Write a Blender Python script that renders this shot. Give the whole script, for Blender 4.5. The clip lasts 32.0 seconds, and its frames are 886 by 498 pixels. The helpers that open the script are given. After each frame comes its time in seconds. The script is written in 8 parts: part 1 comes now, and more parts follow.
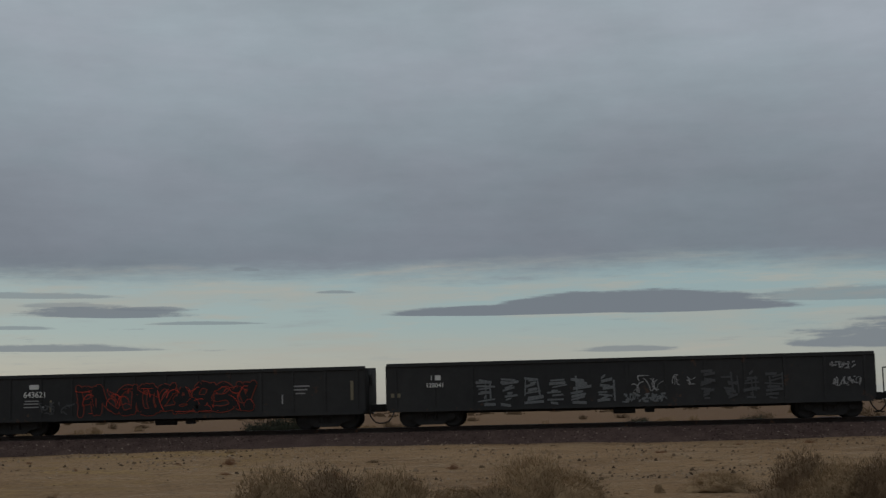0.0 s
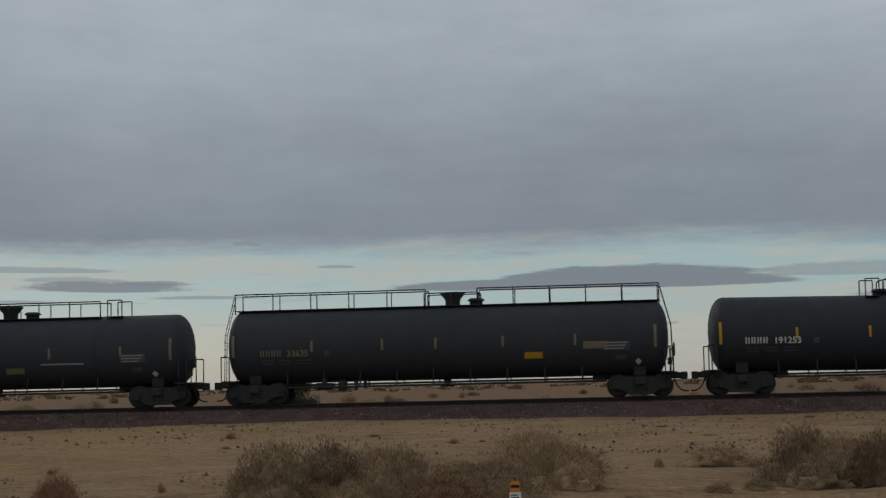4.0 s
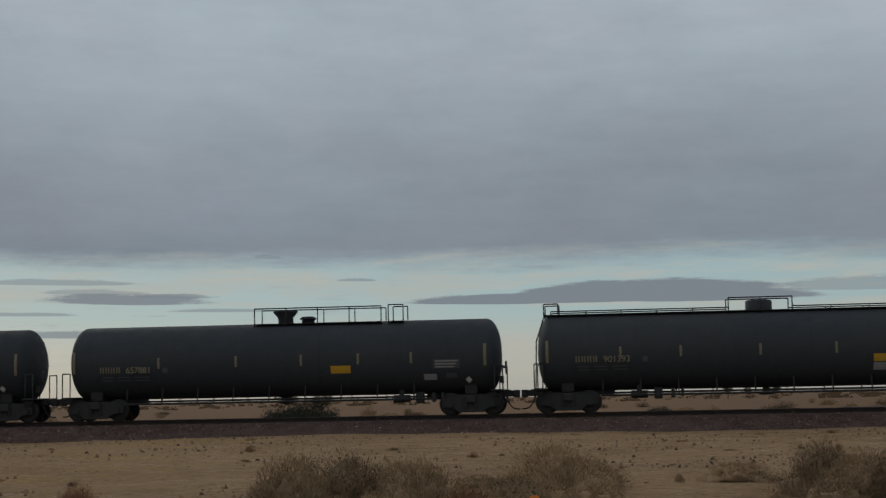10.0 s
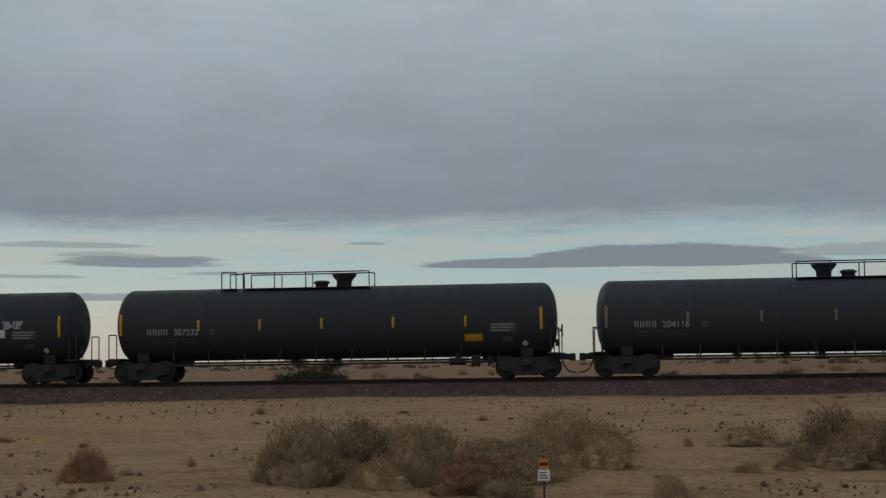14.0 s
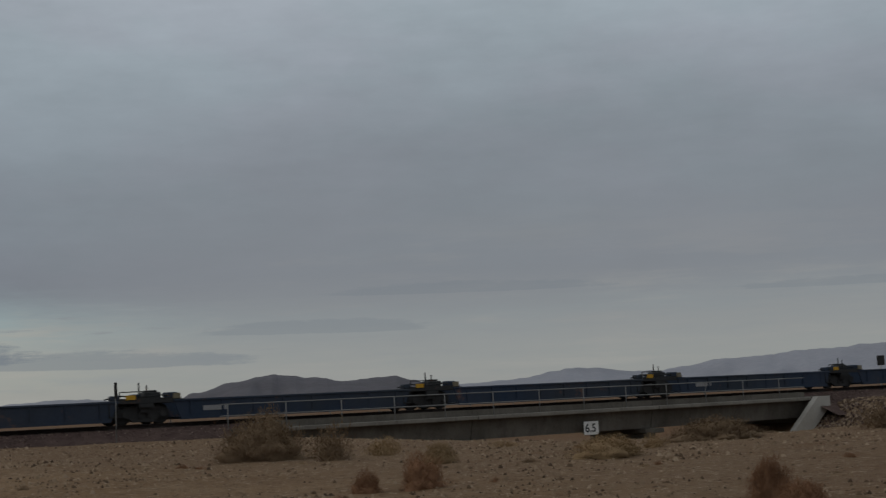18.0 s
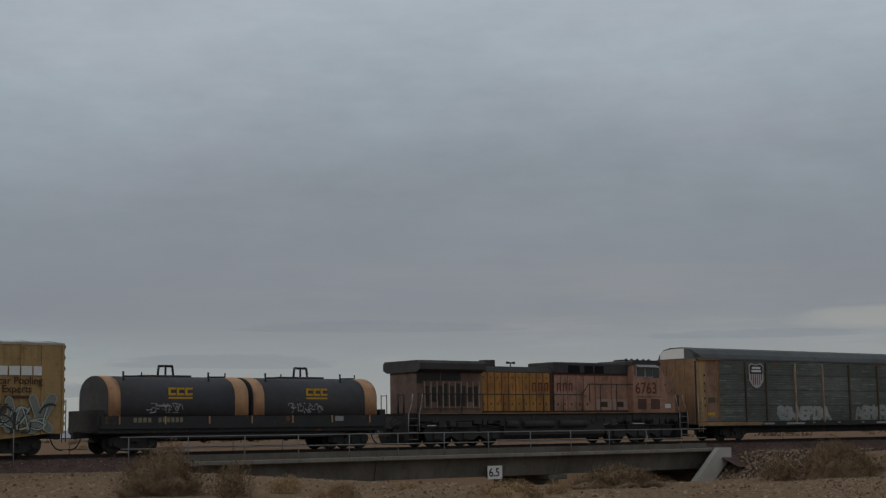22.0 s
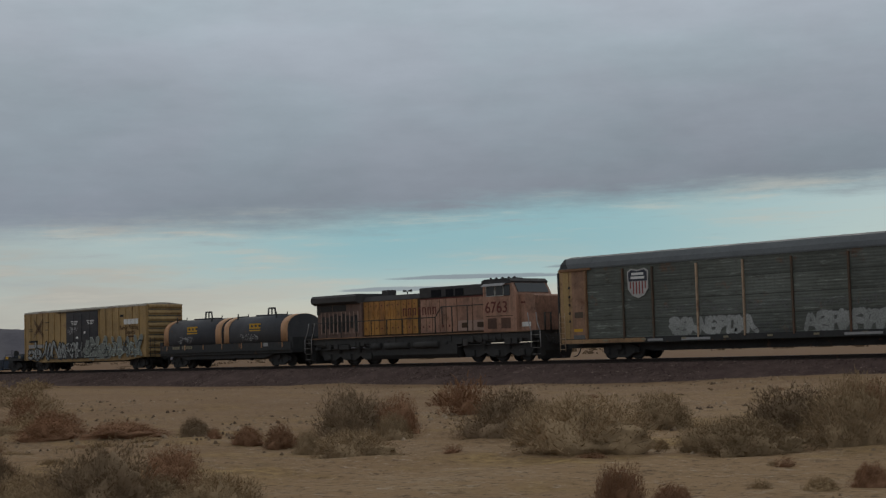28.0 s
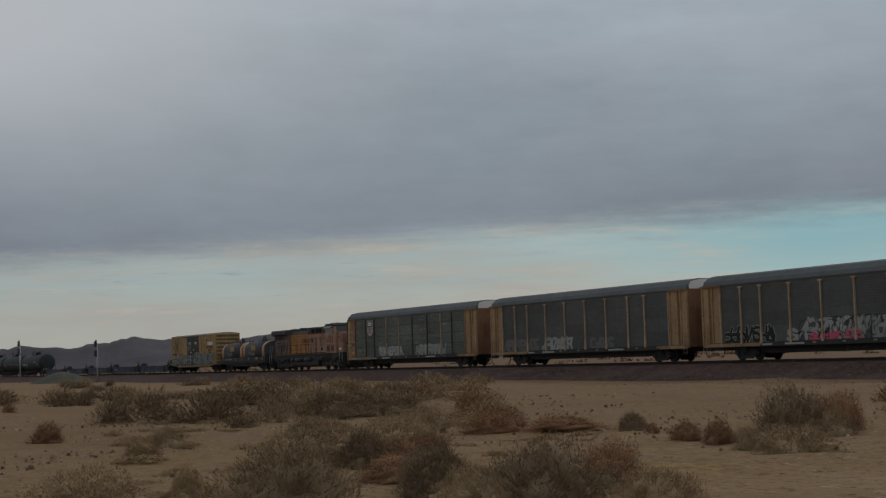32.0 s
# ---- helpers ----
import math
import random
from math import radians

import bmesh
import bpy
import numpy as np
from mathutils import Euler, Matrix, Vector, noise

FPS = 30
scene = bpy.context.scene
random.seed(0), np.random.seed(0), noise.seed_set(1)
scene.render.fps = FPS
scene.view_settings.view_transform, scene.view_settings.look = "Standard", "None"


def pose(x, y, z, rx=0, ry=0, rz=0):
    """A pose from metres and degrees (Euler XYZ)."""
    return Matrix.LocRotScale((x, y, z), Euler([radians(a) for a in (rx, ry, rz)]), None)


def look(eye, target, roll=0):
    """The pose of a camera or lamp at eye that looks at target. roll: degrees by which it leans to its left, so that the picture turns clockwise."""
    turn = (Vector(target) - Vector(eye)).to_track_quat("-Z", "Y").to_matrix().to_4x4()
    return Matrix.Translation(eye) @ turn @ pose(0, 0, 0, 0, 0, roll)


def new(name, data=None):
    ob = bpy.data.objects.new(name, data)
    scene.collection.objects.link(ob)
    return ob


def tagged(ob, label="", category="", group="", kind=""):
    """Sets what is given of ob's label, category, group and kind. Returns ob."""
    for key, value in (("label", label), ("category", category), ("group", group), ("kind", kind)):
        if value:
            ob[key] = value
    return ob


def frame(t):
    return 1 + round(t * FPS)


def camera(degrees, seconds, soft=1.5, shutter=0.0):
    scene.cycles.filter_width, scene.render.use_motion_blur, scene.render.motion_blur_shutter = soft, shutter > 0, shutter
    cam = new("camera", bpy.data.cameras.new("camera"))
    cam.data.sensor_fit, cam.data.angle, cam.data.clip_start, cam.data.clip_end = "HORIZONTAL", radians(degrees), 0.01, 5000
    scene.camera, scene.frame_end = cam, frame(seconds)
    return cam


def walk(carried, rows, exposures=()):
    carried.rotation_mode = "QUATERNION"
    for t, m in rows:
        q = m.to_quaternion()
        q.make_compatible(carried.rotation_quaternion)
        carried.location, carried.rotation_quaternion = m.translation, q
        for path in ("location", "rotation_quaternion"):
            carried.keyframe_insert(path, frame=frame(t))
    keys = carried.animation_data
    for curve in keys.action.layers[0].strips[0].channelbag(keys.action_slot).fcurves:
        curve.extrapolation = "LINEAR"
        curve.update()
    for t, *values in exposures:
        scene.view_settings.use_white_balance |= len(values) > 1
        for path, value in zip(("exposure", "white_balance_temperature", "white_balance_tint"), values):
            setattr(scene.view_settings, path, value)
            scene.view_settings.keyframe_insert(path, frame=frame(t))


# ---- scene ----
# ---- camera: hand-held on one spot beside the line, turning with the train ----
EYE = (0.0, 0.0, 0.72)
cam = camera(32.86, 32.0, 1.3, 0.06)
TURNS = [  # seconds, heading from straight across the track (right is plus), tilt, lean
    (0.0, -5.57, 6.09, -1.39), (0.5, -5.95, 5.89, -1.11), (1.0, -6.56, 4.87, -0.85), (1.5, -7.51, 4.8, -0.45), (2.0, -7.29, 4.66, -0.8),
    (2.5, -6.31, 4.98, -0.99), (4.5, -5.61, 5.13, -1.35), (5.0, -5.92, 4.85, -0.68), (5.5, -4.18, 5.33, -0.83), (6.0, -4.16, 5.57, -0.67),
    (6.5, -4.25, 5.37, -0.38), (7.0, -4.21, 5.42, -0.35), (7.5, -4.5, 5.98, -0.13), (8.0, -4.84, 5.73, 0.08), (8.5, -5.02, 5.57, -0.22),
    (9.0, -5.12, 5.42, -0.37), (9.5, -5.88, 5.49, -0.59), (10.0, -6.38, 5.66, -1.11), (10.5, -7.44, 5.47, -1.22), (11.0, -8.3, 4.85, -0.72),
    (11.5, -7.84, 4.61, -0.9), (12.0, -6.56, 4.65, -1.17), (12.5, -6.49, 5.03, -1.16), (13.0, -6.67, 4.78, -1.28), (13.5, -6.94, 4.04, -0.82),
    (15.5, -6.27, 5.63, -1.13), (16.0, -6.44, 5.38, -0.66), (16.5, -6.97, 5.28, -0.37), (17.0, -2.95, 5.83, -1.41), (17.4, 12.9, 6.9, -2.72),
    (17.7, 25.59, 6.52, -4.29), (18.0, 34.89, 5.52, -2.63), (18.5, 39.68, 4.99, 0.2), (19.0, 44.46, 5.07, -0.38), (19.5, 48.21, 4.45, -0.48),
    (20.0, 49.07, 4.92, -0.34), (20.5, 47.74, 5.1, -0.72), (21.0, 46.48, 5.44, -0.91), (21.5, 43.17, 6.47, -1.11), (22.0, 38.34, 6.97, -0.85),
    (22.5, 33.19, 7.47, -1.42), (23.0, 27.26, 6.96, -1.46), (23.5, 20.96, 6.15, -1.2), (24.0, 13.48, 6.0, -1.51), (24.5, 3.32, 5.57, -1.2),
    (25.0, -4.78, 5.65, -1.19), (25.5, -11.97, 5.65, -0.67), (27.5, -40.36, 4.11, -1.04), (28.0, -46.02, 3.88, -1.66), (28.5, -51.97, 3.77, -1.46),
    (29.0, -56.09, 3.67, -1.58), (29.5, -59.31, 3.63, -2.13), (30.0, -61.75, 3.58, -1.94), (30.5, -62.0, 3.79, -1.61), (31.0, -61.88, 3.77, -1.99),
    (31.5, -62.22, 4.17, -2.03), (32.0, -62.49, 4.18, -1.84)]
walk(cam, [(t, pose(*EYE, 90 + tilt, 0, -turn) @ pose(0, 0, 0, 0, 0, lean)) for t, turn, tilt, lean in TURNS],
     exposures=[(0.0, -0.28), (1.0, -0.13), (2.0, -0.06), (5.0, -0.08), (9.0, -0.1), (11.0, -0.04), (16.6, 0.0), (18.0, -0.24), (19.0, -0.2), (20.0, -0.05), (21.0, 0.0), (22.0, -0.1), (22.5, -0.22), (23.2, -0.25), (24.2, 0.02), (25.0, -0.02), (26.5, 0.05), (28.0, 0.07), (30.0, 0.0), (31.0, -0.06), (32.0, -0.1)])


def run(t):
    """How far the train has gone along the track at t seconds, in metres; 0 at 16 s."""
    u = (t - 16) / 16
    return 2.08 * (9.6999 * (t - 16) + 16 * (0.0749 * u + 0.0936 * u ** 2 + 0.05 * u ** 3 + 0.1048 * u ** 4 + 0.0037 * u ** 5))


TRACK_Y = 64.0  # centre line of the track; rail top is z = 0

# ---- sky, sun ----
SUN_ELEVATION, SUN_AZIMUTH = 24.0, -35.0
world = bpy.data.worlds.new("overcast")
scene.world = world
world.use_nodes = True
wt = world.node_tree
wt.nodes.clear()


def wn(kind):
    return wt.nodes.new(kind)


def wm(op, a, b=None, c=None, clamp=False):
    n = wn("ShaderNodeMath")
    n.operation, n.use_clamp = op, clamp
    for i, v in enumerate((a, b, c)):
        if v is None:
            continue
        if isinstance(v, (int, float)):
            n.inputs[i].default_value = v
        else:
            wt.links.new(v, n.inputs[i])
    return n.outputs[0]


def wstep(v, lo, hi):
    n = wn("ShaderNodeMapRange")
    n.interpolation_type = "SMOOTHSTEP"
    wt.links.new(v, n.inputs[0])
    for i, q in ((1, lo), (2, hi)):
        if isinstance(q, (int, float)):
            n.inputs[i].default_value = q
        else:
            wt.links.new(q, n.inputs[i])
    return n.outputs[0]


def wramp(v, lo, hi, stops):
    n = wn("ShaderNodeMapRange")
    wt.links.new(v, n.inputs[0])
    n.inputs[1].default_value, n.inputs[2].default_value = lo, hi
    r = wn("ShaderNodeValToRGB")
    wt.links.new(n.outputs[0], r.inputs[0])
    e = r.color_ramp.elements
    while len(e) < len(stops):
        e.new(0.5)
    for el, (p, col) in zip(e, stops):
        el.position, el.color = (p - lo) / (hi - lo), (*col, 1)
    return r.outputs[0]


def wmix(fac, a, b, blend="MIX"):
    n = wn("ShaderNodeMix")
    n.data_type, n.blend_type = "RGBA", blend
    for i, v in ((0, fac), (6, a), (7, b)):
        if isinstance(v, tuple):
            n.inputs[i].default_value = (*v, 1)
        elif isinstance(v, (int, float)):
            n.inputs[i].default_value = v
        else:
            wt.links.new(v, n.inputs[i])
    return n.outputs[2]


coord = wn("ShaderNodeTexCoord")
sep = wn("ShaderNodeSeparateXYZ")
wt.links.new(coord.outputs["Generated"], sep.inputs[0])
az = wm("MULTIPLY", wm("ARCTAN2", sep.outputs[0], sep.outputs[1]), 57.2958)
el = wm("MULTIPLY", wm("ARCSINE", sep.outputs[2]), 57.2958)


def wnoise(sx, sy, scale, detail=4.0, rough=0.5, shift=0.0):
    v = wn("ShaderNodeCombineXYZ")
    wt.links.new(wm("MULTIPLY", az, sx), v.inputs[0])
    wt.links.new(wm("MULTIPLY", el, sy), v.inputs[1])
    v.inputs[2].default_value = shift
    n = wn("ShaderNodeTexNoise")
    wt.links.new(v.outputs[0], n.inputs["Vector"])
    n.inputs["Scale"].default_value, n.inputs["Detail"].default_value, n.inputs["Roughness"].default_value = scale, detail, rough
    return n.outputs[0]


n_edge = wm("SUBTRACT", wnoise(0.05, 0.25, 1.0, 6, 0.6), 0.5)
n_deck = wm("SUBTRACT", wnoise(0.045, 0.14, 1.0, 7, 0.55, 4.0), 0.5)
n_deck2 = wm("SUBTRACT", wnoise(0.3, 0.55, 1.0, 5, 0.6, 14.0), 0.5)
n_deck3 = wm("SUBTRACT", wnoise(0.35, 1.5, 1.0, 6, 0.6, 41.0), 0.5)
n_tint = wnoise(0.12, 0.3, 1.0, 4, 0.55, 51.0)
n_wisp = wm("SUBTRACT", wnoise(0.16, 1.6, 1.0, 7, 0.65, 9.0), 0.5)
n_streak = wm("SUBTRACT", wnoise(0.3, 3.6, 1.0, 6, 0.65, 21.0), 0.5)
n_patch = wm("SUBTRACT", wnoise(0.09, 0.6, 1.0, 5, 0.6, 31.0), 0.5)
n_ragged = wm("SUBTRACT", wnoise(0.9, 3.6, 1.0, 6, 0.7, 2.0), 0.5)
right_side = wstep(az, 6.0, 30.0)
# the cloud deck ends in a long straight edge, low over the horizon; to the right it comes down in soft bars
slope = wm("MULTIPLY", wm("MAXIMUM", wm("SUBTRACT", -32.0, az), 0.0), -0.036)
slope = wm("ADD", slope, wm("MULTIPLY", wstep(az, -14.0, -30.0), 0.5))
edge = wm("ADD", wm("ADD", wm("ADD", 4.95, slope), wm("MULTIPLY", n_edge, 1.6)), wm("MULTIPLY", right_side, -3.6))
edge = wm("ADD", edge, wm("ADD", wm("MULTIPLY", n_wisp, 1.1), wm("MULTIPLY", n_ragged, 0.5)))
deck = wstep(el, wm("SUBTRACT", edge, wm("ADD", 0.3, wm("MULTIPLY", right_side, 1.2))), wm("ADD", edge, wm("ADD", 1.0, wm("MULTIPLY", right_side, 2.0))))
nishita = wn("ShaderNodeTexSky")
nishita.sky_type, nishita.sun_disc = "NISHITA", False
nishita.sun_elevation, nishita.sun_rotation = radians(SUN_ELEVATION), radians(SUN_AZIMUTH)
clear = wmix(1.0, nishita.outputs[0], (0.07, 0.07, 0.07), "MULTIPLY")
haze = wramp(el, 0.0, 6.0, [(0.0, (0.355, 0.36, 0.34)), (1.0, (0.41, 0.43, 0.39)), (2.0, (0.42, 0.45, 0.42)), (3.2, (0.34, 0.455, 0.47)), (6.0, (0.31, 0.435, 0.475))])
band = wmix(0.92, clear, haze)
band = wmix(wm("MULTIPLY", wm("MULTIPLY", wstep(az, -26.0, -42.0), wstep(az, -60.0, -48.0)), wm("MULTIPLY", wstep(el, 1.2, 4.2), 0.85)), band, (0.235, 0.425, 0.47))
cream = wm("MULTIPLY", wstep(wm("ADD", n_patch, wm("MULTIPLY", n_wisp, 0.7)), -0.06, 0.16), wm("ADD", 0.5, wm("MULTIPLY", wstep(az, -46.0, -62.0), 0.45)))
cream = wm("MULTIPLY", cream, wm("SUBTRACT", 1.0, wm("MULTIPLY", wm("MULTIPLY", wstep(az, -28.0, -40.0), wstep(az, -58.0, -48.0)), wm("MULTIPLY", wstep(el, 2.0, 4.0), 0.8))))
band = wmix(cream, band, (0.455, 0.445, 0.395))
band = wmix(wm("MULTIPLY", wstep(az, -50.0, -64.0), wm("ADD", 0.5, wm("MULTIPLY", n_patch, 1.6))), band, (0.36, 0.358, 0.335))
band = wmix(wm("MULTIPLY", wstep(n_wisp, 0.02, 0.22), 0.5), band, (0.5, 0.48, 0.42))
band = wmix(wm("MULTIPLY", wstep(n_wisp, -0.05, -0.25), 0.5), band, (0.33, 0.36, 0.375))
# thin ragged streaks of cloud
patchy = wm("MULTIPLY", wstep(n_edge, -0.06, 0.12), wm("MULTIPLY", wstep(el, 1.2, 2.4), 0.75))
band = wmix(wm("MULTIPLY", wstep(n_streak, 0.08, 0.22), patchy), band, (0.26, 0.285, 0.31))
grey = wramp(el, 0.0, 90.0, [(0.0, (0.25, 0.275, 0.295)), (4.5, (0.205, 0.233, 0.274)), (9.0, (0.265, 0.302, 0.347)), (15.0, (0.392, 0.443, 0.497)), (35.0, (0.43, 0.46, 0.49)), (90.0, (0.46, 0.48, 0.5))])
streak = wm("ADD", 1.0, wm("ADD", wm("MULTIPLY", n_deck, 0.6), wm("ADD", wm("MULTIPLY", n_deck2, 0.2), wm("MULTIPLY", n_deck3, 0.14))))
comb = wn("ShaderNodeCombineXYZ")
for i in range(3):
    wt.links.new(streak, comb.inputs[i])
grey = wmix(1.0, grey, comb.outputs[0], "MULTIPLY")
grey = wmix(1.0, grey, wmix(wstep(n_tint, 0.35, 0.65), (0.975, 1.005, 0.995), (1.01, 0.998, 1.0)), "MULTIPLY")
grey = wmix(wm("MULTIPLY", wm("MULTIPLY", wstep(az, -58.0, -80.0), wstep(el, 4.0, 13.0)), 0.75), grey, (0.52, 0.54, 0.57))
grey = wmix(wm("MULTIPLY", right_side, wm("MULTIPLY", wstep(el, 14.0, 1.0), 0.85)), grey, (0.27, 0.288, 0.312))
grey = wmix(wm("MULTIPLY", wm("MULTIPLY", wstep(wm("ADD", n_edge, wm("MULTIPLY", n_wisp, 0.6)), -0.04, 0.22), right_side), wstep(el, 8.0, 1.0)), grey, (0.32, 0.325, 0.33))
sky = wmix(deck, band, grey)
sky = wmix(wm("MULTIPLY", wm("MULTIPLY", right_side, wstep(el, 5.0, 2.0)), 0.6), sky, (0.31, 0.325, 0.33))
# separate lens clouds in the clear band: azimuth, elevation of the flat underside, half width, height, density
for ca, ce, hw, hh, dens in ((1.9, 3.6, 5.8, 0.76, 1.0), (-3.0, 3.57, 5.0, 0.36, 1.0), (9.5, 3.75, 3.6, 0.5, 0.5), (-18.2, 3.75, 3.6, 0.4, 0.9), (-20.5, 2.5, 4.6, 0.26, 0.75), (-20.8, 4.45, 3.2, 0.22, 0.55), (-9.7, 4.5, 0.8, 0.1, 0.6), (13.5, 2.0, 6.4, 1.1, 0.85),
                             (-14.6, 3.4, 2.2, 0.12, 0.6), (-44.5, 2.75, 4.2, 0.14, 0.8), (-47.5, 2.35, 2.6, 0.15, 0.75), (-40.5, 3.05, 2.0, 0.13, 0.7), (1.3, 2.05, 2.1, 0.2, 0.65), (-13.1, 5.4, 0.6, 0.14, 0.5), (-33.0, 2.1, 4.0, 0.22, 0.5),
                             (36.0, 3.9, 6.0, 0.4, 0.4), (30.0, 2.6, 5.0, 0.5, 0.35), (22.0, 1.6, 6.0, 0.6, 0.5), (50.0, 3.4, 5.0, 0.3, 0.35), (-16.6, 3.95, 1.7, 0.16, 0.7), (-22.6, 3.3, 2.6, 0.13, 0.6), (-19.4, 4.1, 2.2, 0.2, 0.5)):
    qx = wm("DIVIDE", wm("SUBTRACT", az, ca), hw)
    qy = wm("DIVIDE", wm("SUBTRACT", wm("SUBTRACT", el, ce), wm("MULTIPLY", qx, -0.12 * hh)), hh)
    up = wm("MAXIMUM", qy, 0.0)
    down = wm("MULTIPLY", wm("MAXIMUM", wm("MULTIPLY", qy, -1.0), 0.0), 5.0)
    q = wm("ADD", wm("MULTIPLY", qx, qx), wm("ADD", wm("MULTIPLY", up, up), wm("MULTIPLY", down, down)))
    q = wm("ADD", q, wm("ADD", wm("MULTIPLY", n_wisp, 1.3), wm("ADD", wm("MULTIPLY", n_ragged, 1.2 if dens < 1.0 else 0.5), wm("MULTIPLY", n_streak, 1.5 if dens < 1.0 else 0.7))))
    sky = wmix(wm("MULTIPLY", wstep(wm("SUBTRACT", 1.0, q), -0.05, 0.5 if dens < 1.0 else 0.3), dens), sky, (0.208, 0.238, 0.27))
# a pale gap in the clouds to the right
gap = wm("ADD", wm("POWER", wm("DIVIDE", wm("ABSOLUTE", wm("SUBTRACT", az, 55.2)), 3.6), 2.0), wm("POWER", wm("DIVIDE", wm("ABSOLUTE", wm("SUBTRACT", el, 4.0)), 0.38), 2.0))
gap = wm("ADD", gap, wm("ADD", wm("MULTIPLY", n_wisp, 2.4), wm("MULTIPLY", n_deck2, 2.4)))
sky = wmix(wm("MULTIPLY", wstep(wm("SUBTRACT", 1.0, gap), -0.6, 1.0), 0.42), sky, (0.42, 0.42, 0.37))
out = wn("ShaderNodeOutputWorld")
bg = wn("ShaderNodeBackground")
bg.inputs["Strength"].default_value = 1.0
wt.links.new(sky, bg.inputs["Color"])
wt.links.new(bg.outputs[0], out.inputs["Surface"])

sun = new("sun", bpy.data.lights.new("sun", "SUN"))
sun.data.energy, sun.data.angle, sun.data.color = 0.5, radians(18), (1.0, 0.93, 0.82)
sa, se = radians(SUN_AZIMUTH), radians(SUN_ELEVATION)
sun.matrix_world = look((1000 * math.sin(sa) * math.cos(se), 1000 * math.cos(sa) * math.cos(se), 1000 * math.sin(se)), (0, 0, 0))

# ---- materials ----


def material(name, base, rough=0.8, metal=0.0, spots=None, grain=0.15, scale=6.0, bump=0.0, bump_scale=30.0, rust=0.0, rust_colour=(0.16, 0.075, 0.04), dust=0.0, streaks=0.0, vary=0.0, grime=0.0, scuff=0.0):
    """A painted or natural surface: base colour with fine grain, larger stains (spots), rust patches, vertical streaks, dust and bump."""
    m = bpy.data.materials.new(name)
    m.use_nodes = True
    nt = m.node_tree
    bsdf = nt.nodes["Principled BSDF"]
    bsdf.inputs["Roughness"].default_value, bsdf.inputs["Metallic"].default_value = rough, metal
    bsdf.inputs["Specular IOR Level"].default_value = 0.08 if rough >= 0.85 else 0.25 if rough > 0.55 else 0.5
    tc = nt.nodes.new("ShaderNodeTexCoord")

    def noise_at(sc, detail=5.0, rough_=0.55, stretch=None):
        n = nt.nodes.new("ShaderNodeTexNoise")
        n.inputs["Scale"].default_value, n.inputs["Detail"].default_value, n.inputs["Roughness"].default_value = sc, detail, rough_
        if stretch:
            mp = nt.nodes.new("ShaderNodeMapping")
            mp.inputs["Scale"].default_value = stretch
            nt.links.new(tc.outputs["Object"], mp.inputs[0])
            nt.links.new(mp.outputs[0], n.inputs["Vector"])
        else:
            nt.links.new(tc.outputs["Object"], n.inputs["Vector"])
        return n.outputs[0]

    def ranged(v, lo, hi, a, b):
        r = nt.nodes.new("ShaderNodeMapRange")
        nt.links.new(v, r.inputs[0])
        for i, q in enumerate((lo, hi, a, b)):
            r.inputs[i + 1].default_value = q
        return r.outputs[0]

    def mix(fac, a, b, blend="MIX"):
        n = nt.nodes.new("ShaderNodeMix")
        n.data_type, n.blend_type = "RGBA", blend
        for i, v in ((0, fac), (6, a), (7, b)):
            if isinstance(v, tuple):
                n.inputs[i].default_value = (*v, 1)
            elif isinstance(v, (int, float)):
                n.inputs[i].default_value = v
            else:
                nt.links.new(v, n.inputs[i])
        return n.outputs[2]

    col = base
    if spots:
        col = mix(ranged(noise_at(scale * 0.12, 4), 0.4, 0.65, 0, 1), base, spots)
    if streaks:
        col = mix(ranged(noise_at(1.0, 6, 0.65, (5.0, 5.0, 0.35)), 0.45, 0.8, 0, streaks), col, tuple(0.45 * c + 0.02 for c in base))
    if rust:
        col = mix(ranged(noise_at(scale * 0.35, 8, 0.68), 0.62 - 0.2 * rust, 0.72, 0, 0.9), col, rust_colour)
    if dust:
        col = mix(ranged(noise_at(scale * 0.2, 6, 0.6), 0.35, 0.75, 0, dust), col, (0.25, 0.2, 0.15))
    if grime:
        col = mix(ranged(noise_at(0.9, 8, 0.7, (1.0, 1.0, 0.7)), 0.42, 0.68, 0, grime), col, (0.03, 0.024, 0.02))
        col = mix(ranged(noise_at(3.5, 8, 0.75), 0.55, 0.68, 0, grime), col, (0.04, 0.03, 0.024))
    if scuff:
        col = mix(ranged(noise_at(1.0, 8, 0.72, (0.8, 1.0, 7.0)), 0.56, 0.7, 0, scuff), col, tuple(min(1.0, 2.4 * c + 0.02) for c in base))
        col = mix(ranged(noise_at(1.3, 8, 0.7, (0.7, 1.0, 3.0)), 0.55, 0.7, 0, scuff), col, (0.035, 0.028, 0.022))
    fine = ranged(noise_at(scale * 4, 6, 0.7), 0.25, 0.75, 1 - grain, 1 + grain)
    c3 = nt.nodes.new("ShaderNodeCombineXYZ")
    for i in range(3):
        nt.links.new(fine, c3.inputs[i])
    col = mix(1.0, col, c3.outputs[0], "MULTIPLY")
    if vary:
        info = nt.nodes.new("ShaderNodeObjectInfo")
        c4 = nt.nodes.new("ShaderNodeCombineXYZ")
        rv = ranged(info.outputs["Random"], 0, 1, 1 - vary, 1 + vary)
        for i in range(3):
            nt.links.new(rv, c4.inputs[i])
        col = mix(1.0, col, c4.outputs[0], "MULTIPLY")
    nt.links.new(col, bsdf.inputs["Base Color"])
    nt.links.new(ranged(noise_at(scale), 0.3, 0.7, max(rough - 0.12, 0.05), min(rough + 0.12, 1)), bsdf.inputs["Roughness"])
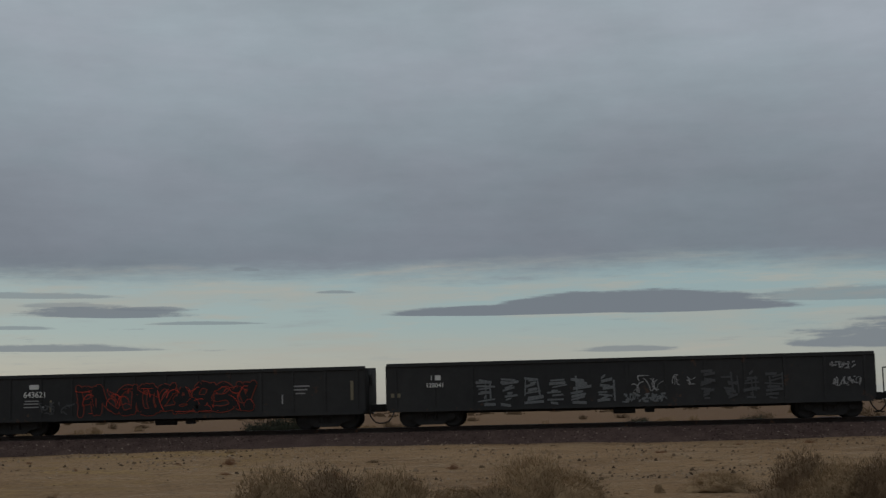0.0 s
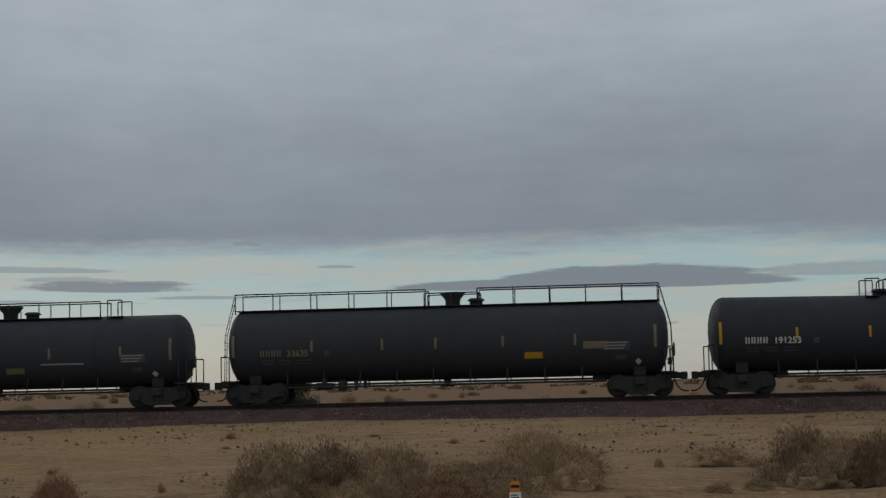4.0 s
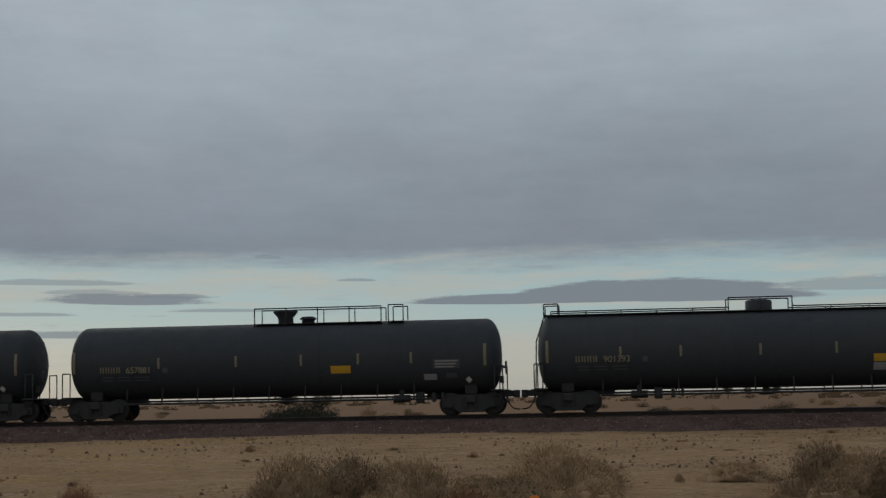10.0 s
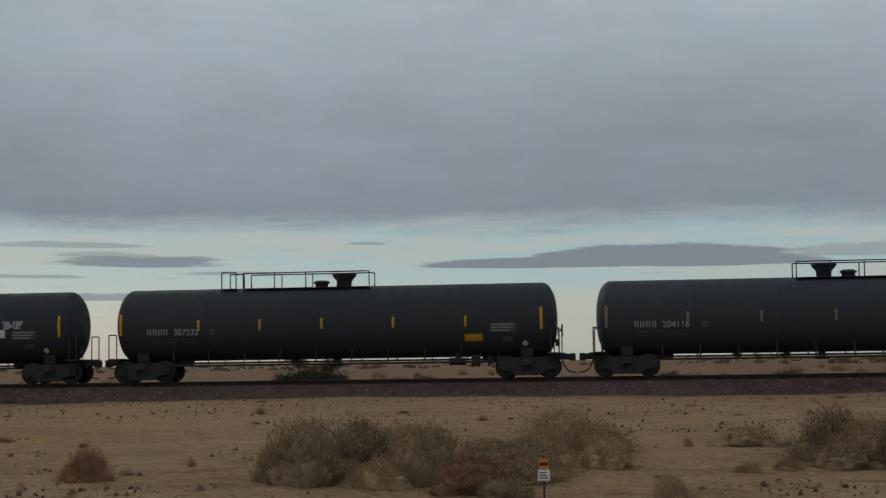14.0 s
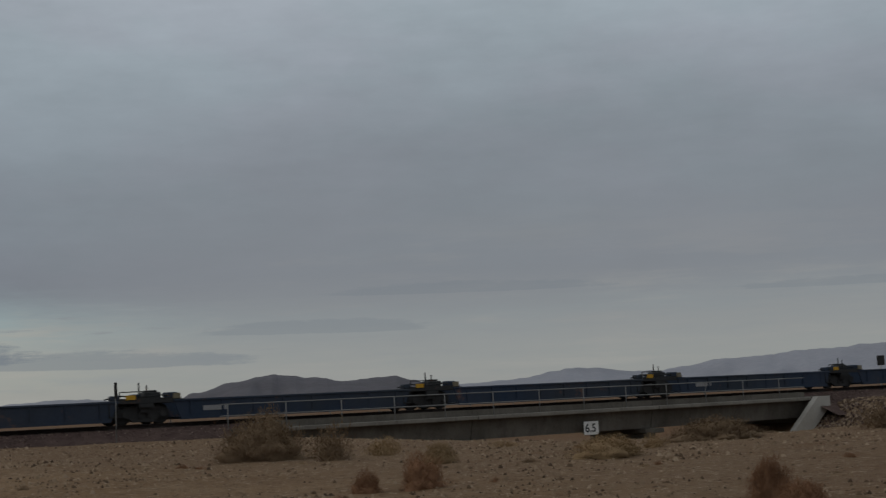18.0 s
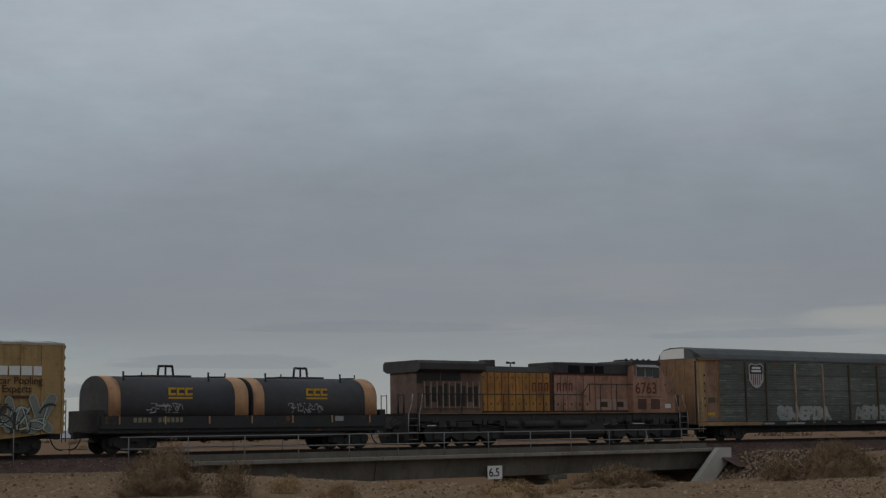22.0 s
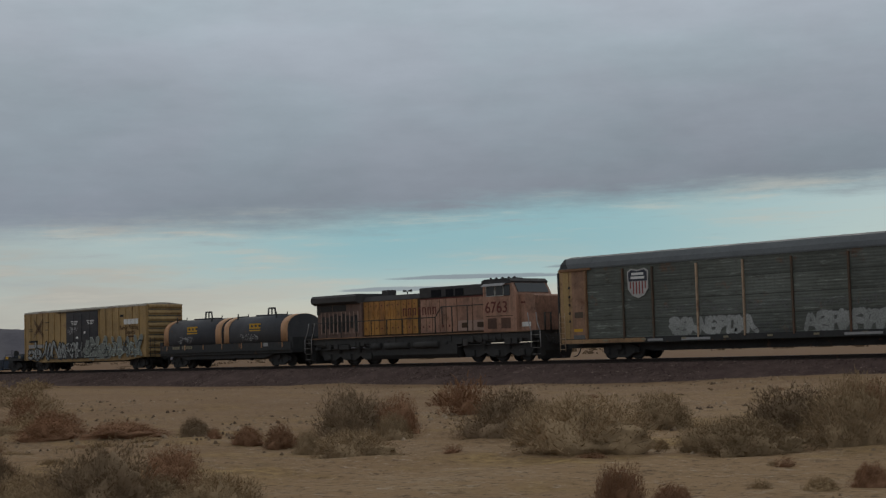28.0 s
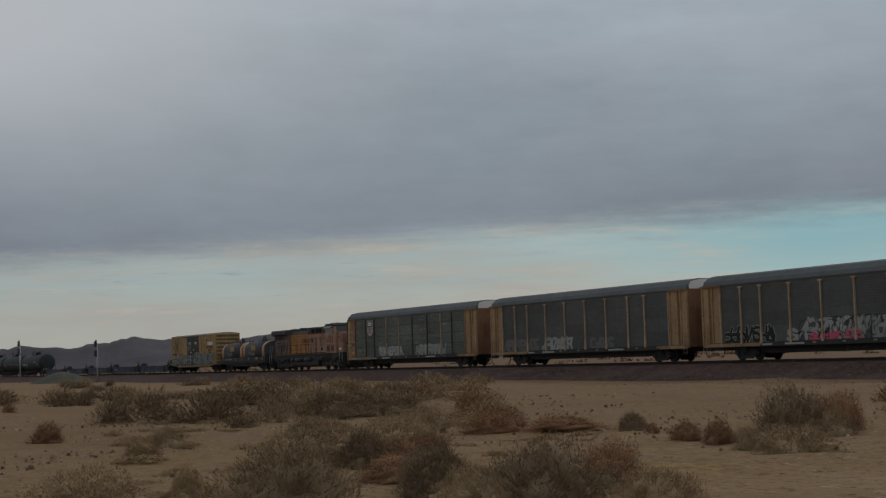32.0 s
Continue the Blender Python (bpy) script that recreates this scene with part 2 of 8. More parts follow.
    if bump:
        b = nt.nodes.new("ShaderNodeBump")
        b.inputs["Strength"].default_value, b.inputs["Distance"].default_value = bump, 0.03
        nt.links.new(noise_at(bump_scale, 6, 0.65), b.inputs["Height"])
        nt.links.new(b.outputs[0], bsdf.inputs["Normal"])
    return m


TANK_BLACK = material("tank_black_paint", (0.03, 0.035, 0.041), 0.75, spots=(0.033, 0.038, 0.044), dust=0.02, grain=0.12, scale=2.0, streaks=0.4, vary=0.2)
TANK_BROWN = material("tank_dark_weathered", (0.034, 0.039, 0.045), 0.75, spots=(0.037, 0.042, 0.048), dust=0.03, grain=0.15, scale=2.0)
FRAME_BLACK = material("frame_black", (0.03, 0.031, 0.032), 0.75, dust=0.03, scale=5.0, rust=0.04)
STEEL_DARK = material("truck_steel", (0.034, 0.034, 0.034), 0.8, dust=0.03, scale=6.0, rust=0.04)
WHEEL_STEEL = material("wheel_steel", (0.036, 0.035, 0.034), 0.75, scale=8.0, rust=0.05)
RAIL_STEEL = material("rail_steel", (0.028, 0.02, 0.017), 0.8, scale=4.0, rust=0.1)
RAIL_TOP = material("rail_running_surface", (0.16, 0.15, 0.145), 0.45, metal=0.8, scale=5.0)
TIE = material("weathered_tie", (0.075, 0.062, 0.054), 0.9, spots=(0.055, 0.045, 0.04), scale=8.0, vary=0.2)
MARK_WHITE = material("white_marking", (0.6, 0.6, 0.58), 0.6, scale=8.0, grain=0.25)
MARK_GREY = material("faded_marking", (0.27, 0.27, 0.27), 0.7, scale=8.0, grain=0.4)
MARK_DIM = material("dim_marking", (0.075, 0.077, 0.08), 0.7, scale=8.0, grain=0.4)
MARK_YELLOW = material("yellow_marking", (0.5, 0.28, 0.025), 0.6, scale=8.0, grain=0.3)
MARK_DULL = material("dull_yellow_marking", (0.19, 0.165, 0.11), 0.6, scale=8.0, grain=0.3)
MARK_RED = material("red_spray_paint", (0.5, 0.055, 0.03), 0.7, scale=8.0, grain=0.35)
MARK_EMBER = material("dull_red_spray_paint", (0.26, 0.05, 0.03), 0.7, scale=8.0, grain=0.45)
MARK_TIRED = material("tired_grey_spray_paint", (0.15, 0.16, 0.165), 0.7, scale=5.0, grain=0.6)
MARK_SILVER = material("silver_spray_paint", (0.34, 0.36, 0.37), 0.55, scale=8.0, grain=0.35)
MARK_BLACK = material("black_spray_paint", (0.015, 0.015, 0.016), 0.7, scale=8.0, grain=0.3)
MARK_WORN = material("worn_pale_spray_paint", (0.3, 0.31, 0.3), 0.7, scale=3.0, grain=0.5, spots=(0.19, 0.2, 0.19))
MARK_FADED = material("faded_grey_spray_paint", (0.12, 0.12, 0.12), 0.7, scale=8.0, grain=0.5)
MARK_SAGE = material("grey_green_spray_paint", (0.17, 0.182, 0.165), 0.7, scale=8.0, grain=0.35)
MARK_SAGE_PALE = material("pale_green_spray_paint", (0.32, 0.35, 0.31), 0.7, scale=8.0, grain=0.35)
MARK_BROWN = material("brown_stencil_paint", (0.07, 0.035, 0.018), 0.7, scale=8.0, grain=0.3)
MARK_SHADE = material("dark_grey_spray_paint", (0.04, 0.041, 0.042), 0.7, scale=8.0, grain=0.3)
MARK_PINK = material("pink_spray_paint", (0.5, 0.08, 0.14), 0.7, scale=8.0, grain=0.3)
GON_BLACK = material("gondola_black", (0.028, 0.029, 0.03), 0.75, spots=(0.036, 0.036, 0.036), rust=0.08, streaks=0.5, scale=2.0)
BOX_YELLOW = material("boxcar_yellow", (0.37, 0.25, 0.11), 0.65, spots=(0.3, 0.195, 0.085), rust=0.15, streaks=0.6, scale=2.0, grime=0.3)
BOX_ROOF = material("galvanised_roof", (0.34, 0.31, 0.26), 0.5, metal=0.3, rust=0.3, scale=2.0)
DOOR_BLACK = material("boxcar_door_black", (0.028, 0.028, 0.034), 0.6, scale=3.0, dust=0.15)
HOOD_BLUE = material("coil_hood_blue", (0.05, 0.053, 0.062), 0.8, spots=(0.06, 0.062, 0.068), dust=0.1, scale=2.0, rust=0.06, streaks=0.4)
HOOD_ORANGE = material("coil_hood_orange", (0.52, 0.3, 0.165), 0.65, spots=(0.42, 0.22, 0.11), scale=3.0, rust=0.15, grime=0.3, streaks=0.4)
LOCO_YELLOW = material("locomotive_yellow", (0.43, 0.212, 0.05), 0.65, spots=(0.32, 0.145, 0.045), streaks=0.75, scale=2.0, rust=0.15, grime=0.5)
LOCO_OCHRE = material("locomotive_darker_yellow", (0.36, 0.165, 0.045), 0.65, spots=(0.27, 0.115, 0.04), streaks=0.8, scale=2.0, rust=0.2, grime=0.55)
LOCO_FADED = material("locomotive_faded_yellow", (0.3, 0.165, 0.088), 0.75, spots=(0.22, 0.115, 0.065), streaks=0.6, scale=2.0, rust=0.2, grime=0.45)
LOCO_GREY = material("locomotive_grey", (0.036, 0.036, 0.039), 0.75, spots=(0.045, 0.044, 0.046), streaks=0.3, scale=2.0, dust=0.12, grime=0.4)
LOCO_TREAD = material("worn_step_tread", (0.17, 0.16, 0.15), 0.75, scale=6.0, grime=0.4)
LOCO_VISOR = material("pale_visor_metal", (0.3, 0.29, 0.29), 0.7, scale=3.0, grime=0.35)
LOCO_DUSTY = material("locomotive_grimy_tan", (0.2, 0.128, 0.1), 0.8, spots=(0.14, 0.09, 0.075), streaks=0.6, scale=2.0, rust=0.2, grime=0.6)
LOCO_YELLOW_OLD = material("locomotive_ghost_lettering", (0.33, 0.15, 0.04), 0.7, scale=4.0, grain=0.3, grime=0.35)
LOCO_PALE = material("locomotive_pale_pink_yellow", (0.41, 0.235, 0.165), 0.75, spots=(0.3, 0.16, 0.11), streaks=0.8, scale=2.0, rust=0.28, grime=0.62)
SHIELD_WHITE = material("shield_weathered_white", (0.42, 0.41, 0.4), 0.7, scale=6.0, grain=0.3, grime=0.3)
LOCO_SEAM = material("locomotive_door_gaps", (0.06, 0.035, 0.02), 0.8, scale=4.0, grime=0.5)
LOCO_FRAME = material("locomotive_pale_frames", (0.34, 0.235, 0.19), 0.8, scale=2.0, grime=0.35)
LOCO_GRILLE = material("rusty_battery_grille", (0.1, 0.055, 0.04), 0.8, spots=(0.06, 0.035, 0.028), scale=4.0, grime=0.5)
LOCO_RED = material("locomotive_red", (0.11, 0.03, 0.022), 0.6, scale=4.0, grain=0.3)
LOCO_DARK = material("locomotive_underframe", (0.034, 0.034, 0.034), 0.8, dust=0.06, scale=4.0)
TRUE_DARK = material("black_intake_mesh", (0.012, 0.012, 0.014), 0.85, scale=5.0)
LOUVRE = material("louvre_dark", (0.028, 0.026, 0.025), 0.7, scale=5.0)
RACK_GREY = material("rack_panel_galvanised", (0.11, 0.12, 0.108), 0.7, spots=(0.08, 0.087, 0.075), streaks=0.4, rust=0.1, scale=2.0, vary=0.2, scuff=0.75)
RACK_PLAIN = material("rack_panel_dark_grey", (0.076, 0.081, 0.075), 0.7, spots=(0.062, 0.066, 0.06), streaks=0.4, rust=0.06, scale=2.0, vary=0.12, scuff=0.25)
RACK_SEAM = material("rack_panel_seam", (0.055, 0.058, 0.052), 0.8, scale=3.0)
RACK_DOOR = material("rack_end_door_rusty", (0.25, 0.14, 0.072), 0.7, spots=(0.18, 0.09, 0.05), streaks=0.6, rust=0.4, scale=2.0, grime=0.4)
RACK_ROOF = material("rack_roof_galvanised", (0.105, 0.112, 0.116), 0.75, spots=(0.085, 0.09, 0.094), scale=1.5, streaks=0.3)
RACK_YELLOW = material("rack_end_yellow", (0.37, 0.24, 0.125), 0.7, spots=(0.29, 0.17, 0.085), streaks=0.55, rust=0.3, scale=2.5, grime=0.45)
RACK_PINK = material("rack_end_pinkish_tan", (0.33, 0.2, 0.135), 0.75, spots=(0.24, 0.135, 0.085), streaks=0.6, rust=0.35, scale=2.0, grime=0.5)
RACK_POST = material("rack_post_orange", (0.43, 0.31, 0.21), 0.7, streaks=0.4, rust=0.3, scale=3.0, grime=0.35)
RACK_POST_DULL = material("rack_post_dull", (0.085, 0.07, 0.052), 0.75, spots=(0.13, 0.07, 0.045), streaks=0.4, rust=0.2, scale=3.0, grime=0.35)
WELL_BLUE = material("well_car_blue", (0.019, 0.034, 0.064), 0.6, spots=(0.024, 0.034, 0.05), rust=0.1, streaks=0.4, dust=0.06, scale=2.0)
# girders take grime and the shade beneath the deck in this darker colour
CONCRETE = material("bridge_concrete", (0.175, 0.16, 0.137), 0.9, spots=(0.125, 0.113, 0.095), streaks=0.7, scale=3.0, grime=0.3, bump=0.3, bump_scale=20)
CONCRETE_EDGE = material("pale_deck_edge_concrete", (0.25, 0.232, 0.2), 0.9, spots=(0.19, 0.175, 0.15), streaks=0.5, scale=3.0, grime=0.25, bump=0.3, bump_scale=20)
RAIL_PIPE = material("weathered_pipe_railing", (0.2, 0.2, 0.195), 0.65, scale=6.0)
GALV = material("galvanised_rail", (0.42, 0.42, 0.4), 0.5, metal=0.4, scale=6.0)
GLASS_DARK = material("dark_cab_glass", (0.02, 0.022, 0.025), 0.12, scale=3.0, grain=0.05)
SIGN_WHITE = material("sign_white", (0.7, 0.69, 0.66), 0.5, scale=10.0, grain=0.1)
SIGN_ORANGE = material("sign_orange", (0.65, 0.2, 0.02), 0.5, scale=10.0, grain=0.1)
SIGN_BLACK = material("sign_lettering", (0.02, 0.02, 0.02), 0.6, scale=10.0)
SHIELD_RED = material("shield_red", (0.22, 0.05, 0.045), 0.6, scale=6.0, grain=0.25)
SHIELD_BLUE = material("shield_dark_blue", (0.04, 0.045, 0.06), 0.6, scale=6.0, grain=0.25)

# ---- mesh building ----


class Shape:
    """Points and faces of one part, in its thing's space."""

    def __init__(self):
        self.v, self.f, self.s = [], [], []

    def add(self, pts, faces, smooth=False):
        o = len(self.v)
        self.v.extend(tuple(p) for p in pts)
        self.f.extend(tuple(o + i for i in q) for q in faces)
        self.s.extend([smooth] * len(faces))
        return self

    def box(self, x0, x1, y0, y1, z0, z1, bevel=0.0):
        if not bevel:
            p = [(x, y, z) for x in (x0, x1) for y in (y0, y1) for z in (z0, z1)]
            return self.add(p, [(0, 1, 3, 2), (4, 6, 7, 5), (0, 4, 5, 1), (2, 3, 7, 6), (0, 2, 6, 4), (1, 5, 7, 3)])
        b = bevel
        ring = [(x0 + b, y0), (x1 - b, y0), (x1, y0 + b), (x1, y1 - b), (x1 - b, y1), (x0 + b, y1), (x0, y1 - b), (x0, y0 + b)]
        cx, cy = (x0 + x1) / 2, (y0 + y1) / 2
        sx, sy = (x1 - x0 - 2 * b) / (x1 - x0), (y1 - y0 - 2 * b) / (y1 - y0)
        inner = [(cx + (x - cx) * sx, cy + (y - cy) * sy) for x, y in ring]
        p = [(*q, z0) for q in inner] + [(*q, z0 + b) for q in ring] + [(*q, z1 - b) for q in ring] + [(*q, z1) for q in inner]
        fs = [tuple(range(7, -1, -1)), tuple(range(24, 32))]
        for k in range(3):
            fs += [(8 * k + i, 8 * k + (i + 1) % 8, 8 * k + 8 + (i + 1) % 8, 8 * k + 8 + i) for i in range(8)]
        return self.add(p, fs)

    def prism(self, poly, axis, a, b):
        """A polygon pushed along an axis: 'x' takes (y, z), 'y' takes (x, z), 'z' takes (x, y)."""
        put = {"x": lambda p, q: (q, p[0], p[1]), "y": lambda p, q: (p[0], q, p[1]), "z": lambda p, q: (p[0], p[1], q)}[axis]
        n = len(poly)
        pts = [put(p, a) for p in poly] + [put(p, b) for p in poly]
        return self.add(pts, [tuple(range(n - 1, -1, -1)), tuple(range(n, 2 * n))] + [(i, (i + 1) % n, n + (i + 1) % n, n + i) for i in range(n)])

    def rod(self, p0, p1, r, n=6, r1=None, smooth=True):
        p0, p1 = Vector(p0), Vector(p1)
        d = (p1 - p0).normalized()
        u = d.orthogonal().normalized()
        w = d.cross(u)
        r1 = r if r1 is None else r1
        ring = [u * math.cos(2 * math.pi * i / n) + w * math.sin(2 * math.pi * i / n) for i in range(n)]
        self.add([p0 + q * r for q in ring] + [p1 + q * r1 for q in ring], [(i, (i + 1) % n, n + (i + 1) % n, n + i) for i in range(n)], smooth)
        o = len(self.v) - 2 * n
        self.f += [tuple(o + i for i in range(n - 1, -1, -1)), tuple(o + n + i for i in range(n))]
        self.s += [False, False]
        return self

    def path(self, pts, r, n=5):
        for a, b in zip(pts, pts[1:]):
            self.rod(a, b, r, n)
        return self

    def lathe(self, profile, n, cy=0.0, cz=0.0, axis="x", smooth=True):
        """Turns (along, radius) pairs round an axis."""
        pts, fs = [], []
        for a, r in profile:
            for i in range(n):
                c, s = r * math.cos(2 * math.pi * i / n), r * math.sin(2 * math.pi * i / n)
                pts.append({"x": (a, cy + c, cz + s), "y": (cy + c, a, cz + s), "z": (cy + c, cz + s, a)}[axis])
        m = len(profile)
        for k in range(m - 1):
            fs += [(k * n + i, k * n + (i + 1) % n, (k + 1) * n + (i + 1) % n, (k + 1) * n + i) for i in range(n)]
        self.add(pts, fs, smooth)
        self.add(pts[:n], [tuple(range(n - 1, -1, -1))])
        return self.add(pts[-n:], [tuple(range(n))])

    def moved(self, x=0.0, y=0.0, z=0.0, flip_y=False):
        q = Shape()
        q.v = [(a + x, (-b if flip_y else b) + y, c + z) for a, b, c in self.v]
        q.f = [f[::-1] if flip_y else f for f in self.f]
        q.s = list(self.s)
        return q

    def mesh(self, name, mat):
        me = bpy.data.meshes.new(name)
        me.from_pydata(self.v, [], self.f)
        me.polygons.foreach_set("use_smooth", self.s)
        me.materials.append(mat)
        me.update()
        return me


def part(name, shape, mat, parent, label="", at=None):
    """One mesh object under a thing or under a part; shape is a Shape or a mesh that is shared."""
    ob = new(name, shape if isinstance(shape, bpy.types.Mesh) else shape.mesh(name, mat))
    ob.parent = parent
    if at is not None:
        ob.matrix_basis = at
    return tagged(ob, label)


def thing(name, label, category, group="", kind="", at=None):
    ob = new(name)
    ob.empty_display_size = 0.3
    if at is not None:
        ob.matrix_basis = at
    return tagged(ob, label, category, group, kind)


def solid(name, shape, mat, label, category="", group="", kind="", at=None):
    ob = new(name, shape if isinstance(shape, bpy.types.Mesh) else shape.mesh(name, mat))
    if at is not None:
        ob.matrix_basis = at
    return tagged(ob, label, category, group, kind)


def letters(text, size, x, z, y, mat, parent, name="lettering", label=""):
    """Raised lettering on the camera's side of a car, y towards the camera being minus; (x, z) is its lower left corner."""
    cu = bpy.data.curves.new(name, "FONT")
    cu.body, cu.size, cu.extrude, cu.offset = text, size, 0.004, 0.012 * size
    tmp = bpy.data.objects.new("tmp", cu)
    scene.collection.objects.link(tmp)
    me = bpy.data.meshes.new_from_object(tmp.evaluated_get(bpy.context.evaluated_depsgraph_get()))
    bpy.data.objects.remove(tmp)
    # one part for each character: the islands whose widths overlap belong together
    home = list(range(len(me.vertices)))

    def root(i):
        while home[i] != i:
            home[i] = home[home[i]]
            i = home[i]
        return i

    for e in me.edges:
        home[root(e.vertices[0])] = root(e.vertices[1])
    spans = {}
    for v in me.vertices:
        spans.setdefault(root(v.index), []).append(v.co.x)
    glyphs = []
    for r, xs in sorted(spans.items(), key=lambda q: min(q[1])):
        if glyphs and min(xs) < glyphs[-1][0] - 0.02 * size:
            glyphs[-1] = (max(glyphs[-1][0], max(xs)), glyphs[-1][1] | {r})
        else:
            glyphs.append((max(xs), {r}))
    for _, roots in glyphs:
        ids = [v.index for v in me.vertices if root(v.index) in roots]
        place = {q: k for k, q in enumerate(ids)}
        sh = Shape()
        sh.add([tuple(pose(x, y, z, 90, 0, 0) @ me.vertices[q].co) for q in ids], [tuple(place[q] for q in f.vertices) for f in me.polygons if f.vertices[0] in place])
        part(name, sh, mat, parent, label)



# ---- ground: one desert sheet to the horizon, with the wash under the bridge ----


def smooth01(v):
    v = np.clip(v, 0, 1)
    return v * v * (3 - 2 * v)


def vnoise(x, y, freq, seed=0):
    """Smooth lattice noise between -1 and 1, for arrays."""
    x, y = np.asarray(x, float) * freq + 71.3 * seed, np.asarray(y, float) * freq + 37.7 * seed
    ix, iy = np.floor(x), np.floor(y)
    u, v = smooth01(x - ix), smooth01(y - iy)

    def h(i, j):
        q = np.sin(i * 127.1 + j * 311.7 + seed * 74.7) * 43758.5453
        return 2 * (q - np.floor(q)) - 1
    return (h(ix, iy) * (1 - u) + h(ix + 1, iy) * u) * (1 - v) + (h(ix, iy + 1) * (1 - u) + h(ix + 1, iy + 1) * u) * v


def ground_z(x, y):
    x, y = np.asarray(x, float), np.asarray(y, float)
    z = -0.86 + 0.05 * np.sin(x * 0.21 + 0.6 * np.sin(y * 0.13)) * np.sin(y * 0.17 + 1.0) + 0.025 * np.sin(x * 0.9 + y * 0.4) * np.sin(y * 0.7 - x * 0.3)
    # hummocks and clods, but not on the beaten sandy way
    near = smooth01((61 - y) / 3) * smooth01((90 - np.abs(x)) / 20) * smooth01((y - 3) / 6)
    rough = 0.35 + 0.65 * smooth01(vnoise(x, y, 0.11, 4) + 0.55)
    z = z + near * rough * (0.035 * vnoise(x, y, 0.55, 1) + 0.024 * vnoise(x, y, 1.4, 2) + 0.02 * vnoise(x, y, 2.7, 3))
    clods = smooth01((-x - 6) / 8) * smooth01((y - 14) / 8) * smooth01((58 - y) / 6) * smooth01(vnoise(x, y, 0.16, 7) + 0.5)
    z = z + clods * (0.05 * vnoise(x, y, 0.8, 8) + 0.045 * vnoise(x, y, 1.7, 9))
    # the ground lies higher along the line, before the bridge
    z = z + 0.13 * smooth01((y - 40) / 16) * smooth01((100 - y) / 30) * smooth01((x + 60) / 50)
    # to the left the ground drops off from the foot of the ballast
    z = z - 0.34 * smooth01((-x - 26) / 26) * smooth01((y - 38) / 16) * smooth01((69 - y) / 6)
    # small banks and gullies
    z = z + 0.1 * np.sin(x * 0.37 + 1.3 * np.sin(y * 0.31)) * smooth01((-x - 14) / 10) * np.sin(y * 0.42)
    # the wash runs under the bridge
    inside = smooth01((x - 29.5) / 5.0) * smooth01((71.0 - x) / 4.5)
    wash = inside * smooth01((y - 30) / 20.0) * smooth01((150 - y) / 50.0)
    z = z - 1.95 * wash
    # gravel spoil heap near the track, right of the bridge, and a low dark bank beyond the track
    z = z + 0.3 * np.exp(-((x - 34) / 7) ** 2 - ((y - 22) / 5) ** 2)
    z = z + 0.3 * smooth01((x - 6.0) / 5) * smooth01((30 - x) / 6.0) * np.exp(-((y - 77) / 4.5) ** 2)
    # beyond the track the plain rises a little towards the hills
    z = z + 0.35 * smooth01((y - 90) / 200)
    far = np.hypot(x, y - 64)
    z = z - 0.04 * smooth01((far - 600) / 2000)
    return z


def ground_mesh():
    def axis(lo, hi, fine_lo, fine_hi, step):
        inner = np.arange(fine_lo, fine_hi + 1e-6, step)
        up, down = [], []
        d = step
        p = fine_hi
        while p < hi:
            d *= 1.16
            p += d
            up.append(min(p, hi))
        d, p = step, fine_lo
        while p > lo:
            d *= 1.16
            p -= d
            down.append(max(p, lo))
        return np.array(down[::-1] + list(inner) + up)
    xs = axis(-4400, 4400, -60, 72, 0.27)
    ys = axis(-2000, 4400, 8, 62, 0.27)
    gx, gy = np.meshgrid(xs, ys)
    gz = ground_z(gx, gy)
    nx, ny = len(xs), len(ys)
    me = bpy.data.meshes.new("ground")
    me.vertices.add(nx * ny)
    me.vertices.foreach_set("co", np.stack([gx, gy, gz], -1).ravel())
    i = (np.arange(ny - 1)[:, None] * nx + np.arange(nx - 1)[None, :]).ravel()
    quads = np.stack([i, i + 1, i + 1 + nx, i + nx], 1)
    me.loops.add(quads.size)
    me.loops.foreach_set("vertex_index", quads.ravel())
    me.polygons.add(len(quads))
    me.polygons.foreach_set("loop_start", np.arange(0, quads.size, 4))
    me.polygons.foreach_set("use_smooth", np.ones(len(quads), bool))
    me.update(calc_edges=True)
    return me


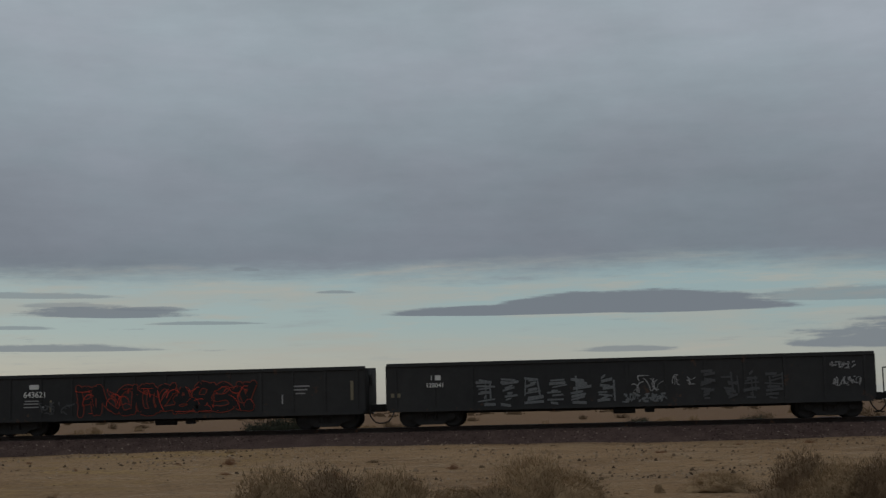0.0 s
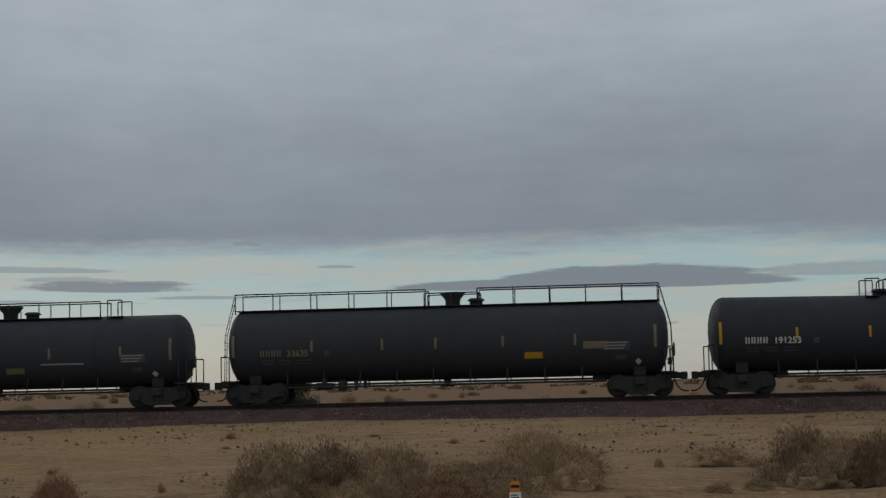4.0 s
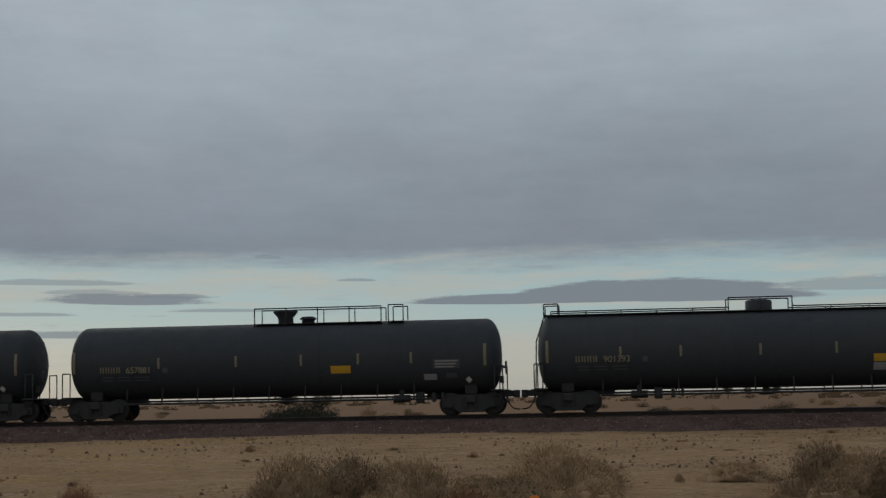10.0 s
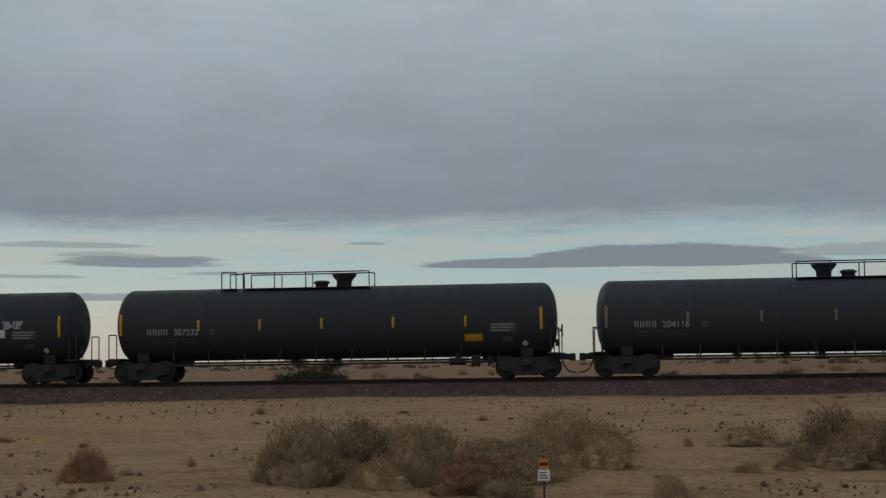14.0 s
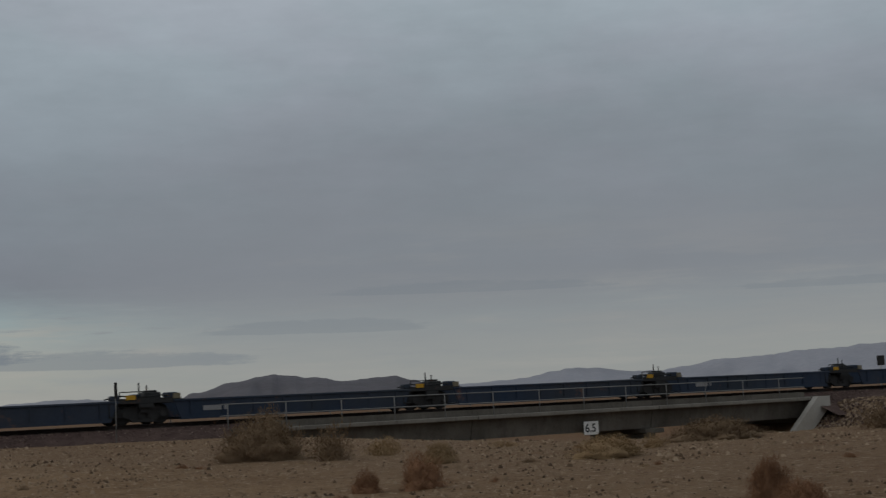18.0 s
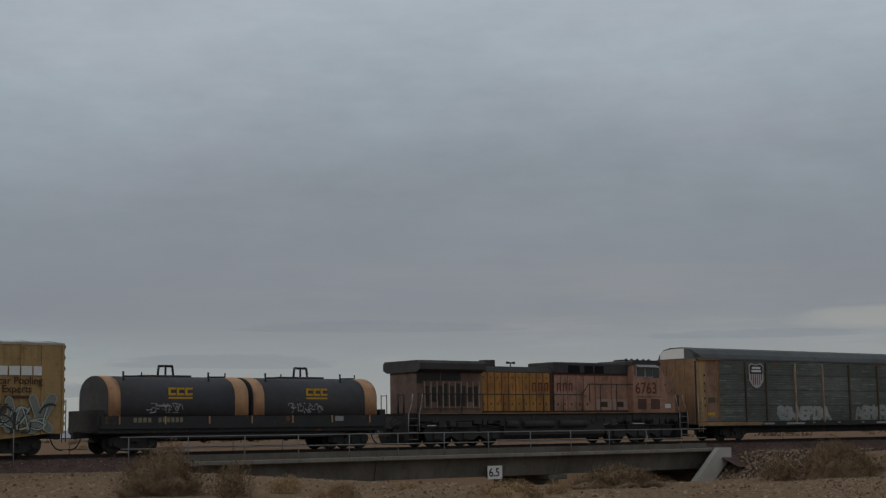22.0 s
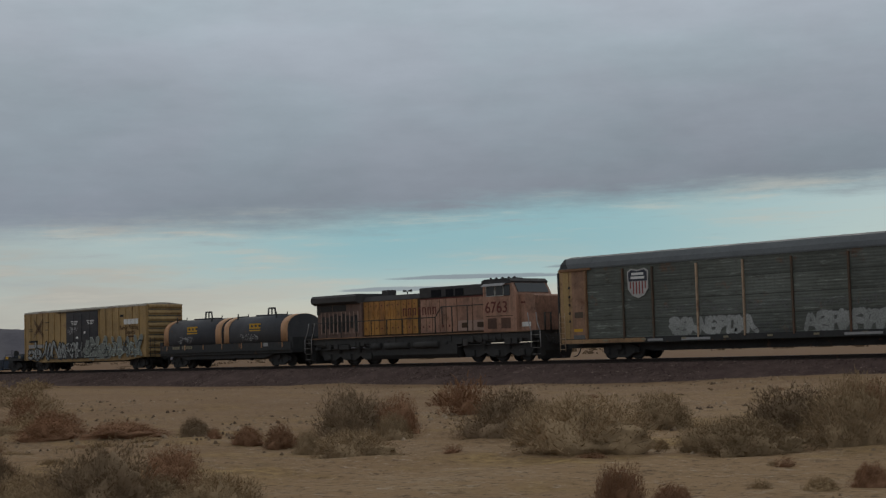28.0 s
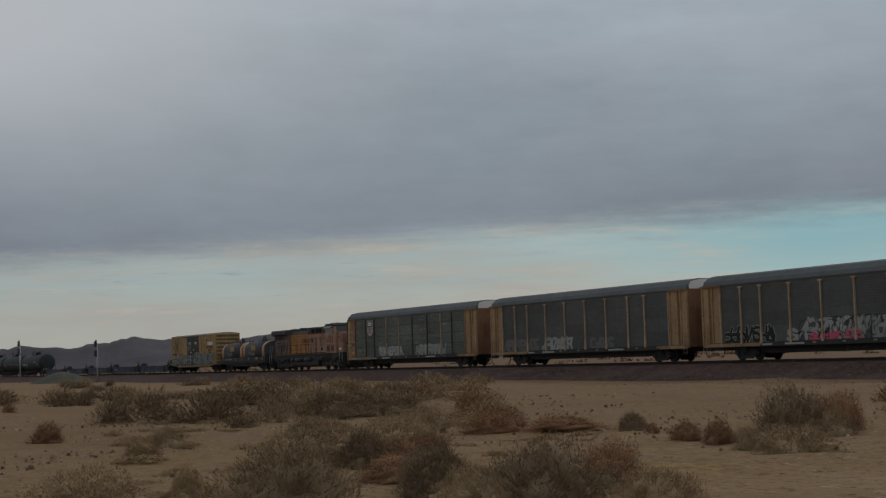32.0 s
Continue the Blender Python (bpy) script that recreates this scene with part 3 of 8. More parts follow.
def sand_material():
    m = bpy.data.materials.new("desert_sand")
    m.use_nodes = True
    nt = m.node_tree
    bsdf = nt.nodes["Principled BSDF"]
    bsdf.inputs["Roughness"].default_value = 0.95
    bsdf.inputs["Specular IOR Level"].default_value = 0.03
    tc = nt.nodes.new("ShaderNodeTexCoord")

    def nz(sc, detail, rough=0.6, stretch=(1, 1, 1)):
        mp = nt.nodes.new("ShaderNodeMapping")
        mp.inputs["Scale"].default_value = stretch
        nt.links.new(tc.outputs["Object"], mp.inputs[0])
        n = nt.nodes.new("ShaderNodeTexNoise")
        n.inputs["Scale"].default_value, n.inputs["Detail"].default_value, n.inputs["Roughness"].default_value = sc, detail, rough
        nt.links.new(mp.outputs[0], n.inputs["Vector"])
        return n.outputs[0]

    def rng(v, lo, hi, a=0.0, b=1.0):
        r = nt.nodes.new("ShaderNodeMapRange")
        nt.links.new(v, r.inputs[0])
        for i, q in enumerate((lo, hi, a, b)):
            r.inputs[i + 1].default_value = q
        return r.outputs[0]

    def mix(fac, a, b, blend="MIX"):
        n = nt.nodes.new("ShaderNodeMix")
        n.data_type, n.blend_type = "RGBA", blend
        for i, v in ((0, fac), (6, a), (7, b)):
            if isinstance(v, tuple):
                n.inputs[i].default_value = (*v, 1)
            elif isinstance(v, (int, float)):
                n.inputs[i].default_value = v
            else:
                nt.links.new(v, n.inputs[i])
        return n.outputs[2]

    sep = nt.nodes.new("ShaderNodeSeparateXYZ")
    nt.links.new(tc.outputs["Object"], sep.inputs[0])
    col = mix(rng(nz(0.11, 4), 0.42, 0.62), (0.295, 0.192, 0.106), (0.24, 0.152, 0.083))
    col = mix(rng(nz(0.6, 5, 0.65, (0.8, 1, 1)), 0.5, 0.72), col, (0.33, 0.235, 0.147))
    # the soil by the bridge is darker and stony
    col = mix(rng(sep.outputs[0], 6, 18, 0, 0.78), col, (0.17, 0.114, 0.075))
    col = mix(rng(nz(0.35, 5, 0.7, (0.8, 1.2, 1)), 0.52, 0.66, 0, 0.55), col, (0.15, 0.09, 0.052))
    col = mix(rng(nz(2.0, 6, 0.75), 0.54, 0.68, 0, 0.7), col, (0.13, 0.085, 0.052))
    col = mix(rng(nz(6.0, 6, 0.8), 0.55, 0.61, 0, 0.9), col, (0.085, 0.058, 0.04))
    col = mix(rng(nz(5.2, 6, 0.8, (1.15, 1, 1)), 0.565, 0.63, 0, 0.85), col, (0.4, 0.315, 0.23))
    # patches of straw-yellow litter on the left
    left = rng(sep.outputs[0], -6, -14)
    straw = nt.nodes.new("ShaderNodeMath")
    straw.operation = "MULTIPLY"
    nt.links.new(rng(nz(0.28, 6, 0.7, (1, 1.5, 1)), 0.5, 0.6, 0, 0.8), straw.inputs[0])
    nt.links.new(left, straw.inputs[1])
    col = mix(straw.outputs[0], col, mix(rng(nz(4.0, 6, 0.8), 0.4, 0.6), (0.17, 0.105, 0.05), (0.42, 0.285, 0.125)))
    col = mix(rng(sep.outputs[0], -14, -34, 0, 0.6), col, (0.205, 0.132, 0.082))
    # beyond the track the soil is redder
    col = mix(rng(sep.outputs[1], 66, 72, 0, 0.75), col, (0.165, 0.102, 0.064))
    nt.links.new(col, bsdf.inputs["Base Color"])
    b = nt.nodes.new("ShaderNodeBump")
    b.inputs["Strength"].default_value, b.inputs["Distance"].default_value = 1.0, 0.06
    nt.links.new(nz(7.0, 8, 0.7), b.inputs["Height"])
    nt.links.new(b.outputs[0], bsdf.inputs["Normal"])
    return m


SAND = sand_material()
gm = ground_mesh()
gm.materials.append(SAND)
tagged(new("ground", gm), "dry tan desert sand and gravel reaching to the horizon", "ground", kind="structure")

# far hills, in two ranges: azimuth and elevation of their crest lines
HILL = material("far_hill_rock", (0.098, 0.092, 0.104), 0.95, spots=(0.075, 0.068, 0.076), scale=0.02, grain=0.2)
HILL_NEAR = material("far_hill_grey_rock", (0.135, 0.13, 0.145), 0.95, spots=(0.11, 0.104, 0.115), scale=0.02, grain=0.2)
# air haze over the distance is mixed into this paler, bluer rock colour
HILL_BLUE = material("far_hill_haze_tint", (0.32, 0.325, 0.36), 0.95, spots=(0.27, 0.275, 0.305), scale=0.02, grain=0.1)


def hill_range(name, dist, crest, mat, label, seed, depth=500, jag=1.0):
    """A ridge at that distance from its crest line, with a rough foot and back slope."""
    sh = Shape()
    n = 420
    a0, a1 = crest[0][0], crest[-1][0]
    rows = []
    for i in range(n + 1):
        a = a0 + (a1 - a0) * i / n
        for (p, e), (q, g) in zip(crest, crest[1:]):
            if p <= a <= q:
                k = (a - p) / (q - p)
                k = k * k * (3 - 2 * k)
                e_ = e + (g - e) * k
                break
        e_ += jag * (0.1 * noise.noise((a * 0.9, seed, 0)) + 0.08 * noise.noise((a * 2.6, seed, 5)) + 0.035 * noise.noise((a * 5.0, seed, 9)) + 0.025 * noise.noise((a * 13.0, seed, 12))) * min(1, e_ * 2)
        rows.append((radians(a), max(e_, 0.0)))
    pts = []
    for r, hk in ((-1.0, -0.15), (-0.7, 0.2), (-0.5, 0.4), (-0.3, 0.62), (-0.15, 0.82), (0.0, 1.0), (0.8, -0.1)):
        for a, e in rows:
            d = dist + r * depth * (0.8 + 0.4 * noise.noise((a * 30, r, seed)) + 0.14 * noise.noise((a * 110, r * 0.6, seed)) * (1 if r < 0 else 0))
            h = dist * math.tan(radians(e)) * (hk + (0.16 * noise.noise((a * 60, r * 3, seed + 2)) if 0 < hk < 1 else 0))
            pts.append((d * math.sin(a), d * math.cos(a), h - 1.0))
    m = n + 1
    sh.add(pts, [(k * m + i, k * m + i + 1, (k + 1) * m + i + 1, (k + 1) * m + i) for k in range(6) for i in range(n)], True)
    return solid(name, sh, mat, label, "hill", kind="structure")


hill_range("backdrop_hills_dark", 2400, [(24.2, 0.0), (25.3, 0.5), (26.8, 0.86), (28.2, 1.08), (29.8, 0.9), (30.9, 0.72), (32.8, 0.82), (33.5, 0.65), (34.4, 0.33), (36.0, 0.1), (37.5, 0.0)], HILL_NEAR, "low grey rocky desert hill on the horizon", 3, jag=0.45)
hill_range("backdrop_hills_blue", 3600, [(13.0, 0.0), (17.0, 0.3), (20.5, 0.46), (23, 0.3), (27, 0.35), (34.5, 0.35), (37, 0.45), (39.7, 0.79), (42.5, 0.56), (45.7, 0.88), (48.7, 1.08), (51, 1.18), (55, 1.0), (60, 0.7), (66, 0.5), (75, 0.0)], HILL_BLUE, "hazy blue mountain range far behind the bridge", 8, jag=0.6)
hill_range("backdrop_hills_left", 3000, [(-110, 0.0), (-100, 0.7), (-88, 0.8), (-79, 0.88), (-78.2, 0.96), (-77.2, 0.9), (-76.4, 0.86), (-75.7, 1.0), (-74.3, 1.22), (-73.7, 1.1), (-72.9, 1.09), (-72.0, 1.16), (-71.0, 1.1), (-70.3, 1.04), (-69.3, 1.15), (-68.6, 1.28), (-67.8, 1.35), (-66.8, 1.3), (-66.0, 1.45), (-65, 1.55), (-62.5, 1.3), (-59, 1.0), (-54, 0.6), (-47, 0.2), (-44, 0.0)], HILL, "jagged brown mountain ridge along the horizon", 5)

# ---- track: ballast bed, ties, rails, bridge ----
BALLAST = material("ballast_stone_bed", (0.078, 0.052, 0.046), 0.95, spots=(0.108, 0.074, 0.063), grain=0.5, scale=12.0, bump=0.9, bump_scale=16.0)
TRACK_FROM, TRACK_TO = -900.0, 900.0
BRIDGE_FROM, BRIDGE_TO = 32.0, 68.4


def ballast_bed(x0, x1, step=3.0):
    sh = Shape()
    n = int((x1 - x0) / step)
    prof = [(-5.2, -1.5), (-3.9, -1.02), (-3.25, -0.78), (-1.75, -0.22), (-1.5, -0.19), (1.5, -0.19), (1.75, -0.22), (3.3, -0.8), (3.9, -1.02)]
    pts = []
    for i in range(n + 1):
        x = x0 + (x1 - x0) * i / n
        for k, (y, z) in enumerate(prof):
            j = 0.0 if 3 <= k <= 6 else 0.12 * noise.noise((x * 0.4, y, 2.0))
            pts.append((x, TRACK_Y + y * (1 + 0.5 * j), z + 0.5 * j))
    m = len(prof)
    return sh.add(pts, [(i * m + k, (i + 1) * m + k, (i + 1) * m + k + 1, i * m + k + 1) for i in range(n) for k in range(m - 1)], False)


for a, b in ((TRACK_FROM, BRIDGE_FROM), (BRIDGE_TO, TRACK_TO)):
    solid("ballast", ballast_bed(a, b), BALLAST, "dark purplish-brown crushed stone ballast bed", "ballast", kind="structure")


def rail(y):
    sh = Shape()
    prof = [(-0.075, -0.18), (0.075, -0.18), (0.075, -0.165), (0.012, -0.14), (0.012, -0.05), (0.036, -0.035), (0.036, -0.004), (-0.036, -0.004), (-0.036, -0.035), (-0.012, -0.05), (-0.012, -0.14), (-0.075, -0.165)]
    sh.prism([(TRACK_Y + y + p, q) for p, q in prof], "x", TRACK_FROM, TRACK_TO)
    ob = solid("rail", sh, RAIL_STEEL, "brown rusted steel rail with a worn bright head", "rail", "rails of the line", "structure")
    part("rail_head", Shape().box(TRACK_FROM, TRACK_TO, TRACK_Y + y - 0.03, TRACK_Y + y + 0.03, -0.004, 0.0), RAIL_TOP, ob, "bright worn running surface")


rail(-0.7535)
rail(0.7535)
tie_mesh = Shape().box(-0.13, 0.13, -1.3, 1.3, -0.2, -0.165, 0.012).mesh("tie", TIE)
tie_rest = Shape()
ties = thing("ties", "dark weathered ties bedded in the ballast", "railway ties", kind="structure", at=pose(0, TRACK_Y, 0))
for i in range(-400, 401):
    x = i * 0.61
    if abs(x) < 75:
        part("tie", tie_mesh, TIE, ties, at=pose(x, 0, 0))
    else:
        tie_rest.box(x - 0.13, x + 0.13, -1.3, 1.3, -0.2, -0.165)
tagged(part("far_ties", tie_rest, TIE, ties), kind="stuff")

# a low bank of old ballast beyond the track
bank = Shape()
for i in range(57):
    x = 5.5 + 0.45 * i
    k = math.sin(math.pi * i / 56) ** 0.35
    for y, z in ((-3.4, 0.0), (-1.6, 0.62), (0.2, 0.85), (1.8, 0.6), (3.4, 0.0)):
        n_ = noise.noise((x * 0.9, y, 6.0))
        bank.v.append((x, 77 + y + 0.4 * n_, -1.0 + (z + 0.16 * n_) * k + 0.12))
for i in range(56):
    for k in range(4):
        bank.f.append((i * 5 + k, (i + 1) * 5 + k, (i + 1) * 5 + k + 1, i * 5 + k + 1))
        bank.s.append(True)
solid("ballast_bank", bank, BALLAST, "low purplish-brown bank of old ballast beyond the track", "ballast", kind="structure")

# loose ballast stones on the near shoulder
rnd = random.Random(11)
stones = Shape()
for i in range(30000):
    x = rnd.uniform(-120, 80)
    if BRIDGE_FROM - 1 < x < BRIDGE_TO + 1:
        continue
    k = rnd.random()
    y = (-3.9 if x > -40 else -4.6) + (2.5 if x > -40 else 3.2) * k + rnd.gauss(0, 0.15)
    z = np.interp(y, [-6, -5.2, -3.9, -3.3, -1.75, 0], [-1.5, -1.5, -1.02, -0.8, -0.22, -0.19])
    if x > -40 and y < -3.9:
        z = -0.74
    r = rnd.uniform(0.025, 0.06)
    c, s = math.cos(rnd.random() * 6.3) * r, math.sin(rnd.random() * 6.3) * r
    p = [(x + c, TRACK_Y + y + s, z), (x - s, TRACK_Y + y + c, z + r * 0.2), (x - c, TRACK_Y + y - s, z), (x + s, TRACK_Y + y - c, z - r * 0.1), (x + rnd.uniform(-0.3, 0.3) * r, TRACK_Y + y, z + r * rnd.uniform(0.5, 1.0))]
    stones.add(p, [(1, 0, 4), (2, 1, 4), (3, 2, 4), (0, 3, 4)])
STONE = bpy.data.materials.new("ballast_stone")
STONE.use_nodes = True
geo = STONE.node_tree.nodes.new("ShaderNodeNewGeometry")
ramp = STONE.node_tree.nodes.new("ShaderNodeValToRGB")
ramp.color_ramp.elements.new(0.5)
ramp.color_ramp.elements.new(0.8)
for e, (p, c) in zip(ramp.color_ramp.elements, [(0.0, (0.045, 0.031, 0.028, 1)), (0.5, (0.08, 0.055, 0.048, 1)), (0.85, (0.14, 0.1, 0.085, 1)), (1.0, (0.3, 0.235, 0.185, 1))]):
    e.position, e.color = p, c
STONE.node_tree.links.new(geo.outputs["Random Per Island"], ramp.inputs[0])
STONE.node_tree.links.new(ramp.outputs[0], STONE.node_tree.nodes["Principled BSDF"].inputs["Base Color"])
STONE.node_tree.nodes["Principled BSDF"].inputs["Roughness"].default_value = 0.95
STONE.node_tree.nodes["Principled BSDF"].inputs["Specular IOR Level"].default_value = 0.03
solid("ballast_stones", stones, STONE, "loose grey and brown ballast stones on the shoulder", "stones", kind="stuff")

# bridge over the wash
# kept paler than the girders, whose colour holds grime and deck shade
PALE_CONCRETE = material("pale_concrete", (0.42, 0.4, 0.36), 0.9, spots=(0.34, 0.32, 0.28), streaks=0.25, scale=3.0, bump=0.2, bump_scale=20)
bridge = thing("bridge", "grey concrete girder railway bridge over a dry wash", "bridge", kind="structure", at=pose(0, TRACK_Y, 0))
spans = 3
bl = (BRIDGE_TO - BRIDGE_FROM) / spans
for i in range(spans):
    a = BRIDGE_FROM + bl * i
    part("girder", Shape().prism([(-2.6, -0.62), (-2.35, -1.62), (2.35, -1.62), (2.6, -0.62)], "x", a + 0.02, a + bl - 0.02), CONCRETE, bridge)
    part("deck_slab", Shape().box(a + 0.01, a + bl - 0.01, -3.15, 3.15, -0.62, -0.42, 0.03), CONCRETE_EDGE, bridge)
    part("ballast_curb", Shape().box(a + 0.01, a + bl - 0.01, -2.6, -2.35, -0.42, -0.12), CONCRETE, bridge)
    part("ballast_curb", Shape().box(a + 0.01, a + bl - 0.01, 2.35, 2.6, -0.42, -0.12), CONCRETE, bridge)
    part("deck_ballast", Shape().box(a, a + bl, -2.35, 2.35, -0.42, -0.19), BALLAST, bridge)
for x in (BRIDGE_FROM + bl, BRIDGE_FROM + 2 * bl):
    pier = part("pier", Shape().box(x - 0.45, x + 0.45, -2.3, 2.3, -3.4, -1.9, 0.05), CONCRETE, bridge)
    part("pier_cap", Shape().box(x - 0.7, x + 0.7, -2.7, 2.7, -1.9, -1.64, 0.04), CONCRETE, pier)
for x, s in ((BRIDGE_FROM, -1), (BRIDGE_TO, 1)):
    part("abutment", Shape().box(min(x, x + 1.2 * s), max(x, x + 1.2 * s), -3.3, 3.3, -3.2, -0.4, 0.04), CONCRETE, bridge)
    for y0, y1 in ((-3.75, -3.35), (3.35, 3.75)):
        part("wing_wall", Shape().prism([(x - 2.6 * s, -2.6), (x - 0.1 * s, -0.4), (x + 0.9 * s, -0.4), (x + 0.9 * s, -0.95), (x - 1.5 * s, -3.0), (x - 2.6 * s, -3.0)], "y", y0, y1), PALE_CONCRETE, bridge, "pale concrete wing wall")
for y in (-3.05, 3.05):
    for z in (0.72, 0.2):
        part("handrail", Shape().rod((BRIDGE_FROM - 2, y, z), (BRIDGE_TO - 0.5, y, z), 0.026), RAIL_PIPE, bridge, "grey galvanised pipe handrail")
post_mesh = Shape().rod((0, 0, -0.43), (0, 0, 0.74), 0.026).mesh("railing_post", RAIL_PIPE)
x = 30.4
while x < BRIDGE_TO - 0.4:
    part("railing_post", post_mesh, RAIL_PIPE, bridge, at=pose(x, -3.05, 0))
    part("railing_post", post_mesh, RAIL_PIPE, bridge, at=pose(x, 3.05, 0))
    x += 2.95
sign = part("bridge_number_sign", Shape().box(51.1, 52.1, -2.9, -2.86, -1.75, -1.05, 0.01), SIGN_WHITE, bridge, "white number sign with black figures")
letters("6.5", 0.62, 51.16, -1.6, -2.905, SIGN_BLACK, bridge, "sign_figure")

# ---- train ----
TRAIN = []  # things that run along the track, with their place in the train


def put(ob, x0):
    ob.matrix_basis = pose(x0 - run(0), TRACK_Y, 0)
    TRAIN.append((ob, x0))
    return ob


def truck_meshes(base=1.78, r=0.46):
    """Bolster, side frame with axle boxes, spring, wheel and axle of a two-axle truck."""
    h, k = base / 2, r / 0.46
    sf = Shape().prism([(-h - 0.32, 0.36 * k), (-h - 0.32, 0.64 * k), (-h + 0.1, 0.78 * k), (-0.42, 0.84 * k), (0.42, 0.84 * k), (h - 0.1, 0.78 * k), (h + 0.32, 0.64 * k), (h + 0.32, 0.36 * k), (h - 0.2, 0.26 * k), (0.5, 0.1 * k), (-0.5, 0.1 * k), (-h + 0.2, 0.26 * k)], "y", -0.07, 0.07)
    for s in (-1, 1):
        sf.rod((s * h, -0.16, r), (s * h, 0.16, r), 0.15, 10)
    sp = Shape().lathe([(0.28 * k + 0.04 * i, 0.085 if i % 2 else 0.065) for i in range(9)], 8, 0, 0, "z")
    bo = Shape().box(-0.22, 0.22, -1.25, 1.25, 0.5 * k, 0.82 * k, 0.03)
    wh = Shape().lathe([(-0.07, r * 0.35), (-0.06, r * 0.8), (-0.07, r - 0.01), (0.045, r), (0.06, r + 0.028), (0.075, r + 0.028), (0.075, r * 0.8), (0.05, r * 0.35)], 24, axis="y")
    ax = Shape().rod((0, -1.05, 0), (0, 1.05, 0), 0.08, 8)
    return [s.mesh(n, m) for s, n, m in ((bo, "bolster", STEEL_DARK), (sf, "side_frame", STEEL_DARK), (sp, "spring", STEEL_DARK), (wh, "wheel", WHEEL_STEEL), (ax, "axle", STEEL_DARK))]


TRUCK = truck_meshes()
beam_mesh = Shape().box(-0.62, 0.62, -0.85, 0.85, 0.24, 0.62, 0.04).box(-0.95, 0.95, -0.5, 0.5, 0.5, 0.82, 0.03).mesh("brake_beam", STEEL_DARK)


def truck(parent, x, kit=TRUCK, base=1.78, r=0.46, width=1.0):
    bo, sf, sp, wh, ax = kit
    t = part("truck", bo, STEEL_DARK, parent, "black cast-steel two-axle truck", at=pose(x, 0, 0))
    part("brake_beam", beam_mesh, STEEL_DARK, t)
    for y in (-width, width):
        part("side_frame", sf, STEEL_DARK, t, at=pose(0, y, 0))
        for q in (-0.2, 0.2):
            part("spring", sp, STEEL_DARK, t, at=pose(q, y * 1.08, 0))
    for s in (-1, 1):
        part("axle", ax, STEEL_DARK, t, at=pose(s * base / 2, 0, r))
        for y, turn in ((-0.76, 0), (0.76, 180)):
            part("wheel", wh, WHEEL_STEEL, t, at=pose(s * base / 2, y, r, 0, 0, turn))
    return t


coupler_mesh = Shape().box(-0.55, 0.0, -0.11, 0.11, 0.72, 0.98, 0.02).box(0.0, 0.28, -0.2, 0.14, 0.68, 1.0, 0.03).mesh("coupler", FRAME_BLACK)
hose_mesh = Shape().path([(-0.25, -0.35, 0.74), (-0.14, -0.36, 0.46), (0.02, -0.37, 0.26), (0.2, -0.38, 0.2), (0.34, -0.38, 0.2)], 0.032).mesh("air_hose", FRAME_BLACK)


def couplers(parent, half):
    for s, turn in ((1, 0), (-1, 180)):
        part("coupler", coupler_mesh, FRAME_BLACK, parent, at=pose(s * (half - 0.25), 0, 0, 0, 0, turn))
        part("air_hose", hose_mesh, FRAME_BLACK, parent, at=pose(s * (half - 0.3), 0, 0, 0, 0, turn))


def marking(name, parent, x0, x1, z0, z1, y, mat, label=""):
    return part(name, Shape().box(x0, x1, y, y + 0.006, z0, z1), mat, parent, label)


def graffiti(parent, x0, x1, z0, z1, y_of, mat, seed, fat=0.035, n=None, label="sprayed graffiti strokes", name="graffiti"):
    """Loose rounded strokes in letter-like clumps; y_of(z) is the face they lie on."""
    rnd = random.Random(seed)
    sh = Shape()
    w = (z1 - z0) * 0.75
    cells = max(1, int((x1 - x0) / w))
    for c in range(cells):
        cx = x0 + (c + 0.5) * (x1 - x0) / cells
        for k in range(n or rnd.randint(7, 10)):
            px, pz = cx + rnd.uniform(-0.5, 0.5) * w, rnd.uniform(z0, z1)
            ang = rnd.uniform(0, 6.3)
            bend = rnd.uniform(-0.9, 0.9)
            pts = []
            for i in range(9):
                pts.append((px, min(max(pz, z0), z1)))
                px += math.cos(ang) * w * 0.12
                pz += math.sin(ang) * w * 0.16
                ang += bend * 0.5
            f = fat * rnd.uniform(0.45, 1.1)
            up = 0.0
            for (ax, az_), (bx, bz) in zip(pts, pts[1:]):
                up += 0.0002
                d = math.hypot(bx - ax, bz - az_) or 1
                ox, oz = -(bz - az_) / d * f, (bx - ax) / d * f
                lift = up + 0.0018 * (k % 6)
                sh.add([(vx, y_of(vz) - lift, vz) for vx, vz in ((ax + ox, az_ + oz), (ax - ox, az_ - oz), (bx - ox, bz - oz), (bx + ox, bz + oz))], [(0, 1, 2, 3)])
    return tagged(part(name, sh, mat, parent, label), kind="stuff")


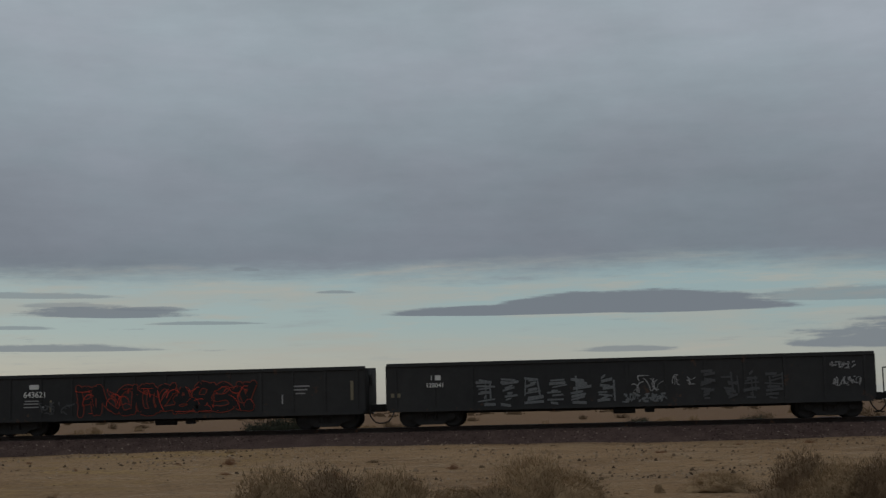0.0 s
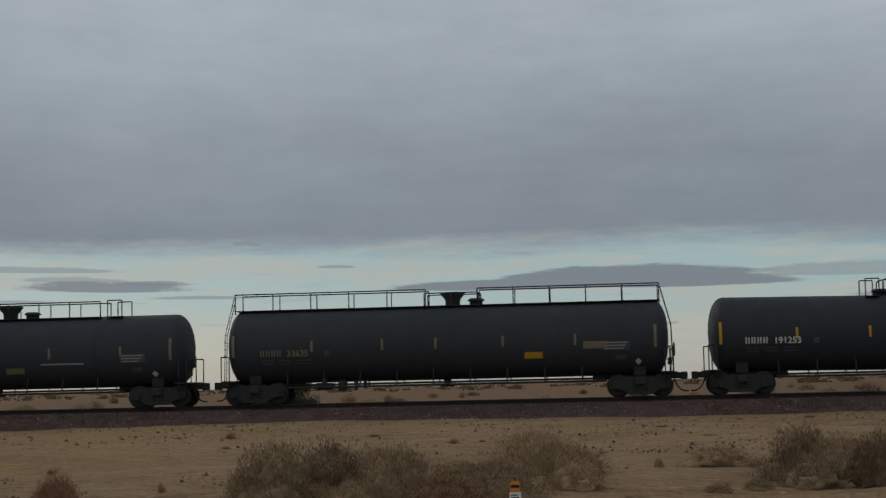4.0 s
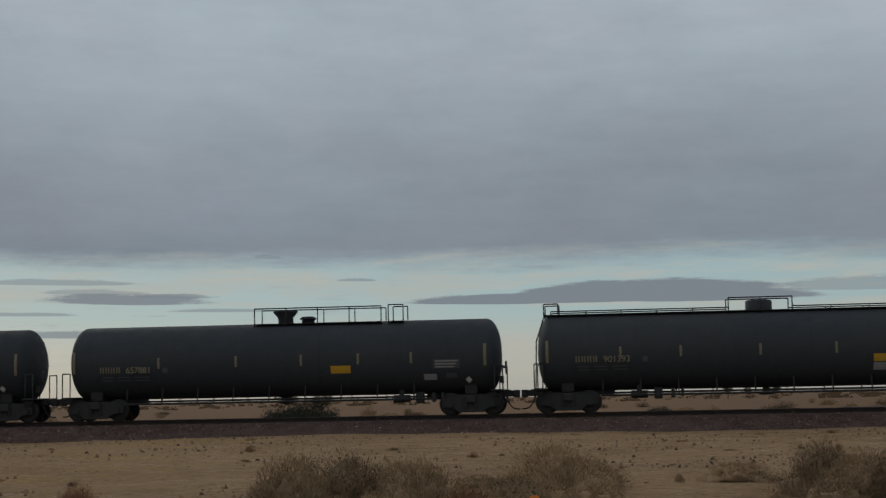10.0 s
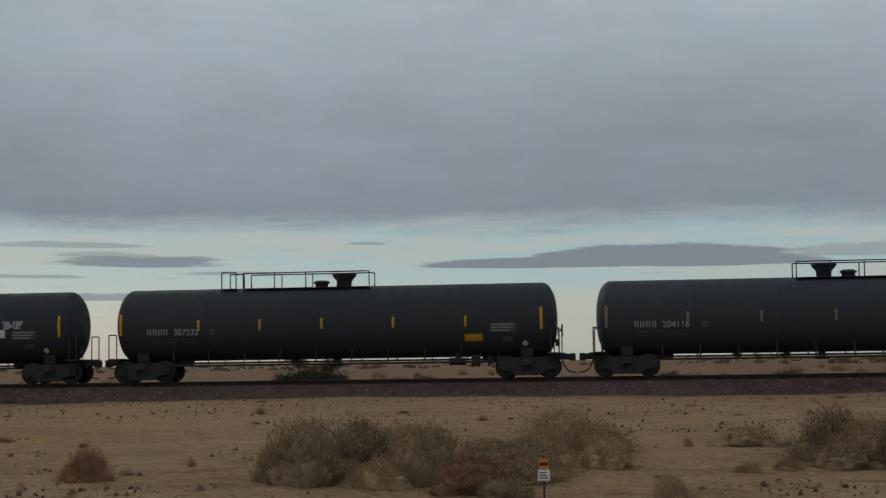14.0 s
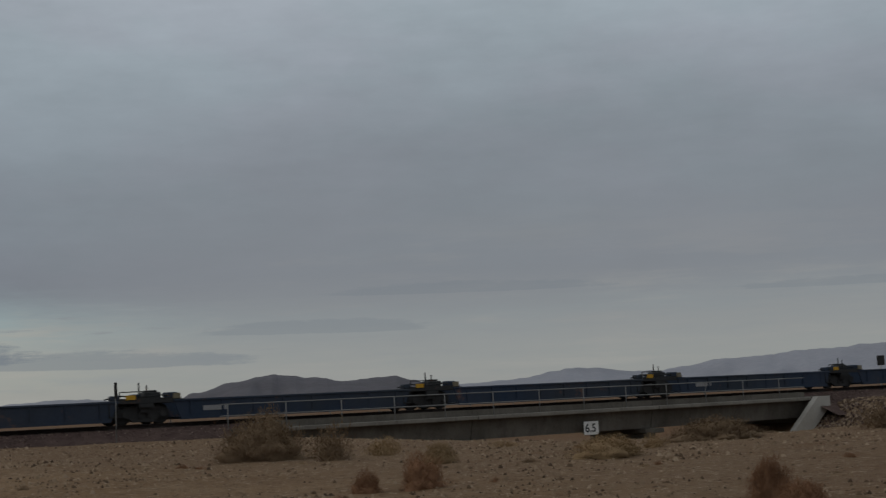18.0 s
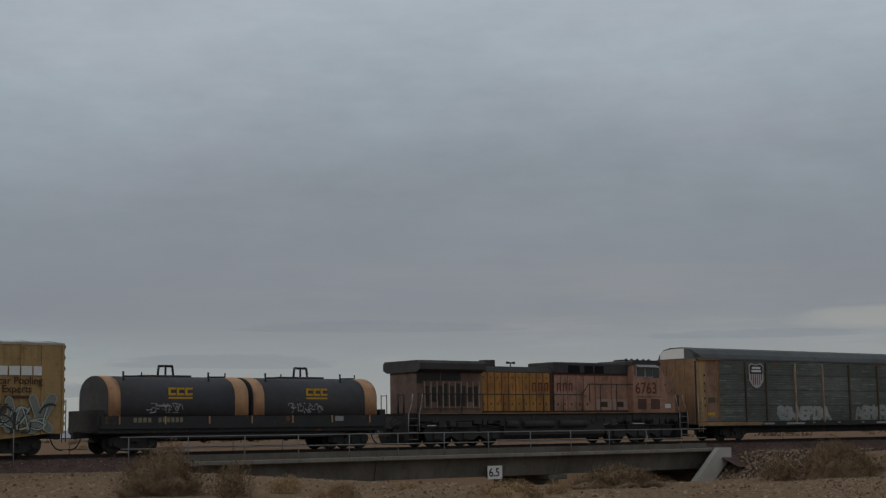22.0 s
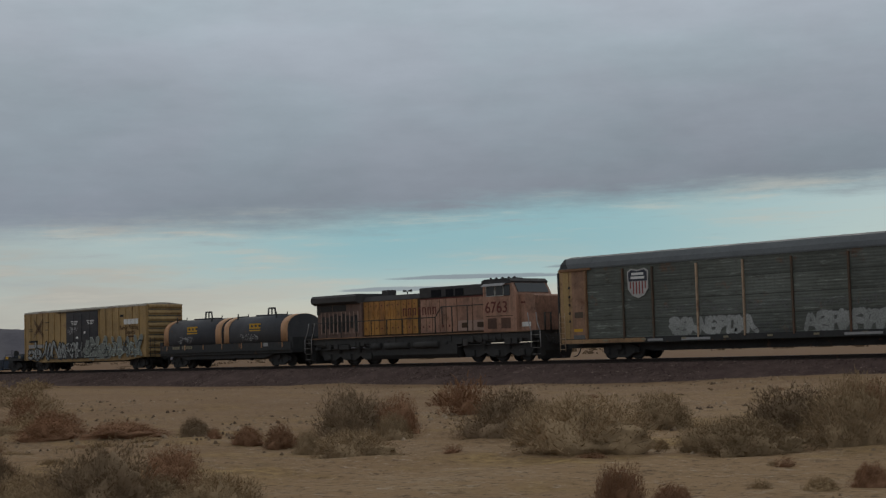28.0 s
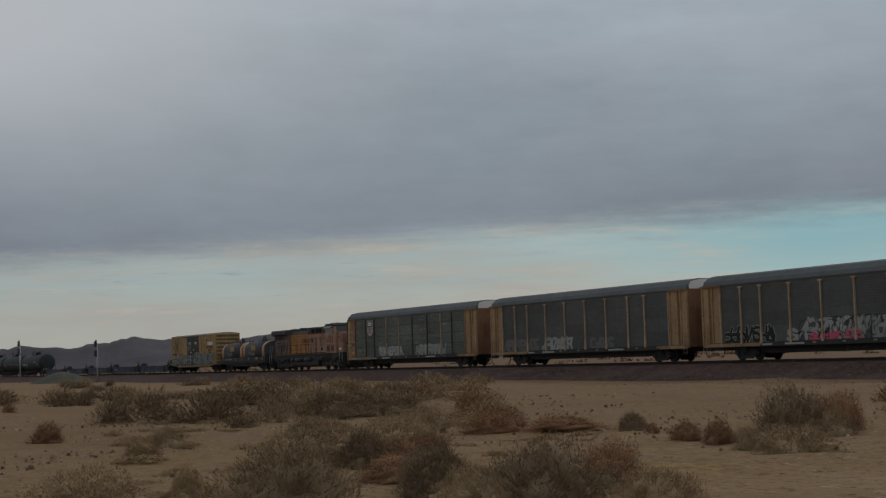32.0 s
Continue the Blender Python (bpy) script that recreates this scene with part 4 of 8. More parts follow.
def outlined(parent, x0, x1, z0, z1, y_of, rim_paint, fill_paint, seed, fat=0.13, edge=0.045, label="sprayed graffiti piece with outlined strokes"):
    """Swelling curved strokes side by side, each with a rim of another colour; they spell nothing."""
    rnd = random.Random(seed)
    cells = max(1, int(round((x1 - x0) / ((z1 - z0) * 0.72))))
    w = (x1 - x0) / cells
    forms = [[(0.1, 0.0), (0.15, 0.5), (0.1, 1.0)], [(0.85, 0.05), (0.8, 0.5), (0.9, 1.0)], [(0.05, 0.9), (0.5, 1.0), (0.9, 0.8), (0.6, 0.5), (0.1, 0.5)], [(0.1, 0.5), (0.7, 0.5), (0.95, 0.2), (0.5, 0.02), (0.05, 0.1)],
             [(0.9, 0.9), (0.4, 1.0), (0.08, 0.6), (0.3, 0.1), (0.9, 0.08)], [(0.05, 0.0), (0.45, 0.95), (0.9, 0.0)], [(0.1, 1.0), (0.5, 0.4), (0.95, 0.05)], [(0.15, 0.05), (0.6, 0.5), (0.9, 1.0)], [(0.1, 0.35), (0.5, 0.42), (0.9, 0.3)]]
    lines = []
    for c in range(cells):
        lean, up = rnd.uniform(-0.1, 0.25), rnd.uniform(0.0, 0.1)
        for form in rnd.sample(forms, rnd.randint(2, 3)):
            pts = [Vector((x0 + (c + (q + rnd.gauss(0, 0.05)) * 1.02 + lean * (r - 0.5)) * w, 0, z0 + min(max(up + (r + rnd.gauss(0, 0.04)) * (0.98 - up), 0.0), 1.0) * (z1 - z0))) for q, r in form]
            fine = []
            for i in range(len(pts) - 1):
                a, b, c_, d = pts[max(i - 1, 0)], pts[i], pts[i + 1], pts[min(i + 2, len(pts) - 1)]
                for k in range(4):
                    t = k / 4
                    fine.append(0.5 * (2 * b + (c_ - a) * t + (2 * a - 5 * b + 4 * c_ - d) * t * t + (3 * b - a - 3 * c_ + d) * t ** 3))
            lines.append((fine + [pts[-1]], rnd.uniform(0.7, 1.15), 0.0012 * (len(lines) % 6)))
    for mat, grow, lift in ((rim_paint, edge, 0.0), (fill_paint, 0.0, 0.0085)):
        sh = Shape()
        for line, k, out_ in lines:
            f = fat * k + grow
            for i, p in enumerate(line):
                q = line[min(i + 1, len(line) - 1)]
                o = Vector((-(q.z - p.z), 0, q.x - p.x))
                o = o.normalized() * f if o.length > 1e-6 else Vector((f, 0, 0))
                y = lambda v: y_of(min(max(v, z0 - 0.05), z1 + 0.1)) - lift - out_ - 0.00008 * i
                if i < len(line) - 1:
                    sh.add([(v.x, y(v.z), v.z) for v in (p + o, p - o, q - o, q + o)], [(0, 1, 2, 3)])
                if i in (0, len(line) - 1) or i % 2:
                    sh.add([(p.x + f * math.cos(1.047 * j), y(p.z + f * math.sin(1.047 * j)) - 0.00004, p.z + f * math.sin(1.047 * j)) for j in range(6)], [tuple(range(6))])
        tagged(part("graffiti", sh, mat, parent, label), kind="stuff")


def stacked(parent, x0, x1, z0, z1, y_of, mat, seed, fat=0.035, label="faded sprayed letter shapes of stacked strokes"):
    """Columns of short level strokes between uprights; they spell nothing."""
    rnd = random.Random(seed)
    sh = Shape()
    cells = max(1, int(round((x1 - x0) / 0.98)))
    w = (x1 - x0) / cells
    for c in range(cells):
        a = x0 + c * w
        for k in range(rnd.randint(6, 9)):
            z = z0 + (k + rnd.uniform(0.2, 0.8)) / 9 * (z1 - z0)
            p, q = a + rnd.uniform(0.05, 0.4) * w, a + rnd.uniform(0.5, 0.92) * w
            tilt, f = rnd.uniform(-0.08, 0.14), fat * rnd.uniform(0.6, 1.25)
            y = y_of(z) - 0.001 * k
            sh.add([(p, y, z - f), (q, y, z - f + tilt), (q, y, z + f + tilt), (p, y, z + f)], [(0, 1, 2, 3)])
        for k in range(rnd.randint(0, 2)):
            p, lean, f = a + rnd.uniform(0.1, 0.9) * w, rnd.uniform(-0.1, 0.1), fat * rnd.uniform(0.4, 0.8)
            lo, hi = z0 + rnd.uniform(0.0, 0.4) * (z1 - z0), z1 - rnd.uniform(0.0, 0.25) * (z1 - z0)
            y = y_of(lo) - 0.011 - 0.001 * k
            sh.add([(p - f, y, lo), (p + f, y, lo), (p + f + lean, y, hi), (p - f + lean, y, hi)], [(0, 1, 2, 3)])
    return tagged(part("graffiti", sh, mat, parent, label), kind="stuff")


def tank_car(x0, x1, number="", radius=1.55, low=0.9, dip=0.0, dome=0.5, style="short", stripes=(), paint=TANK_BLACK, plates=(), mark=MARK_WHITE, stripe=MARK_YELLOW, seed=0, number_at=0.085, label="black steel railway tank car", scrawl=()):
    """A tank car whose shell reaches from x0 to x1 in the train; dome: where the top fittings stand, as a share of its length."""
    L = x1 - x0
    h, R = L / 2, radius
    zc = low + R + 0.6 * dip
    sag = lambda x: dip * (1 - min(abs(x) / (h - 0.62), 1.0))  # the shell slopes down to its middle
    car = put(thing("tank_car", label, "tank car", "tank cars of the train"), (x0 + x1) / 2)
    hd = 0.62
    prof = [(-h + hd * (1 - math.cos(a)), R * math.sin(a) ** 0.8) for a in [i * math.pi / 2 / 9 for i in range(1, 10)]]
    prof = [(-h, R * 0.08)] + prof
    prof += [(-a, r) for a, r in prof[::-1]]
    prof.insert(10, (0.0, R))
    body = Shape().lathe(prof, 48, 0, zc)
    body.v = [(x, y, z - sag(x)) for x, y, z in body.v]
    shell = part("shell", body, paint, car)
    for k in range(1, 5):
        x = -h + hd + (L - 2 * hd) * k / 5
        seams = Shape().lathe([(x - 0.03, R - 0.01), (x - 0.02, R + 0.006), (x + 0.02, R + 0.006), (x + 0.03, R - 0.01)], 48, 0, zc)
        part("weld_seam", seams.moved(0, 0, -sag(x)), paint, shell)
    side = lambda z, x=0.0: -math.sqrt(max(R * R - (z - zc + sag(x)) ** 2, 0.01)) - 0.014
    # stub sills, saddles, couplers, trucks
    for s in (-1, 1):
        part("stub_sill", Shape().box(min(s * (h - 3.2), s * (h + 0.35)), max(s * (h - 3.2), s * (h + 0.35)), -0.22, 0.22, 0.72, 1.02, 0.02), FRAME_BLACK, car)
        part("saddle", Shape().prism([(-1.0, low + 0.5), (-0.95, low - 0.02), (0.95, low - 0.02), (1.0, low + 0.5), (0.7, low + 0.2), (-0.7, low + 0.2)], "x", s * (h - 1.25) - 0.25, s * (h - 1.25) + 0.25), FRAME_BLACK, car)
        truck(car, s * (h - 1.25))
        # end platform with hoop rails and ladder
        e = s * (h + 0.12)
        pl = part("end_platform", Shape().box(min(e, e - 0.5 * s), max(e, e - 0.5 * s), -1.45, 1.45, 0.98, 1.04), FRAME_BLACK, car)
        for y in (-1.42, 1.42):
            rails = Shape().path([(e, y, 0.6), (e, y, 2.05), (e - 0.34 * s, y, 2.05), (e - 0.34 * s, y, 0.6)], 0.027)
            for z in (0.62, 0.85):
                rails.rod((e, y, z), (e - 0.34 * s, y, z), 0.018, 5)
            part("grab_rail", rails, FRAME_BLACK, pl)
    couplers(car, h + 0.72)
    # belly rail with stanchions
    for y in (-1.35, 1.35):
        rr = Shape().rod((-h + 2.6, y, low - 0.2), (h - 2.6, y, low - 0.2), 0.048, 6)
        k = -h + 2.7
        while k < h - 2.6:
            rr.rod((k, y, low - 0.2), (k, y * 0.88, low + 0.45), 0.032, 5)
            k += 1.55
        part("side_handrail", rr, FRAME_BLACK, car, "thin black safety rail under the shell")
    part("brake_pipe", Shape().rod((-h + 2.4, -0.4, low - 0.1), (h - 2.4, -0.4, low - 0.1), 0.045, 6), FRAME_BLACK, car)
    # bottom outlet, brake rigging
    part("bottom_outlet", Shape().rod((0, 0, low + 0.06), (0, 0, low - 0.22), 0.16, 10).box(-0.3, 0.3, -0.06, 0.06, low - 0.3, low - 0.2), FRAME_BLACK, car)
    if dip:
        part("outlet_skid", Shape().prism([(-1.05, low + 0.12), (-0.18, low - 0.18), (-0.1, low - 0.34), (0.1, low - 0.34), (0.18, low - 0.18), (1.05, low + 0.12)], "y", -0.45, 0.45), FRAME_BLACK, car, "black vee-shaped outlet skid under the belly")
    rnd = random.Random(seed)
    bx = rnd.choice((-1, 1)) * (h - 4.2)
    part("brake_cylinder", Shape().rod((bx - 0.35, -0.8, low - 0.18), (bx + 0.35, -0.8, low - 0.18), 0.16, 10).box(bx - 0.1, bx + 0.1, -0.86, -0.74, low - 0.1, low + 0.2), FRAME_BLACK, car)
    part("air_tank", Shape().box(bx + 0.6, bx + 0.95, -0.95, -0.6, low - 0.38, low + 0.1, 0.04), FRAME_BLACK, car)
    part("outlet_chute", Shape().box(bx + 1.3, bx + 1.45, -1.0, -0.85, low - 0.35, low + 0.05), FRAME_BLACK, car)
    part("outlet_chute", Shape().box(bx + 1.7, bx + 1.82, -1.0, -0.85, low - 0.3, low + 0.05), FRAME_BLACK, car)
    # brake wheel at one end
    e = h + 0.18
    bw = part("brake_wheel", Shape().lathe([(e, 0.27), (e + 0.04, 0.3), (e + 0.06, 0.27)], 16, -0.45, 1.95).rod((e, -0.45, 1.95), (e - 0.15, -0.45, 1.95), 0.03), FRAME_BLACK, car)
    part("brake_staff", Shape().rod((e - 0.12, -0.45, 1.0), (e - 0.12, -0.45, 2.0), 0.025).box(e - 0.25, e - 0.08, -0.6, -0.3, 1.3, 1.6), FRAME_BLACK, bw)
    # top fittings
    dx = -h + L * dome
    top = zc + R - sag(dx)
    bonnets = {"bucket": [(-0.05, 0.44), (0.6, 0.46), (0.63, 0.4)], "neck": [(-0.05, 0.27), (0.2, 0.27), (0.22, 0.31), (0.56, 0.31), (0.6, 0.25)], "short": [(-0.05, 0.34), (0.1, 0.42), (0.3, 0.48), (0.5, 0.5), (0.53, 0.48)]}
    if style != "low":
        prof = bonnets.get(style, [(-0.05, 0.3), (0.24, 0.33), (0.46, 0.52), (0.52, 0.54), (0.55, 0.5)])
        part("valve_bonnet", Shape().lathe([(top + a, r) for a, r in prof], 20, dx, 0, "z"), paint, car, "round valve housing with a flat lid")
        big = 1.25 if style == "neck" else 1.0
        part("manway", Shape().lathe([(top - 0.05, 0.28 * big), (top + 0.14 * big, 0.28 * big), (top + 0.15 * big, 0.36 * big), (top + 0.2 * big, 0.36 * big), (top + 0.27 * big, 0.26 * big)], 16, dx - 1.0 if seed % 2 else dx + 1.0, 0, "z"), paint, car, "bolted manway lid")
    else:
        part("valve_bonnet", Shape().lathe([(top - 0.05, 0.55), (top + 0.36, 0.55), (top + 0.4, 0.5)], 20, dx, 0, "z"), paint, car, "round valve housing with a flat lid")

    def fence(a, b, height=0.62, y=0.72, posts=None):
        posts = posts or max(2, int(round((b - a) / 1.5)) + 1)
        for yy in (-y, y):
            base = math.sqrt(R * R - yy * yy) + zc - 0.02
            rr = Shape().path([(a, yy, base), (a, yy, top + height), (b, yy, top + height), (b, yy, base)], 0.027)
            for i in range(1, posts - 1):
                q = a + (b - a) * i / (posts - 1)
                rr.rod((q, yy, base), (q, yy, top + height), 0.025, 5)
            part("platform_railing", rr, FRAME_BLACK, car, "thin black pipe railing")
        part("walkway", Shape().box(a, b, -y - 0.02, y + 0.02, top - 0.06, top - 0.03), FRAME_BLACK, car)

    def hoop(a, b, height=0.62):
        fence(a, b, height, 0.72, 2)

    if style in ("short", "bucket", "neck"):
        m = -1 if seed % 2 else 1
        fence(*sorted((dx - m * 0.8, dx + m * 0.7)), 0.7)
        hoop(*sorted((dx + m * 1.15, dx + m * 1.7)), 0.68)
        # the guard rails reach out past their posts
        for yy in (-0.72, 0.72):
            part("guard_rail", Shape().path([(dx - m * 1.05, yy, top + 0.69), (dx + m * 0.75, yy, top + 0.69), (dx + m * 0.98, yy, top + 0.6), (dx + m * 1.0, yy, top + 0.2)], 0.027), FRAME_BLACK, car)
    if style == "neck":
        part("vent_stack", Shape().rod((dx - m * 1.15, 0, top - 0.05), (dx - m * 1.15, 0, top + 0.38), 0.08, 8).rod((dx - m * 1.15, 0, top + 0.38), (dx - m * 1.15, 0, top + 0.46), 0.12, 8), FRAME_BLACK, car)
    elif style == "long":
        m = -1 if seed % 2 else 1
        a, b = (dx - 1.2, dx + 4.3) if m > 0 else (dx - 4.3, dx + 1.2)
        fence(a, b, 0.62, posts=5)
        hoop(*((b + 0.32, b + 0.95) if m > 0 else (a - 0.95, a - 0.32)), 0.66)
    elif style == "full":
        fence(-h + 0.35, dx - 1.1, 0.66)
        fence(dx + 1.1, h - 0.35, 0.66)
        fence(dx - 1.15, dx + 1.15, 0.5)
    elif style == "low":
        fence(dx - 1.3, dx + 1.3, 0.5, posts=3)
        fence(-h + 0.6, dx - 1.3, 0.1)
        fence(dx + 1.3, h - 0.6, 0.1)
        hoop(-h + 0.3, -h + 0.9, 0.42)
        hoop(h - 0.9, h - 0.3, 0.42)
        for s in (-1, 1):
            lad = Shape()
            for y in (-0.45, -0.05):
                lad.path([(s * (h - 0.35), y, top + 0.1), (s * (h + 0.06), y, zc + 0.5), (s * (h + 0.12), y, 1.0)], 0.018)
            for i in range(9):
                z = 1.2 + i * 0.3
                xx = s * (h + (0.12 if z < zc + 0.4 else 0.12 - 0.47 * (z - zc - 0.4) / (R - 0.3)))
                lad.rod((xx, -0.45, z), (xx, -0.05, z), 0.014, 4)
            part("end_ladder", lad, FRAME_BLACK, car)
    if style == "full":
        for s in (-1, 1):
            lad = Shape()
            for y in (-0.75, -0.4):
                lad.path([(s * (h - 0.3), y, top + 0.5), (s * (h - 0.15), y, top - 0.1), (s * (h + 0.1), y, zc + 0.5), (s * (h + 0.15), y, 1.0)], 0.018)
            for i in range(9):
                z = 1.2 + i * 0.3
                xx = s * (h + (0.14 if z < zc + 0.4 else 0.14 - 0.3 * (z - zc - 0.4) / (R - 0.3)))
                lad.rod((xx, -0.75, z), (xx, -0.4, z), 0.014, 4)
            part("end_ladder", lad, FRAME_BLACK, car)
    # markings on the near side
    zs = zc - 0.05

    def patch(name, a, b, z0, z1, mat, lab=""):
        sh = Shape()
        n = 3
        for i in range(n):
            q0, q1 = z0 + (z1 - z0) * i / n, z0 + (z1 - z0) * (i + 1) / n
            sh.add([(a, side(q0, a), q0), (b, side(q0, b), q0), (b, side(q1, b), q1), (a, side(q1, a), q1)], [(0, 1, 2, 3)])
        return part(name, sh, mat, car, lab)

    for i, q in enumerate((0.02, *stripes, 0.965)):
        tall = 0.92 if q in (0.02, 0.965) else 0.46
        x = -h + L * q
        z0 = zs - 0.4 if tall > 0.5 else zs - 0.24
        patch("reflector_stripe", x, x + (0.12 if tall > 0.5 else 0.1), z0, z0 + tall, stripe, "yellow reflective stripe")
    if number:
        nx = -h + L * number_at
        for i in range(4):
            patch("owner_mark_bar", nx + 0.24 * i, nx + 0.24 * i + 0.055, zs - 0.4, zs - 0.14, mark)
            patch("owner_mark_bar", nx + 0.24 * i + 0.11, nx + 0.24 * i + 0.165, zs - 0.4, zs - 0.14, mark)
        yy = side(zs - 0.28, nx) - 0.03
        letters(number, 0.37, nx + 1.14, zs - 0.41, yy, mark, car, "fleet_digit")
        for i in range(2):
            for q0, q1 in ((0.05, 0.55), (0.75, 1.3), (1.5, 2.15)):
                patch("small_print", nx + q0 + 0.04 * i, nx + q1, zs - 0.6 - 0.13 * i, zs - 0.56 - 0.13 * i, MARK_DIM)
        patch("grade_box", nx + 2.75, nx + 2.97, zs - 0.42, zs - 0.2, MARK_DIM)
    patch("data_panel", h - 2.75, h - 1.65, zs - 0.48, zs - 0.1, MARK_DIM, "small grey data panel")
    for i in range(3):
        patch("data_line", h - 2.7, h - 1.9 + 0.08 * i, zs - 0.44 + 0.12 * i, zs - 0.39 + 0.12 * i, MARK_GREY)
    patch("test_panel", h - 2.25, h - 1.8, zs - 0.88, zs - 0.68, MARK_DIM)
    sx = h - 1.3
    dsh = Shape()
    dz = zc - 1.02
    dsh.add([(sx - 0.14, side(dz) , dz), (sx, side(dz - 0.14), dz - 0.14), (sx + 0.14, side(dz), dz), (sx, side(dz + 0.14), dz + 0.14)], [(0, 1, 2, 3)])
    part("hazard_diamond", dsh, MARK_WHITE, car, "small white hazard diamond")
    for q, w, z0, hh, mat in plates:
        patch("placard", -h + L * q, -h + L * q + w, zs + z0, zs + z0 + hh, mat, "coloured placard")
    for q0, q1, z0, z1, mat, sd in scrawl:
        graffiti(car, -h + L * q0, -h + L * q1, zs + z0, zs + z1, side, mat, sd, 0.022, 12)
    return car


Y = MARK_YELLOW
tank_car(-308.15, -296.29, "228730", dip=0.1, dome=0.51, style="bucket", stripes=(0.29, 0.55, 0.71), plates=((0.65, 0.7, -0.25, 0.42, Y), (0.48, 0.4, -1.15, 0.25, MARK_DULL), (0.6, 1.6, -0.52, 0.09, MARK_WHITE)), seed=1, radius=1.5, label="short black tank car with a yellow placard")
tank_car(-294.51, -278.16, "222665", dip=0.1, dome=0.5, style="bucket", stripes=(0.2, 0.38, 0.57, 0.75), mark=MARK_GREY, seed=2)
tank_car(-276.56, -259.2, "224217", dome=0.53, style="long", stripes=(0.17, 0.33, 0.5, 0.66, 0.84), stripe=MARK_DULL, mark=MARK_GREY, plates=((0.55, 0.8, -0.85, 0.25, MARK_DULL), (0.64, 1.9, -0.5, 0.07, MARK_GREY)), seed=4)
tank_car(-257.45, -238.72, "33635", radius=1.58, dome=0.516, style="full", stripes=(0.2, 0.36, 0.48, 0.63, 0.79), stripe=MARK_DULL, mark=MARK_DULL, paint=TANK_BROWN, plates=((0.68, 0.75, -0.75, 0.27, Y), (0.81, 1.0, -0.4, 0.3, MARK_DULL)), seed=6, label="dark grey weathered tank car with full-length top railing")
tank_car(-237.04, -220.81, "191253", dip=0.1, dome=0.5, style="short", stripes=(0.21, 0.39, 0.59, 0.76), plates=((0.64, 0.75, -0.2, 0.42, Y), (0.53, 0.6, -1.05, 0.35, MARK_DULL), (0.52, 1.1, -0.28, 0.07, MARK_WHITE)), seed=7)
tank_car(-219.1, -202.77, "31008", dip=0.1, radius=1.53, dome=0.5, style="low", stripes=(0.2, 0.38, 0.58, 0.75), plates=((0.62, 0.75, -0.3, 0.45, Y), (0.3, 1.1, -0.72, 0.05, MARK_GREY)), seed=8)
tank_car(-201.11, -184.83, "228087", dip=0.11, dome=0.48, style="short", stripes=(0.21, 0.4, 0.6, 0.78), stripe=MARK_DULL, plates=((0.65, 0.8, -0.55, 0.26, Y),), seed=10)
tank_car(-183.2, -166.95, "229085", dip=0.12, dome=0.48, style="short", stripes=(0.2, 0.38, 0.57, 0.75), stripe=MARK_FADED, plates=((0.65, 0.8, -0.5, 0.3, MARK_DULL), (0.74, 1.5, -0.42, 0.04, MARK_GREY), (0.88, 0.5, -0.15, 0.1, MARK_WHITE)), seed=12)
tank_car(-165.33, -146.59, "657835", radius=1.58, dome=0.5, style="long", stripes=(0.2, 0.38, 0.51, 0.64, 0.76), stripe=MARK_DULL, mark=MARK_DULL, plates=((0.58, 0.8, -0.5, 0.3, MARK_DULL),), seed=14)
tank_car(-145.02, -126.3, "657881", radius=1.58, dome=0.5, style="long", stripes=(0.22, 0.4, 0.55, 0.68, 0.8), stripe=MARK_DULL, mark=MARK_DULL, plates=((0.62, 0.85, -0.6, 0.32, Y), (0.83, 0.55, -0.95, 0.25, MARK_GREY)), seed=16)
tank_car(-124.74, -105.82, "901393", radius=1.62, dome=0.49, style="low", stripes=(0.18, 0.31, 0.48, 0.64, 0.8), stripe=MARK_DULL, mark=MARK_DULL, paint=TANK_BROWN, plates=((0.72, 0.8, -0.6, 0.3, Y), (0.72, 0.5, -0.95, 0.3, MARK_GREY), (0.9, 1.0, -0.2, 0.6, MARK_DULL)), seed=18, label="weathered dark brown-black tank car with ladders at both ends")
tank_car(-104.25, -85.01, "301595", radius=1.53, dome=0.49, style="full", stripes=(0.18, 0.32, 0.49, 0.64, 0.78), stripe=MARK_DULL, plates=((0.715, 0.85, -0.25, 0.32, MARK_WHITE), (0.81, 1.2, -0.05, 0.1, MARK_WHITE), (0.81, 1.2, -0.3, 0.1, MARK_WHITE)), seed=20, label="black tank car with full-length top railing")
tank_car(-83.37, -64.19, "400714", radius=1.56, dome=0.49, style="long", stripes=(0.16, 0.44, 0.6, 0.78), plates=((0.62, 0.8, -0.6, 0.26, MARK_DULL), (0.81, 0.6, -0.4, 0.35, MARK_WHITE)), seed=22, scrawl=((0.19, 0.33, -0.98, -0.12, MARK_SILVER, 5), (0.335, 0.385, -0.6, -0.3, MARK_SILVER, 6), (0.385, 0.465, -0.62, -0.12, MARK_SILVER, 7), (0.84, 0.88, 0.0, 0.3, MARK_SILVER, 8)), label="black tank car with silver graffiti")
tank_car(-62.49, -43.4, "307232", radius=1.56, dome=0.52, style="long", stripes=(0.2, 0.34, 0.48, 0.64, 0.8), mark=MARK_GREY, plates=((0.8, 0.75, -0.85, 0.3, Y),), seed=23)
tank_car(-41.75, -23.17, "204116", radius=1.56, dome=0.51, style="long", stripes=(0.2, 0.36, 0.52, 0.66, 0.8), stripe=MARK_DULL, mark=MARK_GREY, plates=((0.63, 0.75, -0.6, 0.28, Y),), seed=24)
tank_car(-21.48, -4.81, "200607", dip=0.12, dome=0.46, style="neck", stripes=(0.18, 0.29, 0.4, 0.57, 0.71, 0.8), seed=28)
